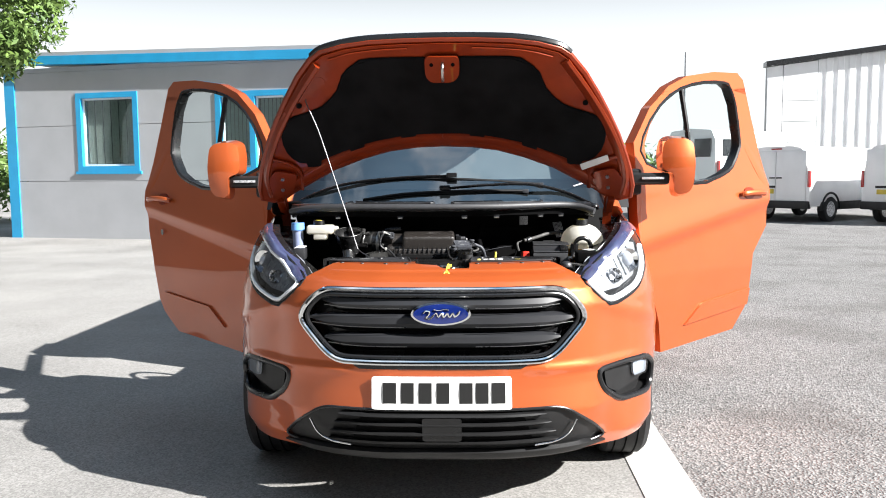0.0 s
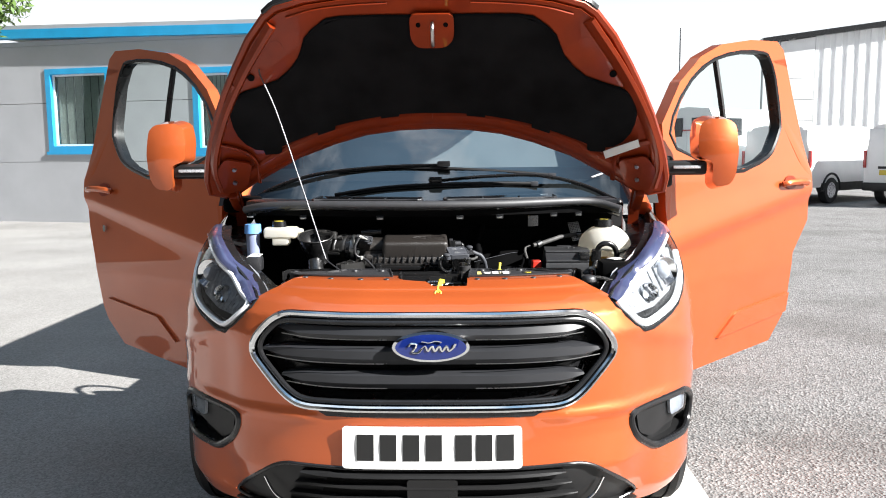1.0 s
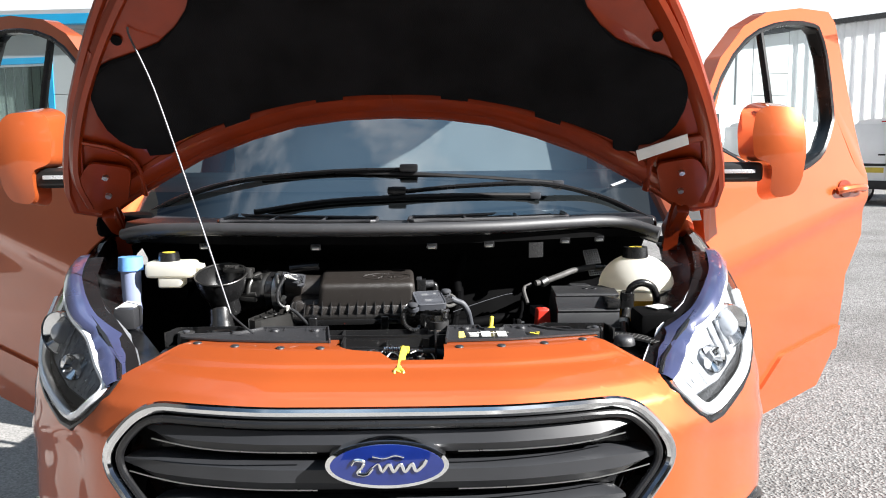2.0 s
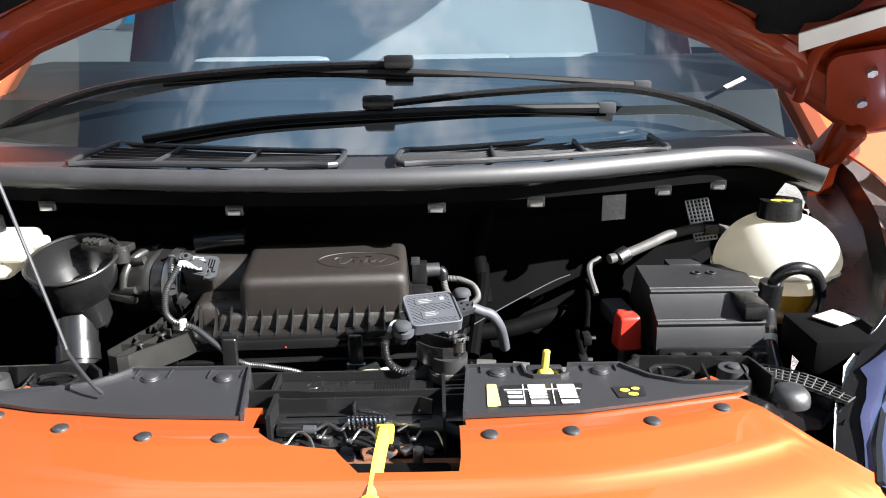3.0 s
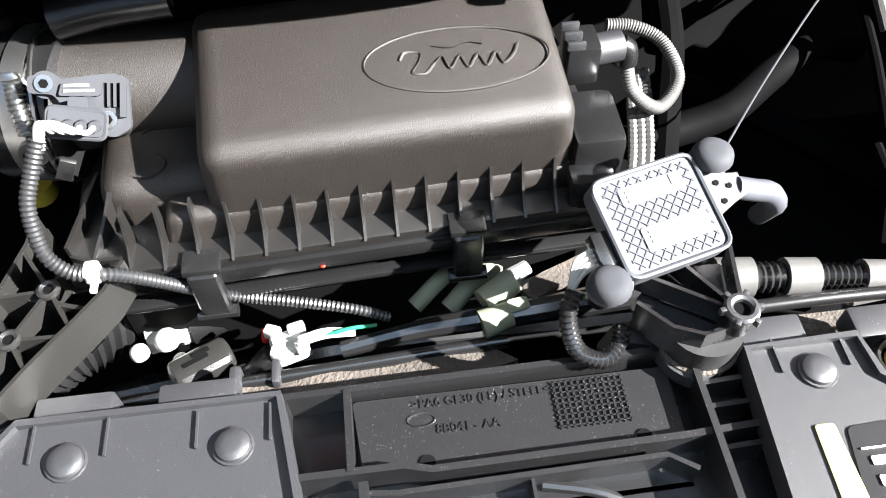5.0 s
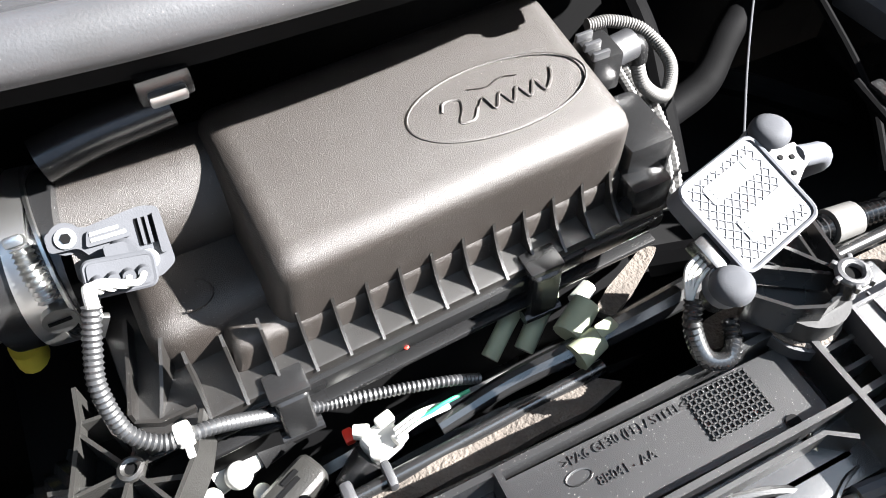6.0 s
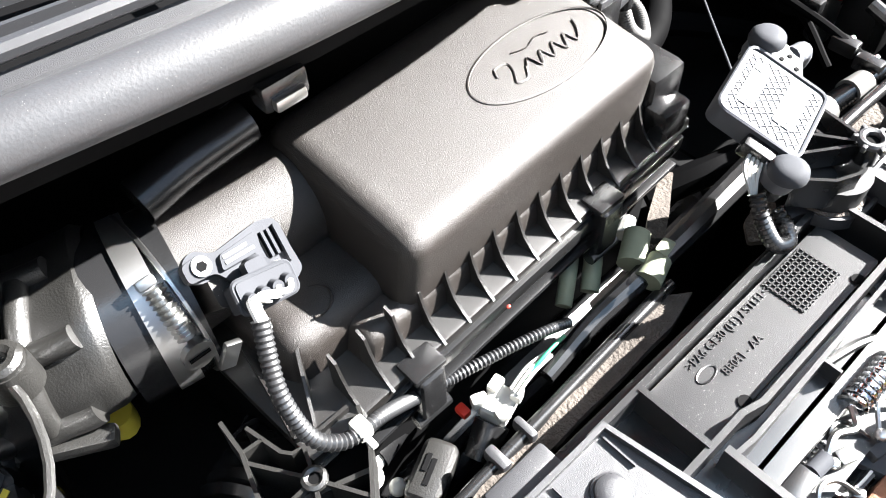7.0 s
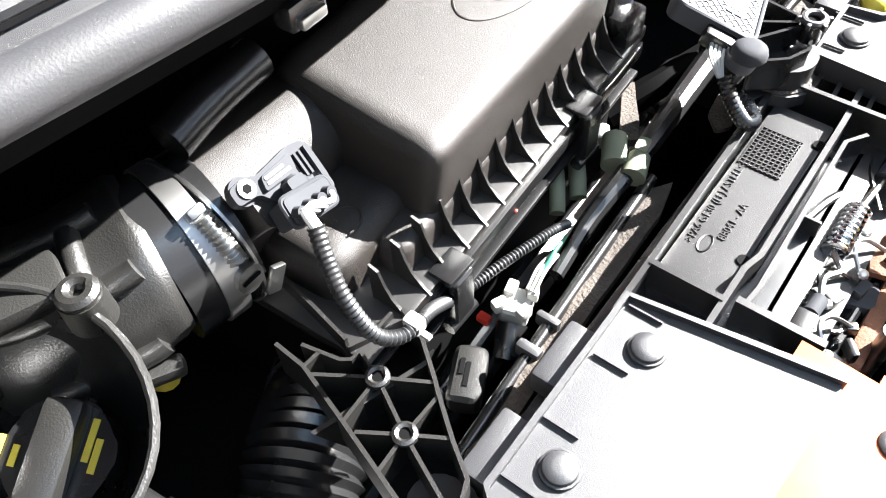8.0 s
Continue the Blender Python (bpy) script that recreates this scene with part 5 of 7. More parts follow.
for line, z0, z1, w in (([(-.148, .305), (.125, .309)], .985, 1.013, .004), ([(-.148, .256), (-.075, .256), (-.06, .252), (.085, .254), (.125, .256)], .985, 1.013, .004),
                        ([(-.140, .305), (-.140, .256)], .985, 1.012, .003), ([(-.104, .305), (-.104, .256)], .985, 1.014, .004), ([(.098, .30), (.099, .19)], .96, 1.016, .004),
                        ([(-.098, .250), (-.098, .195)], .95, 1.012, .005), ([(-.098, .245), (-.08, .243), (.07, .246), (.085, .236)], .975, 1.008, .003), ([(-.006, .243), (-.006, .232)], .975, 1.004, .002),
                        ([(-.085, .232), (.085, .234)], .955, .99, .003), ([(.098, .285), (.125, .286)], .985, 1.01, .003), ([(.098, .27), (.125, .271)], .985, 1.01, .003), ([(.098, .245), (.125, .246)], .985, 1.01, .003)):
    wall_along(bm, line, z0, z1, w)
part("carrier_ribs", bm, M_TRAY, carrier)
part("lower_tray", plate_of([(-.095, .195), (.095, .195), (.095, .245), (-.095, .245)], .972, .006, .003), M_TRAY, carrier)
for x in (-.062, .0615):
    part("tray_hole", rod(bmesh.new(), (x, .260, 1.0018), (x, .260, 1.0032), .003, .0045, 12), M_DARK, carrier)
bm = bmesh.new()
for k in range(12):
    box(bm, (.016 + .0037 * k, .285, 1.0028), (.0009, .030, .0012))
    if k < 9:
        box(bm, (.036, .2715 + .0035 * k, 1.0028), (.043, .0009, .0012))
for x0 in (-.07, .04):
    for k in range(9):
        box(bm, (x0 + .0045 * k, .222, .9728), (.001, .022, .0012))
    for k in range(6):
        box(bm, (x0 + .018, .212 + .004 * k, .9728), (.038, .001, .0012))
part("grid_relief", bm, M_TRAY, carrier, kind="stuff")
part("raised_lettering", text_mesh(">PA6 GF30 (FE) / STEEL<", .0078, (-.068, .2935, 1.0025)), M_TRAY, carrier)
part("raised_lettering", text_mesh("8B041 - AA", .0078, (-.055, .2765, 1.0025)), M_TRAY, carrier)
part("raised_oval", tube(bmesh.new(), [(-.063 + .008 * math.cos(a * math.tau / 16), .286 + .004 * math.sin(a * math.tau / 16), 1.0022) for a in range(16)], .0007, 4, 1, True), M_TRAY, carrier)
part("carrier_lug", sheet(rounded([(.060, .325), (.125, .325), (.125, .30), (.112, .288), (.096, .285), (.084, .295), (.078, .312), (.062, .316)], .006), flat_z(1.012), .01), M_COVER, carrier)
for x in (-.19, -.26, .15, .225):
    part("carrier_block", box(bmesh.new(), (x, .312, 1.002), (.045, .022, .02), .003), M_COVER, carrier)
# recessed bump-stop pockets
for sd, xs in ((-1, (.345, .405, .452)), (1, (.362, .415, .462))):
    part("pocket_floor", plate_of([(sd * .33, .262), (sd * .47, .246), (sd * .485, .30), (sd * .33, .315)], .992, .005, .004), M_GLOSS, carrier)
    bm = bmesh.new()
    wall_along(bm, [(sd * .325, .30), (sd * .345, .322), (sd * .48, .315), (sd * .49, .26)], .99, 1.022, .004)
    for x in xs:
        wall_along(bm, [(sd * x, .255), (sd * (x + .006), .31)], .99, 1.016, .003)
    part("pocket_ribs", bm, M_GLOSS, carrier)
    part("pocket_ring", tube(bmesh.new(), [(sd * .375 + .026 * math.cos(a * math.tau / 20), .285 + .020 * math.sin(a * math.tau / 20), 1.015) for a in range(20)], .0035, 6, 1, True), M_GLOSS, carrier)
    bs = part("bump_stop", rod(bmesh.new(), (sd * .455, .296, .99), (sd * .455, .296, 1.016), .021, .018, 18), M_RUBBER, carrier, "black rubber bonnet stop")
    part("stop_hole", dome(bmesh.new(), (sd * .455, .296, 1.016), .008, .004), M_LGREY, bs)
pad = []
for k in range(7):
    f = k / 6
    pad.append([(.509 + .089 * f, .359 - .02 * f - .073 * f * f, .992), (.496 + .079 * f, .319 - .01 * f - .063 * f * f, .992)])
bm = bmesh.new()
for g in range(5):
    tube(bm, [Vector(a).lerp(Vector(b), g / 4) for a, b in pad], .0011, 5, 3)
for k in range(13):
    i, f = min(5, k // 2), (k % 2) / 2 if k < 12 else 1
    a, b = Vector(pad[i][0]).lerp(Vector(pad[i + 1][0]), f), Vector(pad[i][1]).lerp(Vector(pad[i + 1][1]), f)
    rod(bm, a, b, .0011, None, 5)
part("ribbed_pad", bm, M_TAPE, van, "ribbed grey plastic pad", kind="stuff")
part("pad_base", loft([[Vector(p) - Vector((0, 0, .004)) for p in r] for r in pad]), M_GLOSS, van)
part("wall_bracket", plate_of([(.335, .548), (.375, .560), (.372, .566), (.338, .556)], 1.178, .038, .003), M_GLOSS, van)
part("cowl_rib", tube(bmesh.new(), [(-.262, .525, 1.121), (-.23, .528, 1.125), (-.19, .53, 1.127)], .013, 12, 5), M_GLOSS, van)
part("corner_stop", dome(bmesh.new(), (.513, .262, .985), .024, .022), M_COVER, van)

# bonnet latch
latch = thing("bonnet_latch", (.03, .15, .9), "bonnet latch with a coil spring and yellow release lever", "latch")
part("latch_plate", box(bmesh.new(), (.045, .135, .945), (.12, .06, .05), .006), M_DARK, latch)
part("latch_frame", box(bmesh.new(), (.03, .175, .95), (.21, .012, .03), .003), M_RUST, latch, "rusty steel frame")
bm = bmesh.new()
pts = []
for k in range(9 * 12 + 1):
    a = k * math.tau / 12
    pts.append((-.012 + .046 * k / 108, .217 + .0075 * math.cos(a), .990 + .0075 * math.sin(a)))
tube(bm, pts, .0018, 6, 1, smooth=False)
part("coil_spring", bm, M_CHROME, latch, "bright steel coil spring")
part("release_cable", tube(bmesh.new(), [(.03, .217, .990), (.06, .214, .988), (.085, .211, .986), (.118, .203, .984)], .0028, 8, 6), M_STEEL, latch)
part("cable_sleeve", tube(bmesh.new(), [(.072, .213, .987), (.095, .210, .988), (.118, .202, .982)], .0065, 10, 6), M_LGREY, latch)
part("release_lever", tube(bmesh.new(), [(.034, .185, .995), (.035, .168, 1.006), (.032, .12, 1.003), (.029, .08, .99), (.027, .062, .982)], .0075, 8, 6, flat=.35), M_YELLOW, latch, "yellow release lever")
part("lever_ring", tube(bmesh.new(), [(.026 + .009 * math.cos(a * math.tau / 14), .062 + .006 * math.sin(a * math.tau / 14), .982 + .007 * math.sin(a * math.tau / 14)) for a in range(14)], .0035, 6, 1, True), M_YELLOW, latch)
for x in (-.045, .07):
    part("latch_pin", rod(bmesh.new(), (x, .165, .925), (x, .165, .985), .006, None, 12), M_STEEL, latch)
part("latch_switch", box(bmesh.new(), (-.078, .212, .984), (.030, .014, .012), .003), M_GLOSS, latch, "black switch connector")
part("switch_plug", rod(bmesh.new(), (-.062, .211, .985), (-.048, .210, .985), .0055, None, 12), M_LGREY, latch)
part("switch_wire", tube(bmesh.new(), [(-.048, .210, .985), (-.035, .214, .990), (-.02, .208, .986), (-.012, .217, .990)], .0022, 6, 6), M_STEEL, latch)
rng = random.Random(11)
for k in range(16):
    x, y = -.092 + .0115 * k, .176 + .052 * rng.random()
    part("latch_clip", box(bmesh.new(), (x, y, .966 + .016 * rng.random()), (.006 + .010 * rng.random(), .004 + .008 * rng.random(), .005 + .006 * rng.random()), .0012, Matrix.Rotation(rng.random() * 1.6 - .8, 4, "Z")), (M_GLOSS, M_STEEL, M_GLOSS, M_LGREY)[k % 4], latch)
for k in range(5):
    x, y = -.08 + .036 * k, .188 + .03 * rng.random()
    part("latch_rivet", dome(bmesh.new(), (x, y, .978), .0042, .003, 10), M_STEEL, latch)
    part("latch_stay", tube(bmesh.new(), [(x, y, .975), (x + .012, y + .012, .986), (x + .026, y + .008, .982), (x + .034, y - .006, .972)], .0016, 6, 5), M_GLOSS if k % 2 else M_STEEL, latch)
part("switch_lead", tube(bmesh.new(), [(-.095, .21, .98), (-.115, .225, .99), (-.118, .24, .98), (-.10, .248, .965)], .006, 8, 8, ribs=.0012), M_HOSE, latch)
part("latch_bracket", tube(bmesh.new(), [(-.091, .245, .962), (-.091, .247, .985), (-.039, .247, .985), (.008, .238, .985), (.061, .236, .984), (.069, .240, .986), (.069, .262, 1.0)], .0022, 6, 5), M_STEEL, latch)
part("bracket_web", sheet([(-.09, .235), (.066, .228), (.066, .244), (-.09, .246)], flat_z(.978), .004), M_GLOSS, latch)
part("cable_end", tube(bmesh.new(), [(.0, .243, .992), (.03, .236, .990), (.055, .226, .984)], .0032, 8, 6), M_GLOSS, latch)
part("latch_wire", tube(bmesh.new(), [(.045, .205, .985), (.07, .222, .99), (.10, .228, .985), (.118, .228, .98)], .0018, 6, 6), M_GLOSS, latch)
part("latch_wire", tube(bmesh.new(), [(-.085, .215, .972), (-.055, .205, .968), (-.045, .19, .962), (0, .187, .962)], .0018, 6, 6), M_STEEL, latch)
for x, y in ((-.085, .235), (.069, .228)):
    pin = part("guide_pin", rod(bmesh.new(), (x, y, .935), (x, y, .976), .0058, None, 14), M_LGREY, latch, "ribbed grey pin")
    part("pin_head", rod(bmesh.new(), (x, y, .974), (x, y, .979), .0078, None, 6), M_STEEL, pin)
for p, s, rz in (((-.012, .190, .955), (.022, .026, .02), .3), ((.012, .197, .955), (.016, .02, .018), -.3), ((-.002, .168, .958), (.014, .012, .014), .6), ((.055, .17, .95), (.03, .03, .02), .2)):
    part("latch_block", box(bmesh.new(), p, s, .004, Matrix.Rotation(rz, 4, "Z")), M_LGREY if p[0] < .05 else M_STEEL, latch)
part("lever_head", box(bmesh.new(), (.034, .168, 1.002), (.020, .030, .010), .003), M_YELLOW, latch)
part("latch_bar", tube(bmesh.new(), [(-.06, .19, .955), (.0, .186, .958), (.05, .18, .955), (.09, .19, .95)], .005, 8, 6), M_GLOSS, latch)
part("latch_claw", box(bmesh.new(), (.03, .19, .968), (.05, .02, .006), .002, Matrix.Rotation(.3, 4, "Z")), M_RUST, latch)

# air filter box
RZ = Matrix.Rotation(radians(3.0), 4, "Z")


def tilt_y(x):
    return (x + .066) * math.tan(radians(3.0))


air = thing("air_filter_box", (-.07, .47, .9), "brown-black plastic air filter box with an embossed oval", "air filter", BAY)
lid = part("lid", box(bmesh.new(), (-.066, .486, 1.058), (.242, .130, .104), .016, RZ @ Matrix.Rotation(radians(9), 4, "X"), 5, .93), M_AIR, air)
part("lid_skirt", box(bmesh.new(), (-.080, .486, 1.036), (.272, .132, .026), .008, RZ, 3, .95), M_AIR, lid)
part("lid_shelf", box(bmesh.new(), (-.206, .486, 1.032), (.096, .108, .060), .019, RZ @ Matrix.Rotation(radians(2), 4, "X"), 4, .93), M_AIR, lid)
part("lid_neck", rod(bmesh.new(), (-.165, .519, 1.068), (-.275, .520, 1.068), .0375, .0400, 40), M_AIR, lid)
part("neck_ridge", tube(bmesh.new(), [(-.180, .4830, 1.0625), (-.212, .4835, 1.0625), (-.222, .4790, 1.0625)], .0012, 6, 4), M_AIR, lid)
part("shelf_scroll", tube(bmesh.new(), [(-.217 + .012 * math.cos(a * math.pi / 8), .452 + .010 * math.sin(a * math.pi / 8), 1.0612) for a in range(-5, 4)], .0008, 5, 2), M_AIR, lid)


def lid_at(u, v, w=0.0):
    """On the lid's sloping top round the middle of its oval."""
    return Vector((-.018 + u, .470 + v, 1.1094 + .158 * (v - .008) + w))


part("embossed_oval", tube(bmesh.new(), [lid_at(.057 * math.cos(a * math.tau / 48), .0245 * math.sin(a * math.tau / 48), .0002) for a in range(48)], .0008, 5, 1, True), M_AIR, lid)
for stroke in FLOURISH:
    part("embossed_stroke", tube(bmesh.new(), [lid_at(.047 * u, .0195 * v, .0002) for u, v in stroke], .0010, 8, 6, flat=.45), M_AIR, lid)
part("box_flange", box(bmesh.new(), (-.098, .508, 1.022), (.352, .212, .010), .003, RZ), M_BOX, air)
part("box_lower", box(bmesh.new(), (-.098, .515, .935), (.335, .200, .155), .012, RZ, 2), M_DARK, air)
for z0, z1 in ((1.005, 1.018), (.985, .990)):
    part("box_rail", box(bmesh.new(), (-.098, .404, (z0 + z1) / 2), (.345, .010, z1 - z0), .002, RZ), M_GLOSS, air)
for k in range(14):
    x = -.231 + .0208 * k
    y0 = .424 + tilt_y(x)
    bm = bmesh.new()
    prof = [(0, 0), (-.022, 0), (-.016, .004), (-.009, .011), (-.004, .021), (-.001, .031), (.006, .033), (.006, 0)]
    for dx in (-.0009, .0009):
        bm.faces.new([bm.verts.new((x + dx, y0 + a, 1.026 + b)) for a, b in prof])
    bmesh.ops.bridge_loops(bm, edges=bm.edges[:])
    bmesh.ops.recalc_face_normals(bm, faces=bm.faces)
    part("gusset_rib", bm, M_BOX, air)
bm = bmesh.new()
wall_along(bm, [(-.257, .470), (-.262, .440), (-.268, .409)], 1.024, 1.040, .0022)
wall_along(bm, [(-.268, .409), (-.255, .403), (-.236, .4035)], 1.024, 1.032, .0022)
part("flange_lip", bm, M_BOX, air)
bm = bmesh.new()
for dx in (-.001, .001):
    bm.faces.new([bm.verts.new((x + dx, y, z)) for x, y, z in ((-.238, .440, 1.026), (-.256, .4065, 1.026), (-.2535, .411, 1.030), (-.249, .420, 1.037), (-.244, .430, 1.047), (-.240, .437, 1.056))])
bmesh.ops.bridge_loops(bm, edges=bm.edges[:])
bmesh.ops.recalc_face_normals(bm, faces=bm.faces)
part("corner_gusset", bm, M_BOX, air)
for x in (-.188, -.020):
    y0 = .397 + tilt_y(x)
    ct = part("lid_catch", box(bmesh.new(), (x, y0, 1.004), (.020, .010, .044), .004, seg=3), M_GLOSS, air, "black spring catch")
    part("catch_head", box(bmesh.new(), (x, y0 + .006, 1.027), (.024, .018, .006), .002), M_GLOSS, ct)
    part("catch_hinge", rod(bmesh.new(), (x - .013, y0, .980), (x + .013, y0, .980), .005, None, 10), M_GLOSS, ct)
part("side_port", box(bmesh.new(), (.066, .493, 1.082), (.022, .026, .030), .003), M_GLOSS, air)
part("port_ring", rod(bmesh.new(), (.074, .494, 1.084), (.094, .497, 1.084), .0105, .0105, 18), M_COVER, air)
for k in range(3):
    part("port_rib", box(bmesh.new(), (.060, .482 + .010 * k, 1.099), (.012, .003, .006), .001), M_COVER, air)
part("side_lug", box(bmesh.new(), (.068, .45, 1.045), (.035, .05, .05), .008), M_GLOSS, air)
part("side_lug", box(bmesh.new(), (.062, .42, 1.035), (.03, .02, .03), .006), M_GLOSS, air)
part("port_elbow", tube(bmesh.new(), [(.094, .497, 1.084), (.099, .496, 1.080), (.100, .495, 1.070)], .0075, 12, 6), M_GLOSS, air)
part("red_dot", dome(bmesh.new(), (-.115, .3985, 1.008), .0018, .001), M_RED, air)

# breather hose loop beside the filter box
breather = thing("breather_hose", (.12, .47, 1.0), "grey ribbed breather hose looping beside the filter box", "hose", BAY)
part("hose_loop", tube(bmesh.new(), [(.099, .496, 1.075), (.106, .489, 1.05), (.129, .490, 1.03), (.150, .515, 1.033), (.145, .545, 1.042), (.125, .558, 1.048), (.105, .56, 1.05)], .0052, 10, 10, ribs=.0006, pitch=.0022), M_TAPE, breather)
for k, dx in enumerate((-.006, 0, .006)):
    part("harness_strand", tube(bmesh.new(), [(.128 + dx, .54, 1.02), (.120 + dx, .50, 1.02), (.112 + dx, .46, 1.01), (.100 + dx, .425, .99)], .004, 8, 8, ribs=.0008), M_TAPE, breather)
part("dark_hose", tube(bmesh.new(), [(.165, .66, 1.06), (.16, .57, 1.03), (.15, .52, 1.0), (.14, .47, .96)], .011, 10, 8), M_DULL, breather)
part("arched_hose", tube(bmesh.new(), [(.115, .500, .985), (.16, .513, .980), (.205, .528, .980), (.255, .565, .980), (.31, .60, .975), (.36, .62, .95)], .0135, 12, 8), M_DULL, breather)
part("upright_hose", tube(bmesh.new(), [(.165, .585, 1.00), (.160, .600, 1.035), (.155, .612, 1.07), (.165, .625, 1.115), (.175, .63, 1.15)], .014, 12, 8), M_DULL, breather)

# inlet duct with clamp
duct = thing("intake_duct", (-.34, .5, 1.0), "black moulded intake duct with a steel hose clamp", "duct", BAY)
D0, D1 = Vector((-.262, .508, 1.066)), Vector((-.306, .516, 1.066))
part("duct_collar", rod(bmesh.new(), D0, D1, .0480, .0500, 40), M_GLOSS, duct)
clampb = part("hose_clamp", rod(bmesh.new(), D0.lerp(D1, .30), D0.lerp(D1, .60), .0508, .0512, 40), M_BAND, duct, "bright steel worm clamp")
part("clamp_edge", tube(bmesh.new(), [D0.lerp(D1, .28) + Vector((0, .0505 * math.cos(a * math.tau / 40), .0505 * math.sin(a * math.tau / 40))) for a in range(40)], .0015, 5, 1, True), M_STEEL, clampb)
part("clamp_spring", tube(bmesh.new(), [(-.283, .481, 1.110), (-.283, .471, 1.098), (-.282, .465, 1.084)], .0060, 12, 8, ribs=.0016, pitch=.0030), M_STEEL, clampb)
part("spring_seat", box(bmesh.new(), (-.2845, .484, 1.113), (.010, .010, .006), .002, Matrix.Rotation(radians(-48), 4, "X")), M_STEEL, clampb)
scw = part("clamp_screw", rod(bmesh.new(), (-.282, .470, 1.072), (-.282, .458, 1.073), .0090, .0090, 18), M_STEEL, clampb)
part("screw_slot", box(bmesh.new(), (-.282, .4575, 1.0735), (.012, .0012, .0018), 0), M_DARK, scw)
part("clamp_tail", box(bmesh.new(), (-.268, .458, 1.058), (.010, .004, .018), .001, Matrix.Rotation(.5, 4, "Y")), M_STEEL, clampb)
RING = [(-.300, .515, 1.064, .0500), (-.306, .517, 1.063, .0535), (-.320, .522, 1.058, .0545), (-.340, .531, 1.053, .0550), (-.362, .546, 1.048, .0550), (-.382, .570, 1.044, .0535), (-.396, .602, 1.040, .051), (-.400, .640, 1.036, .05)]


def duct_at(f, deg, out=0.0):
    """A point of the duct's skin: f along its rings, deg round it (0 front, 90 top)."""
    i = min(len(RING) - 2, max(0, int(f)))
    g = f - i
    p, q = RING[i], RING[i + 1]
    c0 = Vector([a + (b - a) * g for a, b in zip(p[:3], q[:3])])
    r = p[3] + (q[3] - p[3]) * g + out
    t = (Vector(RING[min(i + 2, len(RING) - 1)][:3]) - Vector(RING[max(i - 1, 0)][:3])).normalized()
    s = Vector((0, 0, 1)).cross(t).normalized()
    if s.y > 0:
        s.negate()
    ca, sa = math.cos(radians(deg)), math.sin(radians(deg))
    k = (abs(ca) ** 2.5 + abs(sa) ** 2.5) ** (-1 / 2.5) * (1 - .32 * min(1, max(0, -sa) / .5))
    return c0 + (s * ca + Vector((0, 0, 1)) * sa) * r * k


bm = bmesh.new()
rows = [[bm.verts.new(duct_at(f, a * 9)) for a in range(40)] for f in np.linspace(0, 6.99, 22)]
for p, q in zip(rows, rows[1:]):
    for k in range(40):
        bm.faces.new((p[k], p[(k + 1) % 40], q[(k + 1) % 40], q[k]))
bmesh.ops.recalc_face_normals(bm, faces=bm.faces)
part("duct_body", bm, M_DUCT, duct)
for f0, f1, deg in ((1.3, 4.6, 52), (1.6, 3.6, 8), (1.8, 4.4, 96)):
    part("duct_rib", tube(bmesh.new(), [duct_at(f, deg, .0005) for f in np.linspace(f0, f1, 8)], .0066, 12, 3), M_DUCT, duct)
for f, a0, a1 in ((2.6, 12, 92), (4.2, 20, 92)):
    part("duct_rib", tube(bmesh.new(), [duct_at(f, a, .0005) for a in np.linspace(a0, a1, 9)], .0066, 12, 3), M_DUCT, duct)
part("duct_lug", box(bmesh.new(), duct_at(2.4, 0, .006), (.05, .012, .010), .004, Matrix.Rotation(-.5, 4, "Z")), M_DUCT, duct)

# mass-air sensor and its lead
maf = thing("air_flow_sensor", (-.25, .465, 1.1), "light grey air flow sensor with white wires", "sensor", BAY)
S1, S2 = Vector((-.261, .473, 1.114)), Vector((-.2285, .4575, 1.096))
mx = Vector((.975, .02, -.20)).normalized()
my = Vector((.05, .75, .66))
my = (my - mx * my.dot(mx)).normalized()
mz = mx.cross(my)


def maf_at(u, v, w):
    """On the sensor's plate: u along the neck, v up its round side, w out of it."""
    return Vector((-.2415, .4655, 1.104)) + mx * u + my * v + mz * w


part("sensor_pad", sheet(rounded([(-.020, -.014), (.022, -.016), (.024, .014), (-.020, .012)], .004), maf_at, .034, 0, -.001), M_AIR, maf)
part("sensor_body", sheet(rounded([(-.030, .014), (-.018, .016), (-.012, .013), (.016, .018), (.025, .016), (.027, -.014), (.018, -.020), (.008, -.018), (.004, -.008), (-.010, -.004), (-.016, .004), (-.030, .004)], .003), maf_at, .007, 0, .004), M_LGREY, maf)
part("sensor_top", sheet(rounded([(-.013, .003), (.010, .004), (.012, .014), (-.011, .011)], .002), maf_at, .004, 0, .0065), M_LGREY, maf)
part("sensor_slot", sheet([(.012, -.002), (.022, -.002), (.022, .012), (.012, .012)], maf_at, .001, 0, .0046), M_DARK, maf)
for u in (.0145, .0180):
    part("slot_rib", sheet([(u - .0008, -.002), (u + .0008, -.002), (u + .0008, .012), (u - .0008, .012)], maf_at, .002, 0, .0062), M_LGREY, maf)
part("sensor_rib", sheet(rounded([(.021, -.008), (.0245, -.008), (.0245, .013), (.021, .013)], .001), maf_at, .004, 0, .0075), M_LGREY, maf)
for k in range(2):
    part("sensor_mark", sheet([(-.010, .0098 - .003 * k), (.004 + .003 * k, .0108 - .003 * k), (.004 + .003 * k, .0092 - .003 * k), (-.010, .0082 - .003 * k)], maf_at, .0004, 0, .0071), M_WIRE, maf)
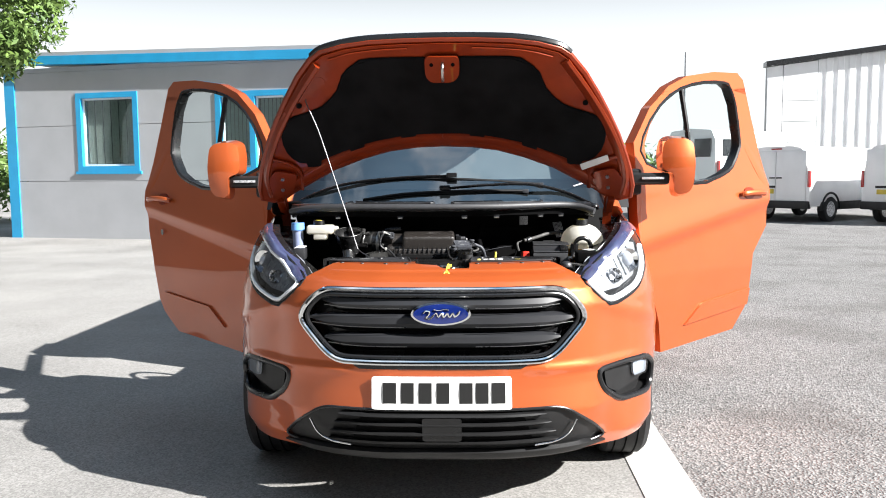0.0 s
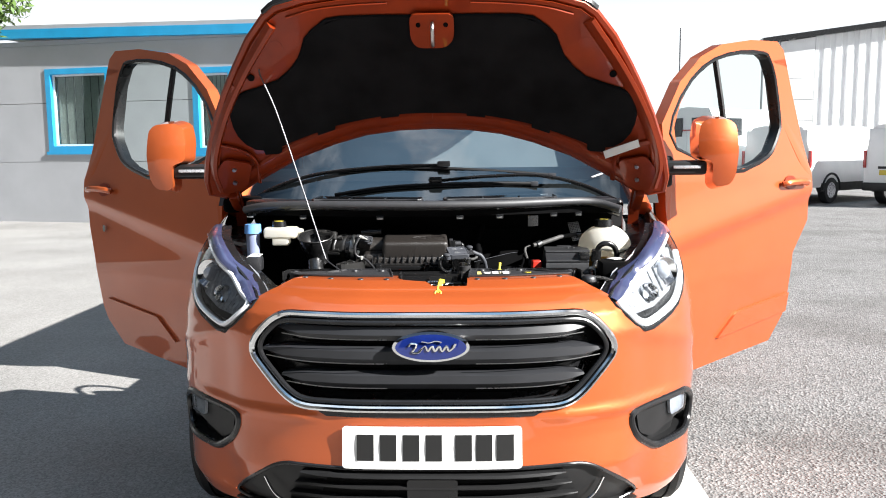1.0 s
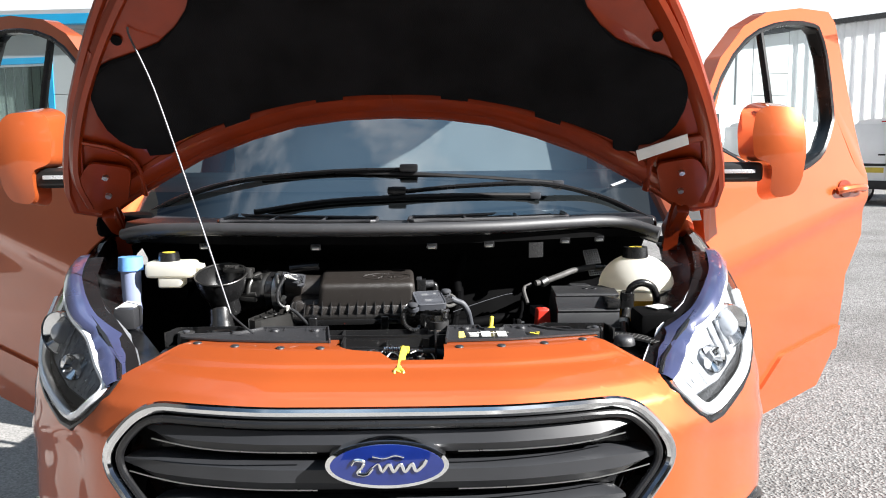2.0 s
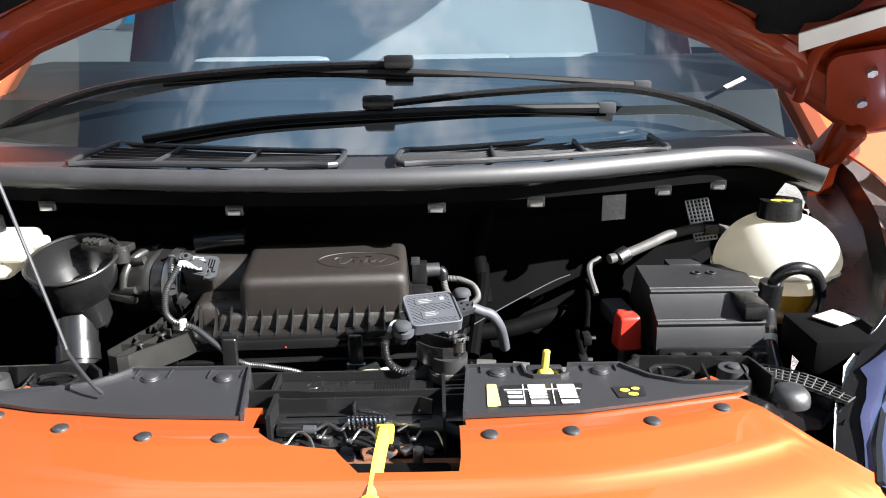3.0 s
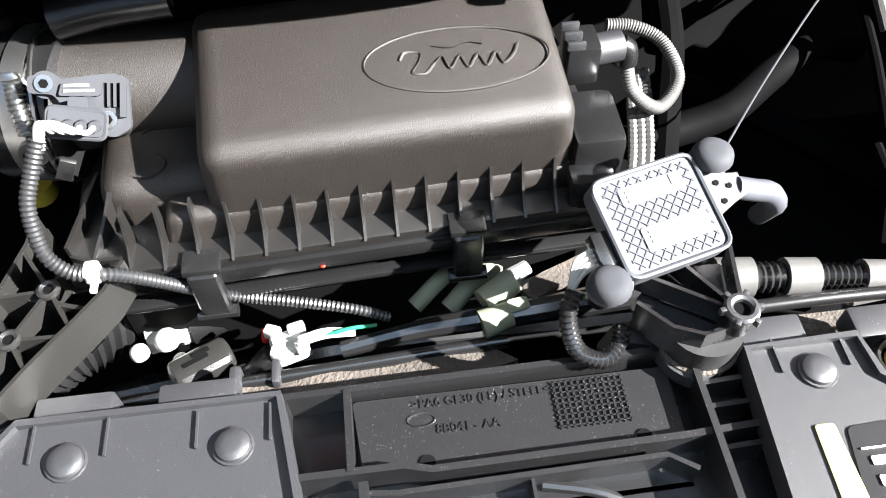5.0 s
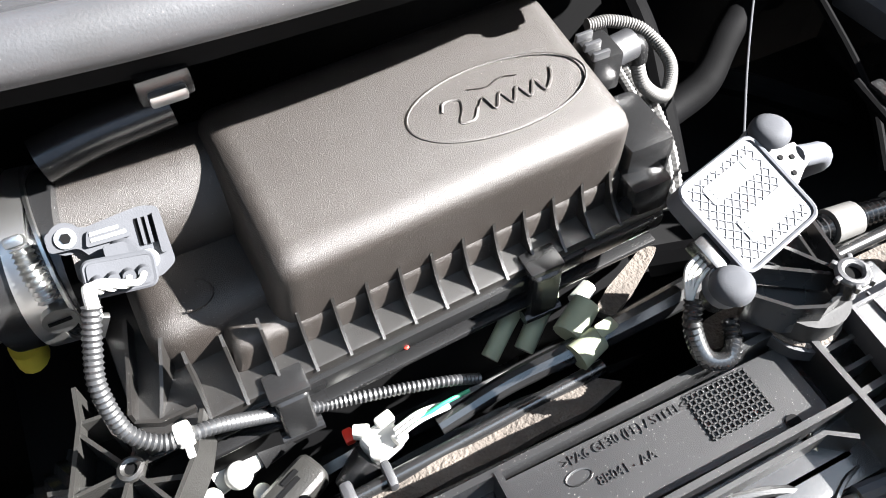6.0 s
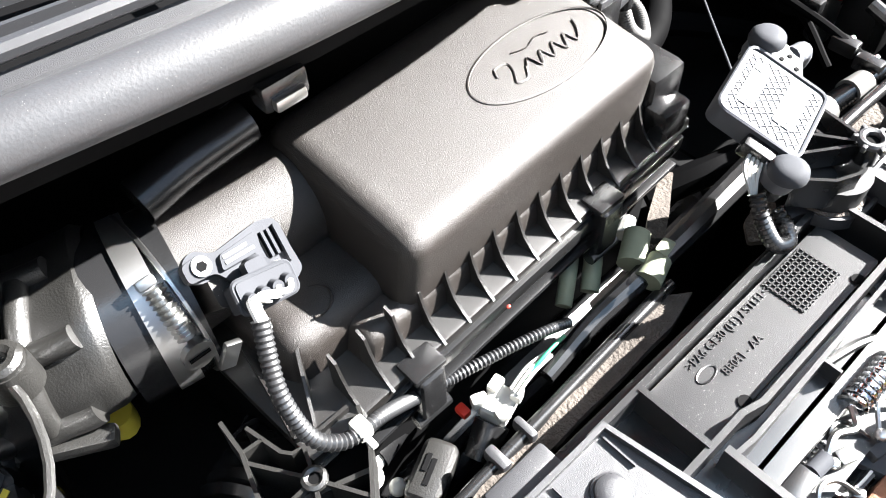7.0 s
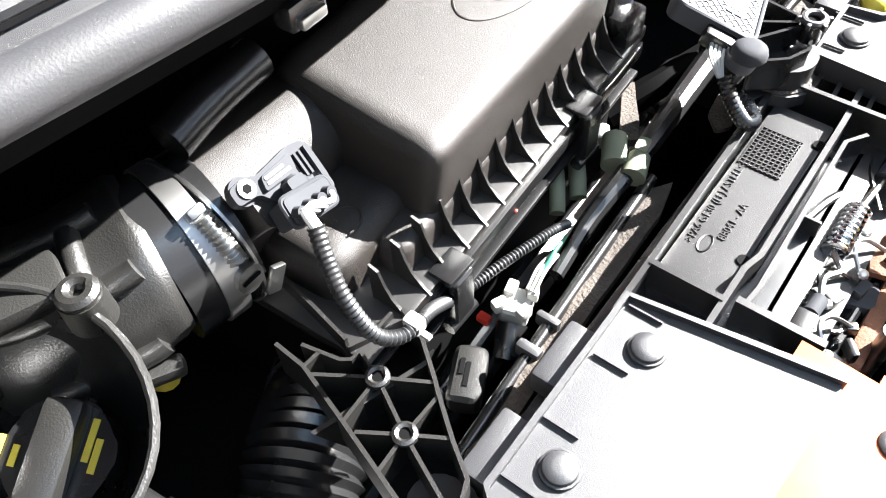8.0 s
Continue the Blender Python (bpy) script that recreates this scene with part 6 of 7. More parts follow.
part("plug_hub", rod(bmesh.new(), maf_at(.003, -.003, .003), maf_at(.003, -.005, .012), .0075, .0065, 20), M_LGREY, maf)
part("sensor_plug", sheet(rounded([(-.017, -.020), (.013, -.021), (.014, -.007), (-.016, -.005)], .003), maf_at, .018, 0, .018), M_LGREY, maf)
part("plug_latch", sheet(rounded([(-.006, -.009), (.005, -.009), (.005, .002), (-.006, .002)], .002), maf_at, .008, 0, .016), M_LGREY, maf)
part("plug_collar", tube(bmesh.new(), [maf_at(u, v, .016) for u, v in rounded([(-.018, -.021), (.014, -.022), (.015, -.006), (-.017, -.004)], .004)], .0014, 6, 1, True), M_LGREY, maf)
for k in range(4):
    part("plug_cell", rod(bmesh.new(), maf_at(-.0125 + .0072 * k, -.014, .016), maf_at(-.0125 + .0072 * k, -.0155, .0225), .0036, .0032, 12), M_LGREY, maf)
for p in (S1, S2):
    sc = part("sensor_screw", rod(bmesh.new(), p, p + mz * .006, .0058, .0052, 18), M_STEEL, maf)
    part("screw_flange", rod(bmesh.new(), p - mz * .004, p + mz * .001, .0082, None, 18), M_LGREY, sc)
    part("screw_socket", rod(bmesh.new(), p + mz * .0055, p + mz * .0066, .0028, None, 6), M_DARK, sc)
for k in range(4):
    part("wire", tube(bmesh.new(), [maf_at(-.0125 + .0072 * k, -.0155, .022), maf_at(-.0125 + .0055 * k, -.019, .026), Vector((-.2565 + .0016 * k, .433, 1.121)), Vector((-.2590 + .0012 * k, .421, 1.112))], .0016, 6, 6), M_WIRE, maf)
LEAD = [(-.257, .425, 1.116), (-.264, .413, 1.102), (-.269, .400, 1.088), (-.267, .386, 1.066), (-.256, .379, 1.055), (-.243, .378, 1.051), (-.225, .382, 1.040), (-.180, .396, .990), (-.140, .390, .984), (-.099, .381, .980), (-.075, .378, .969)]
lead = thing("corrugated_lead", (-.2, .38, 1.0), "thin corrugated black wiring sleeve with a white clip", "cable", BAY)
part("sleeve", tube(bmesh.new(), LEAD, [.0050, .0038], 10, 30, ribs=.0009, pitch=.0030), M_SLEEVE, lead)
part("lead_clip", box(bmesh.new(), (-.2435, .379, 1.052), (.009, .011, .011), .0025), M_WIRE, lead)
part("clip_tail", box(bmesh.new(), (-.2435, .372, 1.047), (.004, .008, .003), .001), M_WIRE, lead)

# lattice bracket
brk = thing("lattice_bracket", (-.275, .37, 1.0), "black ribbed triangular mounting bracket", "bracket", BAY)
bm = bmesh.new()
left_edge = [(-.2923, .4402), (-.2936, .418), (-.296, .410), (-.3055, .3786), (-.3156, .3466), (-.3225, .325)]
right_edge = [(-.233, .397), (-.242, .376), (-.2574, .3555), (-.2642, .3473), (-.2803, .3263), (-.2923, .3083), (-.3038, .3039), (-.316, .310), (-.3225, .325)]
wall_along(bm, left_edge, 1.006, 1.038, .0024)
wall_along(bm, right_edge, 1.006, 1.038, .0024)
O = left_edge + right_edge[-2::-1]
h1, h2 = (-.2748, .3808), (-.2919, .3482)
for a, b in ((h1, (-.2945, .4113)), (h1, (-.305, .379)), (h1, (-.259, .3535)), (h1, (-.2717, .389)), (h1, h2), (h2, (-.3061, .3703)), (h2, (-.279, .3266)), (h2, (-.2637, .3477)), (h2, (-.3152, .3469)), (h2, (-.3104, .3065)), ((-.2936, .418), (-.2819, .4172))):
    wall_along(bm, [a, b], 1.010, 1.037, .0022)
wall_along(bm, [(-.2839, .4286), (-.2785, .4047), (-.2748, .3998), (-.2682, .399), (-.2715, .389)], 1.010, 1.037, .0022)
part("lattice", bm, M_DUCT, brk)
# web coloured near-black, as the shade between the ribs
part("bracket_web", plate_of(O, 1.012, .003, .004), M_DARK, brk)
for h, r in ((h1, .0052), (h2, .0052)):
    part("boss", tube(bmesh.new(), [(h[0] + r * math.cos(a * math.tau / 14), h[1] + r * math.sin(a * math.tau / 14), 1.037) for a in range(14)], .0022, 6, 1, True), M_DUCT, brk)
    # near-black disc drawn as the shaded hole
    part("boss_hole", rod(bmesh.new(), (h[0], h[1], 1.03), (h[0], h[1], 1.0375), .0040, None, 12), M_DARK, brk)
part("bracket_arm", sheet([(-.318, 1.03), (-.250, 1.033), (-.252, 1.0), (-.27, .975), (-.30, .985)], lambda u, v, w: Vector((u, .372 - w + (u + .27) * -.35, v)), .003), M_DUCT, brk)
part("rubber_mount", rod(bmesh.new(), (-.305, .318, .985), (-.305, .318, 1.014), .020, .017, 18), M_RUBBER, brk)
part("mount_ring", tube(bmesh.new(), [(-.305 + .020 * math.cos(a * math.tau / 18), .318 + .020 * math.sin(a * math.tau / 18), 1.0) for a in range(18)], .003, 6, 1, True), M_RUBBER, brk)

# sensor module
RMOD = Matrix.Rotation(radians(15), 4, "Z") @ Matrix.Rotation(radians(20), 4, "X")
MC = Vector((.085, .361, 1.074))


def mod_at(u, v, w):
    return MC + RMOD @ Vector((u, v, w))


mod = thing("sensor_module", MC, "blue-grey square control module with a diamond tread face", "module", BAY)
part("module_body", sheet(rounded([(-.034, -.031), (.034, -.031), (.034, .031), (-.034, .031)], .008), mod_at, .014), M_MODULE, mod)
part("module_rim", tube(bmesh.new(), [mod_at(u, v, .0005) for u, v in rounded([(-.033, -.030), (.033, -.030), (.033, .030), (-.033, .030)], .008)], .0015, 6, 1, True), M_MODULE, mod)
bm = bmesh.new()
for k in range(-9, 10):
    for sg in (1, -1):
        c = k * .0068
        ends = []
        for t in np.linspace(-.06, .06, 61):
            u, v = t, sg * t + c
            if abs(u) < .030 and abs(v) < .027:
                ends.append((u, v))
        if len(ends) > 3:
            a, b = mod_at(*ends[0], .0002), mod_at(*ends[-1], .0002)
            rod(bm, a, b, .00055, None, 4)
part("tread_relief", bm, M_MODULE, mod)
for u0, u1, v0, v1 in ((-.019, .022, .010, .022), (-.016, .026, -.019, -.004)):
    lb = part("module_label", sheet(rounded([(u0, v0), (u1, v0), (u1, v1), (u0, v1)], .002), mod_at, .002, 0, .0009), M_MODULE, mod)
    for k in range(3):
        part("label_bar", sheet([(u0 + .004, v1 - .004 - .003 * k), (u0 + .018 + .004 * (k % 2), v1 - .004 - .003 * k), (u0 + .018 + .004 * (k % 2), v1 - .0028 - .003 * k), (u0 + .004, v1 - .0028 - .003 * k)], mod_at, .0004, 0, .0014), M_PRINT, lb)
part("label_square", sheet([(.014, .015), (.020, .015), (.020, .021), (.014, .021)], mod_at, .0004, 0, .0014), M_PRINT, mod)
for u, v in ((.046, .023), (-.046, -.029)):
    ear = part("module_ear", sheet(oval(u * .93, v * .93, .013, .012, 20), mod_at, .008, 0, -.004), M_MODULE, mod)
    part("module_bolt", dome(bmesh.new(), mod_at(u, v, -.001), .0125, .009), M_LGREY, ear, "grey domed bolt cap")
    part("bolt_shank", rod(bmesh.new(), mod_at(u, v, -.002), mod_at(u, v, -.022), .008, None, 14), M_GLOSS, ear)
part("module_tab", sheet([(.034, -.012), (.050, -.006), (.058, -.004), (.058, .010), (.050, .012), (.034, .014)], mod_at, .008, 0, -.003), M_COVER, mod)
for u, v in ((.042, .008), (.042, -.004), (.049, .004)):
    part("tab_hole", sheet(oval(u, v, .0018, .0018, 8), mod_at, .0006, 0, -.0022), M_DARK, mod)
part("vent_hose", tube(bmesh.new(), [mod_at(.054, .003, -.007), Vector((.150, .3815, 1.062)), Vector((.163, .383, 1.056)), Vector((.1735, .387, 1.040)), Vector((.179, .398, 1.020)), Vector((.183, .410, .998))], .0070, 12, 8), M_MODULE, mod, "pale grey vent hose")
part("module_plug", box(bmesh.new(), mod_at(-.038, -.008, -.008), (.012, .022, .012), .002, RMOD), M_GLOSS, mod)
for k in range(4):
    part("module_wire", tube(bmesh.new(), [mod_at(-.043, -.014 + .003 * k, -.008), mod_at(-.054, -.016 + .003 * k, -.010), mod_at(-.062, -.022 + .001 * k, -.016)], .0014, 6, 6), M_WIRE, mod)
part("module_lead", tube(bmesh.new(), [mod_at(-.060, -.022, -.015), mod_at(-.068, -.034, -.022), mod_at(-.066, -.052, -.035), mod_at(-.052, -.062, -.042), mod_at(-.038, -.058, -.045), mod_at(-.030, -.046, -.045)], .0058, 10, 12, ribs=.0013, pitch=.0034), M_HOSE, mod)
part("module_post", rod(bmesh.new(), (.118, .304, 1.040), (.118, .304, 1.055), .0085, .0075, 18), M_GLOSS, mod)
bm = tube(bmesh.new(), [(.118 + .0075 * math.cos(a * math.tau / 18), .304 + .0075 * math.sin(a * math.tau / 18), 1.0565) for a in range(18)], .0028, 8, 1, True)
ringp = part("post_ring", bm, M_COVER, mod)
for a in range(6):
    part("ring_lug", box(bmesh.new(), (.118 + .0105 * math.cos(a * math.tau / 6), .304 + .0105 * math.sin(a * math.tau / 6), 1.0560), (.004, .003, .005), .0008, Matrix.Rotation(a * math.tau / 6, 4, "Z")), M_COVER, ringp)
part("post_hole", rod(bmesh.new(), (.118, .304, 1.054), (.118, .304, 1.0556), .0048, None, 14), M_DARK, mod)
bm = bmesh.new()
for a, b in (((.112, .310), (.070, .338)), ((.115, .313), (.094, .346)), ((.122, .313), (.128, .350))):
    wall_along(bm, [a, b], 1.036, 1.052, .0024)
wall_along(bm, [(.112, .300), (.098, .297), (.082, .304), (.066, .322)], 1.020, 1.046, .0024)
part("fan_ribs", bm, M_GLOSS, mod)
part("fan_web", plate_of([(.120, .298), (.098, .297), (.080, .305), (.064, .326), (.090, .350), (.128, .350), (.126, .312)], 1.034, .003, .004), M_GLOSS, mod)
part("mount_cup", rod(bmesh.new(), (.106, .312, .990), (.106, .312, 1.032), .021, .023, 24), M_RUBBER, mod)
part("cup_rim", tube(bmesh.new(), [(.106 + .0235 * math.cos(a * math.tau / 24), .312 + .0225 * math.sin(a * math.tau / 24), 1.012) for a in range(24)], .0022, 6, 1, True), M_FOAM, mod)

# wiring along the front
har = thing("front_harness", (0, .37, .95), "black wiring harness with pale tape and white plugs", "harness", BAY)
part("harness_trunk", tube(bmesh.new(), [(-.11, .366, .955), (-.06, .370, .962), (-.02, .368, .970), (.03, .368, .975), (.08, .370, .978), (.14, .372, .980)], [.006, .011], 10, 8), M_HOSE, har)
part("ribbed_hose", tube(bmesh.new(), [(.135, .372, .982), (.19, .368, .982), (.24, .365, .978), (.30, .360, .972)], [.013, .007], 12, 10, ribs=.0018, pitch=.0048), M_HOSE, har)
for a, b, r in (((.143, .3722, .983), (.168, .3698, .983), .0142), ((.19, .368, .982), (.212, .3665, .981), .0132), ((.245, .3648, .978), (.268, .363, .976), .0112)):
    part("hose_tape", rod(bmesh.new(), a, b, r, r * .97, 16), M_TAPE, har)
for a, b, r0, r1 in (((-.012, .378, .974), (.010, .391, .979), .0105, .0095), ((-.016, .361, .975), (.004, .366, .977), .0100, .0085)):
    part("tape_wrap", rod(bmesh.new(), a, b, r0, r1, 14), M_LEAF, har, "pale green cloth tape")
part("tape_flag", sheet(rounded([(.002, .361), (.017, .364), (.015, .373), (.002, .371)], .002), flat_z(.986), .0012), M_LEAF, har)
part("foam_wedge", sheet(rounded([(.014, .386), (.030, .397), (.074, .419), (.083, .413), (.046, .389), (.022, .376)], .003), lambda u, v, w: Vector((u, v, .972 + w + .003 * math.sin(70 * u))), .007, .012), M_FOAM, har, "dusty brown foam scrap")
part("foam_scrap", sheet(rounded([(.052, .330), (.066, .343), (.090, .346), (.097, .338), (.082, .326), (.062, .322)], .003), flat_z(.986), .004), M_FOAM, har)
for pts, r in (([(-.058, .397, .950), (-.036, .412, .960), (-.012, .430, .956)], .0062), ([(-.034, .393, .948), (-.014, .408, .958), (.004, .424, .950)], .0070)):
    part("pale_hose", tube(bmesh.new(), pts, r, 12, 8), M_LEAF, har)
part("cream_clip", rod(bmesh.new(), (.010, .401, .966), (.024, .408, .968), .0070, .0055, 10), M_WIRE, har)
part("green_wire", tube(bmesh.new(), [(-.13, .370, .964), (-.105, .372, .970), (-.085, .374, .968)], .0014, 8, 6), M_GREEN, har)
for k in range(3):
    part("white_wire", tube(bmesh.new(), [(-.138, .366 + .003 * k, .966), (-.12, .369 + .003 * k, .968), (-.10, .371 + .002 * k, .964)], .0012, 6, 6), M_WIRE, har)
pl = part("white_plug", box(bmesh.new(), (-.146, .374, .952), (.024, .020, .016), .005, Matrix.Rotation(.3, 4, "Z"), 3), M_WIRE, har, "white connector plug")
for dx, dy, dz, w in ((-.010, .008, .006, .011), (.006, .009, .005, .012), (.010, -.006, .007, .009), (-.006, -.009, .006, .010)):
    part("plug_lug", box(bmesh.new(), (-.146 + dx, .374 + dy, .954 + dz), (w, .008, .009), .002, Matrix.Rotation(dx * 40, 4, "Z")), M_WIRE, pl)
part("plug_body", rod(bmesh.new(), (-.156, .370, .946), (-.176, .362, .934), .012, .010, 14), M_GLOSS, pl)
part("red_tab", box(bmesh.new(), (-.163, .390, .944), (.007, .010, .007), .002), M_RED, pl)
gp = part("grey_plug", box(bmesh.new(), (-.207, .372, .942), (.044, .024, .022), .008, Matrix.Rotation(.45, 4, "Z"), 3), M_DUCT, har, "grey round connector")
part("plug_mark", box(bmesh.new(), (-.209, .371, .9535), (.018, .003, .0008), 0, Matrix.Rotation(.45, 4, "Z")), M_DARK, gp)
part("plug_mark", box(bmesh.new(), (-.206, .377, .9535), (.012, .003, .0008), 0, Matrix.Rotation(.45, 4, "Z")), M_DARK, gp)
for c, r in (((-.235, .40, .935), .009), ((-.255, .395, .93), .007), ((-.225, .385, .93), .006)):
    part("plug_bead", dome(bmesh.new(), c, r, r), M_WIRE, har)
wp = part("white_plug", rod(bmesh.new(), (-.252, .412, .926), (-.222, .418, .926), .014, .0135, 20), M_WIRE, har)
part("plug_ring", rod(bmesh.new(), (-.240, .4144, .926), (-.236, .4152, .926), .0150, None, 20), M_STEEL, wp)
part("plug_body", rod(bmesh.new(), (-.222, .418, .926), (-.196, .424, .926), .0155, .014, 18), M_GLOSS, wp)
rail = thing("fuel_pipe", (-.15, .35, .95), "dark steel pipe with a clip along the front carrier", "pipe", BAY)
part("pipe", tube(bmesh.new(), [(-.36, .332, .964), (-.20, .342, .964), (.0, .352, .966)], .0048, 12, 6), M_GLOSS, rail)
part("pipe", tube(bmesh.new(), [(.14, .345, .985), (.22, .346, .985), (.31, .344, .985)], .0048, 12, 6), M_GLOSS, rail)
part("pipe_clip", box(bmesh.new(), (-.178, .344, .966), (.008, .018, .013), .003), M_COVER, rail)
part("pipe_clip", box(bmesh.new(), (-.152, .346, .966), (.006, .018, .013), .003), M_COVER, rail)
part("foam_strip", sheet([(-.30, .310), (-.03, .317), (.002, .324), (-.01, .334), (-.15, .328), (-.30, .322)], lambda u, v, w: Vector((u + .003, v + .013, .966 + w + .002 * math.sin(90 * u))), .01, .02), M_FOAM, rail, "dusty brown foam strip")
part("foam_strip", sheet([(.15, .326), (.26, .33), (.265, .345), (.15, .345)], lambda u, v, w: Vector((u, v, .969 + w)), .01, .02), M_FOAM, rail)

# oil dipstick
dip = thing("oil_dipstick", (.222, .285, 1.0), "yellow oil dipstick handle at the slam panel", "dipstick", BAY)
part("dipstick_base", dome(bmesh.new(), (.222, .283, 1.010), .011, .014), M_YELLOW, dip)
part("dipstick_grip", rod(bmesh.new(), (.221, .284, 1.018), (.224, .291, 1.042), .0050, .0045, 14), M_YELLOW, dip)
part("dipstick_tip", dome(bmesh.new(), (.224, .291, 1.041), .0048, .004), M_YELLOW, dip)
part("dipstick_ring", tube(bmesh.new(), [(.222 + .019 * math.cos(a * math.tau / 18), .282 + .014 * math.sin(a * math.tau / 18), 1.016) for a in range(18)], .0025, 6, 1, True), M_GLOSS, dip)
dip2 = thing("engine_dipstick", (-.335, .49, .95), "yellow dipstick knob below the intake duct", "dipstick", BAY)
part("knob", sheet(oval(-.330, .530, .011, .014, 14), lambda u, v, w: Vector((u, v + w * .3, .976 + w)), .012), M_YELLOW, dip2)

# oil filler and its round cover
fil = thing("oil_filler", (-.41, .5, .95), "black oil filler cap with yellow symbols in a round housing", "filler cap", BAY)
CF = Vector((-.404, .461, 1.062))
RF = Matrix.Rotation(radians(12), 4, "X") @ Matrix.Rotation(radians(-10), 4, "Y")


def cap_at(u, v, w):
    return CF + RF @ Vector((u, v, w))


part("filler_neck", rod(bmesh.new(), cap_at(0, 0, -.04), cap_at(0, 0, .0), .026, .026, 28), M_GLOSS, fil)
cap = part("filler_cap", sheet([(.026 * math.cos(a * math.tau / 36) * (1.05 if a % 6 < 3 else 1), .026 * math.sin(a * math.tau / 36) * (1.05 if a % 6 < 3 else 1)) for a in range(36)], cap_at, .014, 0, .016), M_GLOSS, fil)
part("cap_grip", box(bmesh.new(), cap_at(0, 0, .020), (.050, .020, .016), .005, RF @ Matrix.Rotation(.5, 4, "Z")), M_DUCT, cap)
for u0, v0, ln, a in ((-.022, .017, .016, .5), (.006, -.014, .02, .5), (.004, -.020, .016, .5), (-.016, .011, .01, .5)):
    part("cap_mark", sheet([(u0, v0), (u0 + ln * math.cos(a), v0 + ln * math.sin(a)), (u0 + ln * math.cos(a) - .0015, v0 + ln * math.sin(a) + .003), (u0 - .0015, v0 + .003)], cap_at, .0006, 0, .0172), M_YELLOW, cap)
fun = thing("intake_resonator", (-.43, .53, 1.0), "glossy black intake resonator pipe", "duct", BAY)
DISH = Vector((-.416, .462, 1.118))
DTILT = Matrix.Rotation(radians(14), 4, "X")


def dish_at(r, deg, h):
    return DISH + DTILT @ Vector((r * math.cos(radians(deg)), r * 1.15 * math.sin(radians(deg)), h))


bm = bmesh.new()
prof = [(.060, 0), (.058, -.015), (.051, -.042), (.038, -.062), (.030, -.085), (.028, -.11)]
rows = [[bm.verts.new(dish_at(r, a * 9, h)) for a in range(40)] for r, h in prof]
for p, q in zip(rows, rows[1:]):
    for k in range(40):
        bm.faces.new((p[k], p[(k + 1) % 40], q[(k + 1) % 40], q[k]))
bm.faces.new(rows[-1])
bmesh.ops.recalc_face_normals(bm, faces=bm.faces)
part("filler_dish", bm, M_GLOSS, fil, "deep glossy black dish round the cap")
part("dish_rim", tube(bmesh.new(), [dish_at(.0605, a * 9, .001) for a in range(40)], .0024, 8, 1, True), M_DUCT, fil)
ear = part("dish_ear", box(bmesh.new(), (-.385, .512, 1.122), (.075, .030, .012), .004, Matrix.Rotation(-.35, 4, "Z")), M_DUCT, fil)
part("ear_boss", tube(bmesh.new(), [(-.354 + .0066 * math.cos(a * math.tau / 18), .479 + .0066 * math.sin(a * math.tau / 18), 1.128) for a in range(18)], .0042, 8, 1, True), M_DUCT, ear)
part("ear_base", rod(bmesh.new(), (-.354, .479, 1.108), (-.354, .479, 1.127), .0118, .0112, 20), M_DUCT, ear)
for k in range(4):
    part("ear_rib", box(bmesh.new(), (-.388 - .009 * k, .508 + .004 * k, 1.130), (.0022, .024, .008), .0006, Matrix.Rotation(-.35, 4, "Z")), M_DUCT, ear)
part("resonator_pipe", tube(bmesh.new(), [(-.418, .455, 1.03), (-.412, .435, 1.00), (-.402, .405, .96), (-.39, .38, .93)], .027, 18, 8), M_HOSE, fun)
part("pipe_band", rod(bmesh.new(), (-.4115, .433, 1.0), (-.4075, .420, .980), .0295, .0295, 22), M_GLOSS, fun)
part("pipe_end", rod(bmesh.new(), (-.39, .385, .935), (-.378, .365, .92), .018, .018, 16), M_STEEL, fun)
big = thing("convoluted_hose", (-.34, .42, .9), "wide convoluted black air hose", "hose", BAY)
part("hose", tube(bmesh.new(), [(-.255, .458, .905), (-.285, .440, .925), (-.32, .420, .930), (-.365, .395, .91), (-.40, .36, .86)], .041, 26, 14, ribs=.0036, pitch=.0076), M_HOSE, big)
part("hose_cuff", rod(bmesh.new(), (-.248, .462, .900), (-.268, .450, .913), .0445, .0445, 24), M_GLOSS, big)
part("cuff_clamp", rod(bmesh.new(), (-.254, .4585, .904), (-.260, .455, .908), .046, .0425, 24), M_STEEL, big)

# brake fluid and washer tanks
brake = thing("brake_fluid_reservoir", (-.55, .5, 1.05), "white brake fluid reservoir with a black cap", "reservoir", BAY)
part("tank", box(bmesh.new(), (-.545, .505, 1.128), (.118, .070, .040), .014, None, 3), M_TANK, brake)
part("tank_sump", box(bmesh.new(), (-.545, .50, 1.098), (.06, .05, .03), .01, None, 3), M_TANK, brake)
part("tank_arm", rod(bmesh.new(), (-.488, .505, 1.132), (-.468, .503, 1.131), .012, .010, 14), M_TANK, brake)
cp = part("cap", rod(bmesh.new(), (-.553, .505, 1.148), (-.553, .505, 1.168), .026, .024, 24), M_GLOSS, brake)
part("cap_mark", sheet(oval(-.553, .505, .016, .014, 12), flat_z(1.1688), .0006), M_YELLOW, cp)
part("master_cylinder", rod(bmesh.new(), (-.53, .50, 1.07), (-.53, .68, 1.08), .022, None, 16), M_DULL, brake)
wash = thing("washer_bottle", (-.635, .49, 1.0), "white washer filler neck with a pale blue cap", "bottle", BAY)
part("neck", rod(bmesh.new(), (-.646, .50, .93), (-.648, .505, 1.13), .020, .024, 24), M_NECK, wash)
part("cap", rod(bmesh.new(), (-.648, .506, 1.125), (-.648, .507, 1.158), .030, .028, 28), M_BLUECAP, wash)
paper = thing("paper_tag", (-.62, .38, 1.03), "small white paper tag on the inner wing", "tag")
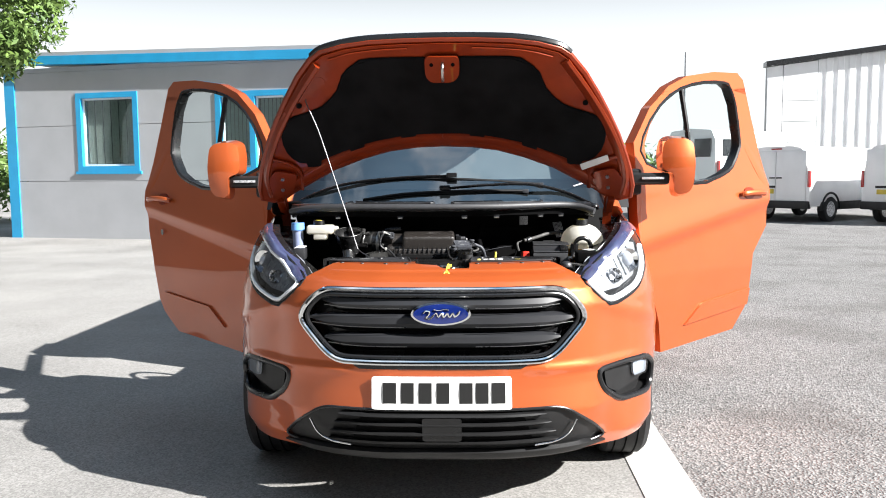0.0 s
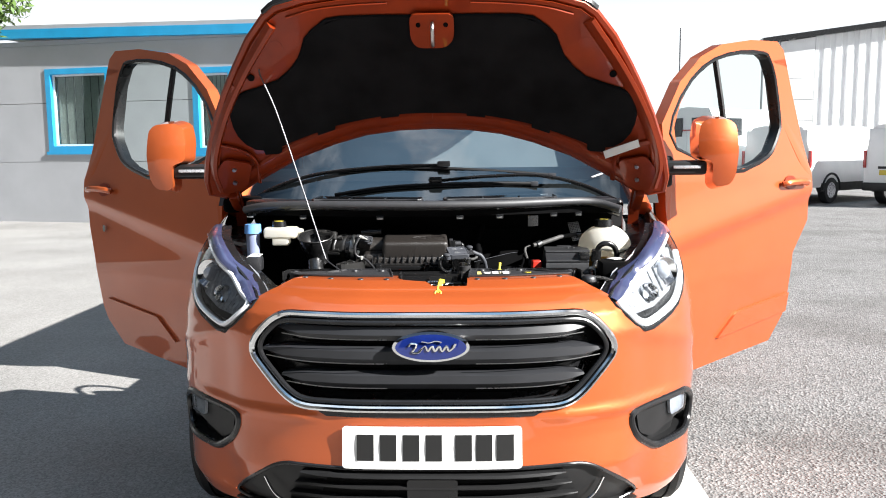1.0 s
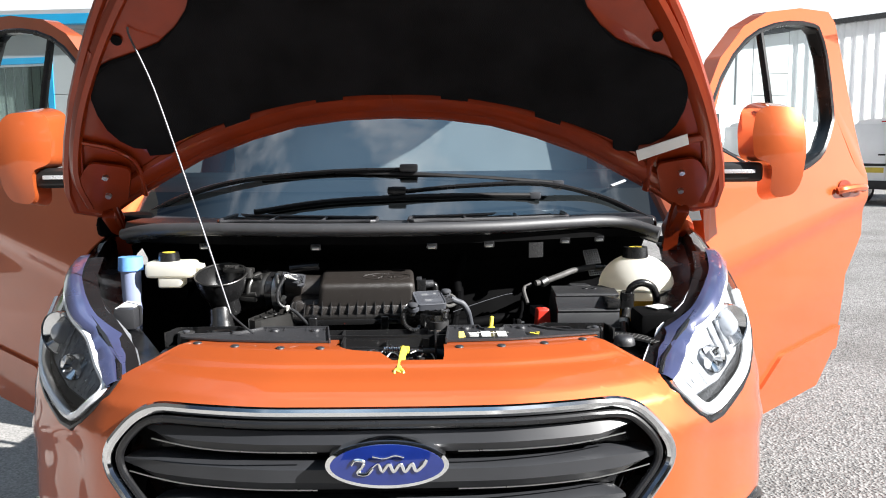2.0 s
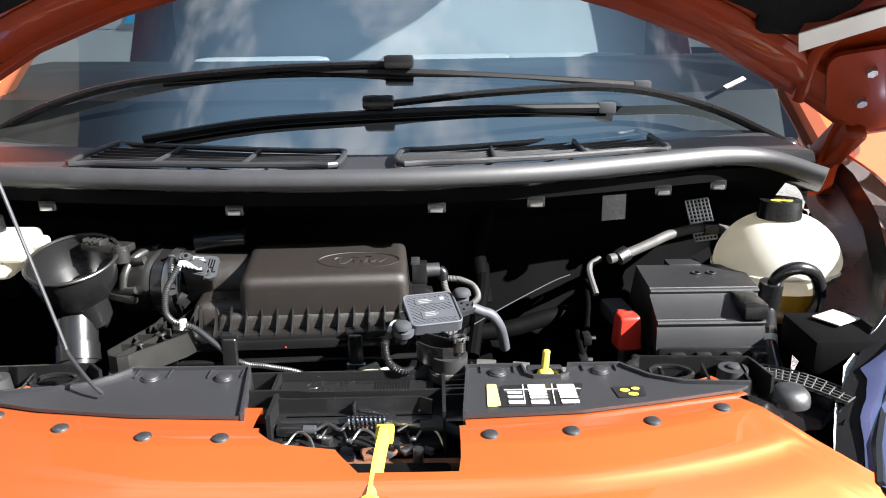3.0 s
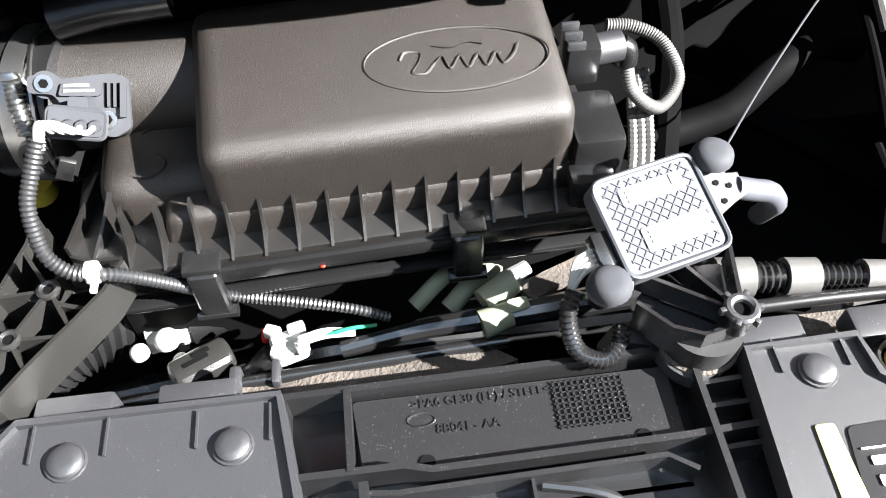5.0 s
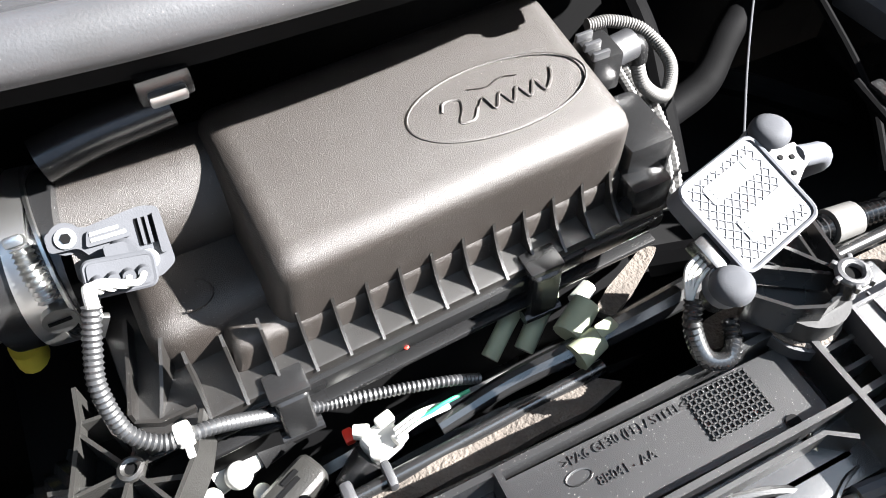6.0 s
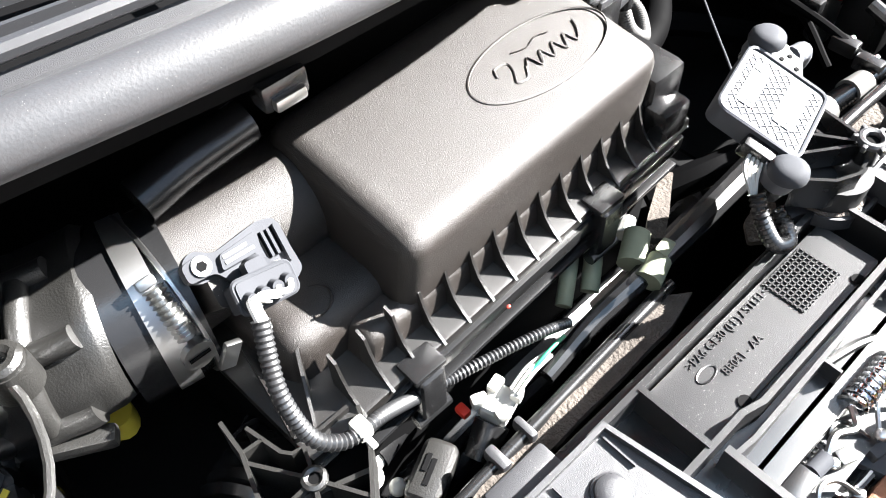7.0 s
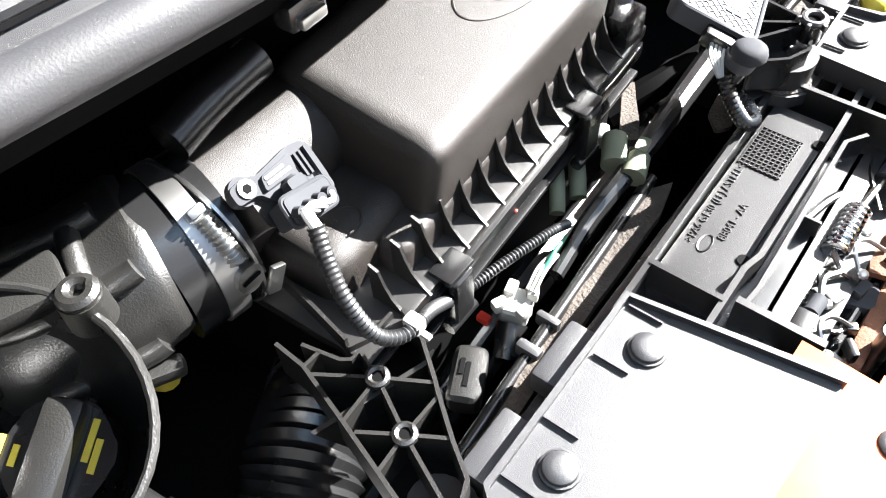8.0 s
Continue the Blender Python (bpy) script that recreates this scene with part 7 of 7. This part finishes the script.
part("tag", box(bmesh.new(), (-.612, .378, 1.060), (.038, .045, .002), .0004, Matrix.Rotation(.25, 4, "X") @ Matrix.Rotation(-.3, 4, "Z")), M_PLATE, paper)
part("tag_seat", box(bmesh.new(), (-.612, .378, 1.034), (.05, .06, .05), .01), M_COVER, paper)
paper2 = thing("paper_tag", (.66, .46, 1.0), "white printed paper tag beside the coolant tank", "tag")
part("tag", box(bmesh.new(), (.622, .390, 1.043), (.046, .040, .002), .0004, Matrix.Rotation(.55, 4, "Z")), M_PLATE, paper2)
part("tag_seat", box(bmesh.new(), (.615, .375, 1.014), (.10, .11, .05), .012), M_DARK, paper2)

# coolant tank
cool = thing("coolant_reservoir", (.62, .58, .95), "milky coolant reservoir with amber fluid and black cap", "reservoir", BAY)
bm = bmesh.new()
bmesh.ops.create_uvsphere(bm, u_segments=32, v_segments=20, radius=1, matrix=Matrix.Translation((.618, .585, 1.058)) @ Matrix.Diagonal((.096, .085, .085, 1)))
part("tank", bm, M_TANK, cool)
part("tank_seam", tube(bmesh.new(), [(.618 + .097 * math.cos(a * math.tau / 32), .585 + .086 * math.sin(a * math.tau / 32), 1.058) for a in range(32)], .0025, 6, 1, True), M_TANK, cool)
bm = bmesh.new()
bmesh.ops.create_uvsphere(bm, u_segments=28, v_segments=16, radius=1, matrix=Matrix.Translation((.618, .582, 1.035)) @ Matrix.Diagonal((.085, .085, .068, 1)))
bmesh.ops.bisect_plane(bm, geom=bm.verts[:] + bm.edges[:] + bm.faces[:], plane_co=(0, 0, 1.035), plane_no=(0, 0, 1), clear_outer=True)
part("fluid", bm, M_COOLANT, cool)
cp = part("cap", rod(bmesh.new(), (.612, .578, 1.135), (.612, .578, 1.162), .033, .030, 28), M_GLOSS, cool)
for x, y in ((.603, .572), (.618, .570), (.612, .584)):
    part("cap_mark", sheet(oval(x, y, .009, .006, 10), flat_z(1.1627), .0006), M_YELLOW, cp)
part("hose", tube(bmesh.new(), [(.575, .50, 1.03), (.58, .485, 1.07), (.605, .478, 1.085), (.635, .485, 1.07), (.645, .49, 1.03), (.62, .48, .99)], .0095, 12, 10), M_HOSE, cool)
part("hose_joint", rod(bmesh.new(), (.572, .495, 1.02), (.574, .49, 1.06), .018, .017, 16), M_GLOSS, cool)
part("hose_tail", tube(bmesh.new(), [(.572, .49, 1.02), (.56, .45, 1.0), (.545, .41, .995), (.54, .36, .97)], .011, 12, 8), M_HOSE, cool)
part("hose_band", rod(bmesh.new(), (.547, .425, 1.005), (.545, .412, .985), .014, .014, 16), M_WIRE, cool)
vp = thing("vent_pipe", (.45, .65, 1.05), "grey coolant vent pipe across the bulkhead", "pipe", BAY)
part("pipe", tube(bmesh.new(), [(.36, .595, 1.066), (.385, .605, 1.070), (.43, .625, 1.082), (.47, .645, 1.092), (.53, .665, 1.097), (.575, .66, 1.09)], .008, 12, 8), M_TAPE, vp)
part("joint", rod(bmesh.new(), (.375, .601, 1.066), (.39, .607, 1.073), .0125, None, 14), M_STEEL, vp)
part("joint", rod(bmesh.new(), (.525, .663, 1.096), (.548, .665, 1.096), .012, None, 14), M_GLOSS, vp)

# fuse box and terminal
fuse = thing("fuse_box", (.48, .5, .92), "black fuse box with a stepped lid", "fuse box", BAY)
part("base", box(bmesh.new(), (.472, .488, .955), (.165, .185, .09), .008), M_GLOSS, fuse)
fl = part("lid", loft([[(x0, y, z), (x1, y, z)] for x0, x1, y, z in ((.390, .555, .575, 1.01), (.396, .552, .568, 1.064), (.392, .545, .468, 1.062), (.391, .543, .460, 1.052), (.389, .535, .410, 1.036), (.388, .534, .402, 1.022), (.388, .534, .400, .99))]), M_FUSE, fuse)
for xs in ((.390, .396, .392, .391, .389, .388, .388), (.555, .552, .545, .543, .535, .534, .534)):
    bm = bmesh.new()
    ys, zs = (.575, .568, .468, .460, .410, .402, .400), (1.01, 1.064, 1.062, 1.052, 1.036, 1.022, .99)
    bm.faces.new([bm.verts.new(p) for p in zip(xs, ys, zs)])
    part("lid_side", bm, M_FUSE, fl)
part("lid_ridge", rod(bmesh.new(), (.392, .464, 1.058), (.545, .464, 1.058), .004, None, 8), M_FUSE, fl)
part("lid_ridge", rod(bmesh.new(), (.389, .406, 1.032), (.535, .406, 1.032), .004, None, 8), M_FUSE, fl)
part("lid_clasp", box(bmesh.new(), (.520, .430, 1.048), (.032, .062, .022), .004), M_GLOSS, fl)
part("lid_tab", box(bmesh.new(), (.47, .58, 1.06), (.05, .03, .012), .003), M_FUSE, fl)
for x in (.475, .497):
    part("lid_symbol", tube(bmesh.new(), [(x - .006, .525, 1.0645), (x, .533, 1.0645), (x + .006, .525, 1.0645), (x, .520, 1.0645)], .0012, 5, 3, True), M_FUSE, fl)
for x in (.415, .45, .49, .525):
    part("base_latch", box(bmesh.new(), (x, .390, .98), (.02, .012, .03), .003), M_GLOSS, fuse)
term = thing("battery_terminal", (.358, .445, .98), "red plastic terminal cap with a grey holder", "terminal", BAY)
part("cap", box(bmesh.new(), (.358, .447, 1.006), (.036, .034, .050), .006, Matrix.Rotation(.12, 4, "Z"), 3, .86), M_RED, term)
part("cap_hinge", box(bmesh.new(), (.356, .470, 1.022), (.014, .016, .010), .003), M_RED, term)
part("holder", box(bmesh.new(), (.357, .515, 1.010), (.034, .058, .022), .004, Matrix.Rotation(.1, 4, "Z")), M_LGREY, term)
part("stud", rod(bmesh.new(), (.358, .445, .93), (.358, .445, .99), .012, None, 12), M_STEEL, term)
part("cable", tube(bmesh.new(), [(.362, .41, .98), (.358, .38, .97), (.335, .35, .95), (.32, .34, .93)], .007, 10, 8), M_HOSE, term)

# cables and dark machinery deep in the bay
deep = thing("wiring_leads", (.28, .5, .9), "thin black leads with small grey plugs", "cable", BAY)
for pts, r, m in (([(.325, .60, 1.03), (.318, .53, 1.01), (.30, .45, .99), (.285, .40, .96)], .004, M_DULL), ([(.335, .56, 1.02), (.33, .60, 1.05), (.35, .62, 1.06)], .005, M_TAPE),
                  ([(.290, .46, 1.0), (.288, .40, .99), (.290, .34, .965)], .004, M_DULL), ([(.141, .418, 1.03), (.20, .49, 1.035), (.269, .568, 1.04), (.30, .60, 1.04)], .0009, M_LGREY),
                  ([(.20, .62, .93), (.26, .55, .94), (.30, .52, .93), (.36, .50, .90)], .012, M_DULL), ([(.25, .40, .90), (.18, .42, .9), (.12, .45, .88)], .014, M_DULL), ([(.23, .345, .978), (.28, .345, .985), (.31, .34, .975)], .003, M_TAPE)):
    part("lead", tube(bmesh.new(), pts, r, 8, 8), m, deep)
for p in ((.300, .44, .998), (.288, .395, .985), (.286, .37, .98)):
    lp = part("lead_plug", box(bmesh.new(), p, (.012, .024, .014), .003), M_GLOSS, deep)
    part("plug_pin", rod(bmesh.new(), (p[0] + .006, p[1], p[2]), (p[0] + .013, p[1], p[2]), .003, None, 8), M_STEEL, lp)
eng = thing("engine", (-.05, .6, .5), "dark engine block under the filter box", "engine", BAY)
# block, gearbox and alternator carry the bay's shade in their near-black colour
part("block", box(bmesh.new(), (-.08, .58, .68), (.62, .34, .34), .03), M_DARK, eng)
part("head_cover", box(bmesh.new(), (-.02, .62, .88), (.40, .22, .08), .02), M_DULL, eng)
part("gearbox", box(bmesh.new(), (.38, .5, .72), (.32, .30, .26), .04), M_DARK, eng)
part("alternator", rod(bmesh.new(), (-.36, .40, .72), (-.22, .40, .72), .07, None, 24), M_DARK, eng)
for z in (.80, .86):
    part("pipe_run", tube(bmesh.new(), [(-.30, .40, z), (-.1, .41, z + .02), (.1, .42, z), (.26, .44, z - .02)], .012, 10, 8), M_HOSE, eng)
SHIELD_A = (.512, .655, 1.076)


def perforated(c0, ax, ay, nu, nv, pitch):
    """A bright sheet with rows of holes, as a lattice of thin strips."""
    bm = bmesh.new()
    c0, ax, ay = Vector(c0), Vector(ax).normalized(), Vector(ay).normalized()
    for k in range(nu + 1):
        rod(bm, c0 + ax * pitch * k, c0 + ax * pitch * k + ay * pitch * nv, pitch * .24, None, 5)
    for k in range(nv + 1):
        rod(bm, c0 + ay * pitch * k, c0 + ay * pitch * k + ax * pitch * nu, pitch * .24, None, 5)
    return bm


part("heat_shield", perforated(SHIELD_A, (1, .1, .1), (-.25, .2, .95), 6, 11, .0062), M_STEEL, eng, "perforated bright heat shield", kind="stuff")
part("heat_shield", perforated((.214, .700, 1.005), (.8, .1, .55), (.45, -.30, -.84), 6, 11, .0056), M_TAPE, eng, "perforated bright heat shield", kind="stuff")
rad = thing("radiator", (0, .28, .6), "dark radiator behind the grille", "radiator")
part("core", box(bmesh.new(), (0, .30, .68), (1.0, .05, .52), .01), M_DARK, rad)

# ---- the yard: parked white vans, tree, hedge ----
M_VANGLASS = material("dark_van_glass", (0.02, 0.022, 0.025), 0.08, 0, 0.1, 3)
M_TAIL = material("red_tail_lamp", (0.45, 0.02, 0.02), 0.2, 0, 0.1, 10, coat=0.6)
M_YPLATE = material("yellow_rear_plate", (0.70, 0.52, 0.05), 0.45)
VSEC = [(.42, .95), (.50, .975), (.90, .985), (1.25, .95), (1.60, .87), (1.82, .80), (1.92, .70), (1.965, .45), (1.975, 0)]


def white_van(at, heading, tall=False):
    v = thing("white_van", (0, 0, 0), "parked white panel van with black lower bumper", "van", "parked white vans")

    def ring(y, k=1.0, lift=0.0):
        h = [(x * k, y, z + lift * (z > 1.2)) for z, x in VSEC]
        return h + [(-x, q, z) for x, q, z in h[-2::-1]]
    body = part("body", loft([ring(.02, .965), ring(.07), ring(1.5), ring(3.3)], True, True), M_WHITE, v)
    part("bonnet", loft([[(x * k, y, z) for x in (-.9, -.5, 0, .5, .9)] for y, z, k in ((3.3, 1.9, .8), (4.1, 1.25, .98), (4.75, 1.0, .95), (4.95, .7, .85), (4.95, .4, .85))]), M_WHITE, v)
    part("cab_side", box(bmesh.new(), (0, 4.0, .75), (1.93, 1.5, .6), .08), M_WHITE, v)
    part("rear_bumper", box(bmesh.new(), (0, .03, .46), (1.9, .16, .2), .03), M_BLACK, v)
    for sd in (1, -1):
        part("sill", box(bmesh.new(), (sd * .955, 2.2, .42), (.06, 3.4, .22), .02), M_BLACK, v)
        d = part("rear_door", box(bmesh.new(), (sd * .43, .012, 1.17), (.84, .03, 1.36), .02), M_WHITE, v)
        part("door_handle", box(bmesh.new(), (sd * .10, -.01, 1.15), (.16, .02, .035), .006), M_BLACK, d)
        part("door_hinge", box(bmesh.new(), (sd * .84, -.005, 1.55), (.03, .03, .08), .006), M_WHITE, d)
        part("tail_lamp", box(bmesh.new(), (sd * .93, .03, 1.12 + .3 * tall), (.07, .08, .42), .015), M_TAIL, v)
        part("side_window", box(bmesh.new(), (sd * .86, 3.2, 1.52), (.03, .8, .45), .01, Matrix.Rotation(-sd * .22, 4, "Y")), M_VANGLASS, v)
        part("door_mirror", box(bmesh.new(), (sd * 1.08, 3.75, 1.42), (.16, .12, .24), .03), M_BLACK, v)
        for wy in (.95, 3.95):
            w = part("wheel", rod(bmesh.new(), (sd * .99, wy, .335), (sd * .80, wy, .335), .20, None, 24), M_LAMPBODY, v)
            bm = bmesh.new()
            prof = [(.80, .2), (.80, .31), (.83, .335), (.96, .335), (.99, .31), (.995, .2)]
            rg = [[bm.verts.new((sd * a, wy + r * math.cos(k * math.tau / 32), .335 + r * math.sin(k * math.tau / 32))) for a, r in prof] for k in range(32)]
            for k in range(32):
                for i in range(5):
                    bm.faces.new((rg[k][i], rg[(k + 1) % 32][i], rg[(k + 1) % 32][i + 1], rg[k][i + 1]))
            part("tyre", bm, M_TYRE, w)
            part("wheel_arch", tube(bmesh.new(), [(sd * .98, wy + .41 * math.cos(a * math.pi / 10), .345 + .41 * math.sin(a * math.pi / 10)) for a in range(11)], .03, 8, 2), M_BLACK, v)
    part("roof_lamp", box(bmesh.new(), (0, .01, 1.90), (.3, .03, .035), .008), M_TAIL, v)
    part("rear_plate", box(bmesh.new(), (-.30, -.012, .80), (.52, .012, .12), .004), M_YPLATE, v)
    part("plate_recess", box(bmesh.new(), (-.30, -.004, .92), (.60, .012, .06), .004), M_BLACK, v)
    if tall:
        part("high_roof", loft([[(x * k, y, z) for x, z in ((-.86, 1.6), (-.84, 2.2), (-.70, 2.46), (0, 2.52), (.70, 2.46), (.84, 2.2), (.86, 1.6))] for y, k in ((.03, .97), (.1, 1), (2.9, 1), (3.5, .8))], True, True), M_WHITE, v)
        for sd in (1, -1):
            part("rear_window", box(bmesh.new(), (sd * .42, .01, 1.98), (.54, .05, .50), .012), M_VANGLASS, v)
            part("roof_window", box(bmesh.new(), (sd * .855, .75, 1.98), (.03, .9, .46), .01, Matrix.Rotation(-sd * .03, 4, "Y")), M_VANGLASS, v)
    v.location = at
    v.rotation_euler = (0, 0, heading)
    return v


HEAD = math.atan2(-.80, .60)
first = white_van((8.05, 18.75, 0), HEAD)
copy_thing(first, Matrix.Translation((10.40, 17.05, 0)) @ Matrix.Rotation(HEAD, 4, "Z"))
white_van((6.15, 20.05, 0), HEAD, True)

M_BARK = material("grey_brown_bark", (0.11, 0.085, 0.06), 0.9, 0, 0.3, 8, 0.8, 60)
M_LEAVES = material("bright_green_leaves", (0.14, 0.22, 0.045), 0.6, 0, 0.3, 3, second=(0.06, 0.12, 0.025))


def foliage(blobs, count, size, seed):
    rng = np.random.default_rng(seed)
    verts, faces = [], []
    for k in range(count):
        cx, cy, cz, r = blobs[int(rng.integers(len(blobs)))]
        d = rng.normal(size=3)
        d /= np.linalg.norm(d)
        p = np.array((cx, cy, cz)) + d * r * rng.uniform(.55, 1.08) * (1, 1, .85)
        u = rng.normal(size=3)
        u /= np.linalg.norm(u)
        w = np.cross(u, d)
        w /= np.linalg.norm(w) + 1e-9
        s = size * rng.uniform(.6, 1.4)
        i = len(verts)
        verts += [tuple(p - u * s), tuple(p + w * s * .35), tuple(p + u * s), tuple(p - w * s * .35)]
        faces.append((i, i + 1, i + 2, i + 3))
    me = bpy.data.meshes.new("crown")
    me.from_pydata(verts, [], faces)
    bm = bmesh.new()
    bm.from_mesh(me)
    bpy.data.meshes.remove(me)
    return bm


tree = thing("tree", (-10.2, 12.2, 0), "leafy bright green tree overhanging the office roof", "tree")
bm = bmesh.new()
tube(bm, [(-10.2, 12.2, 0), (-10.15, 12.2, 1.6), (-10.0, 12.25, 3.2), (-9.9, 12.2, 5.5)], [.22, .08], 12, 6)
for e in ((-8.6, 11.9, 4.2), (-9.2, 13.0, 4.8), (-11.2, 11.6, 4.6), (-9.4, 11.4, 5.6)):
    tube(bm, [(-10.1, 12.2, 2.6), (e[0] * .5 - 5.05, e[1] * .5 + 6.1, e[2] * .5 + 1.7), e], [.09, .02], 8, 5)
part("trunk", bm, M_BARK, tree)
rng = random.Random(4)
blobs = []
for k in range(46):
    a, r = rng.uniform(0, math.tau), rng.uniform(.3, 2.15)
    blobs.append((-9.75 + r * math.cos(a), 12.2 + r * math.sin(a), 4.05 + rng.uniform(-.25, 3.2), rng.uniform(.35, .7)))
blobs += [(-7.9, 11.9, 4.1, .55), (-8.3, 11.8, 3.7, .5), (-7.7, 12.1, 4.7, .5), (-8.6, 11.9, 3.5, .45), (-9.1, 11.9, 3.3, .4)]
part("crown", foliage(blobs, 30000, .075, 3), M_LEAVES, tree, kind="stuff")
hedge = thing("hedge", (-14, 20, 0), "dark green hedge beyond the office corner", "hedge", kind="stuff")
part("leaves", foliage([(-20 + 1.1 * k, 21 + .3 * (k % 3), 1.2 + .5 * (k % 2), 1.3) for k in range(9)], 9000, .10, 5), M_LEAVES, hedge, kind="stuff")
far = thing("far_trees", (0, 90, 0), "distant dark tree line beyond the yard", "trees", kind="stuff")
part("leaves", foliage([(-90 + 6 * k, 95 + 4 * math.sin(k * 1.7), 1.5 + 1.2 * math.sin(k * 2.3) ** 2, 3.6) for k in range(34)], 9000, .5, 6), M_LEAVES, far, kind="stuff")
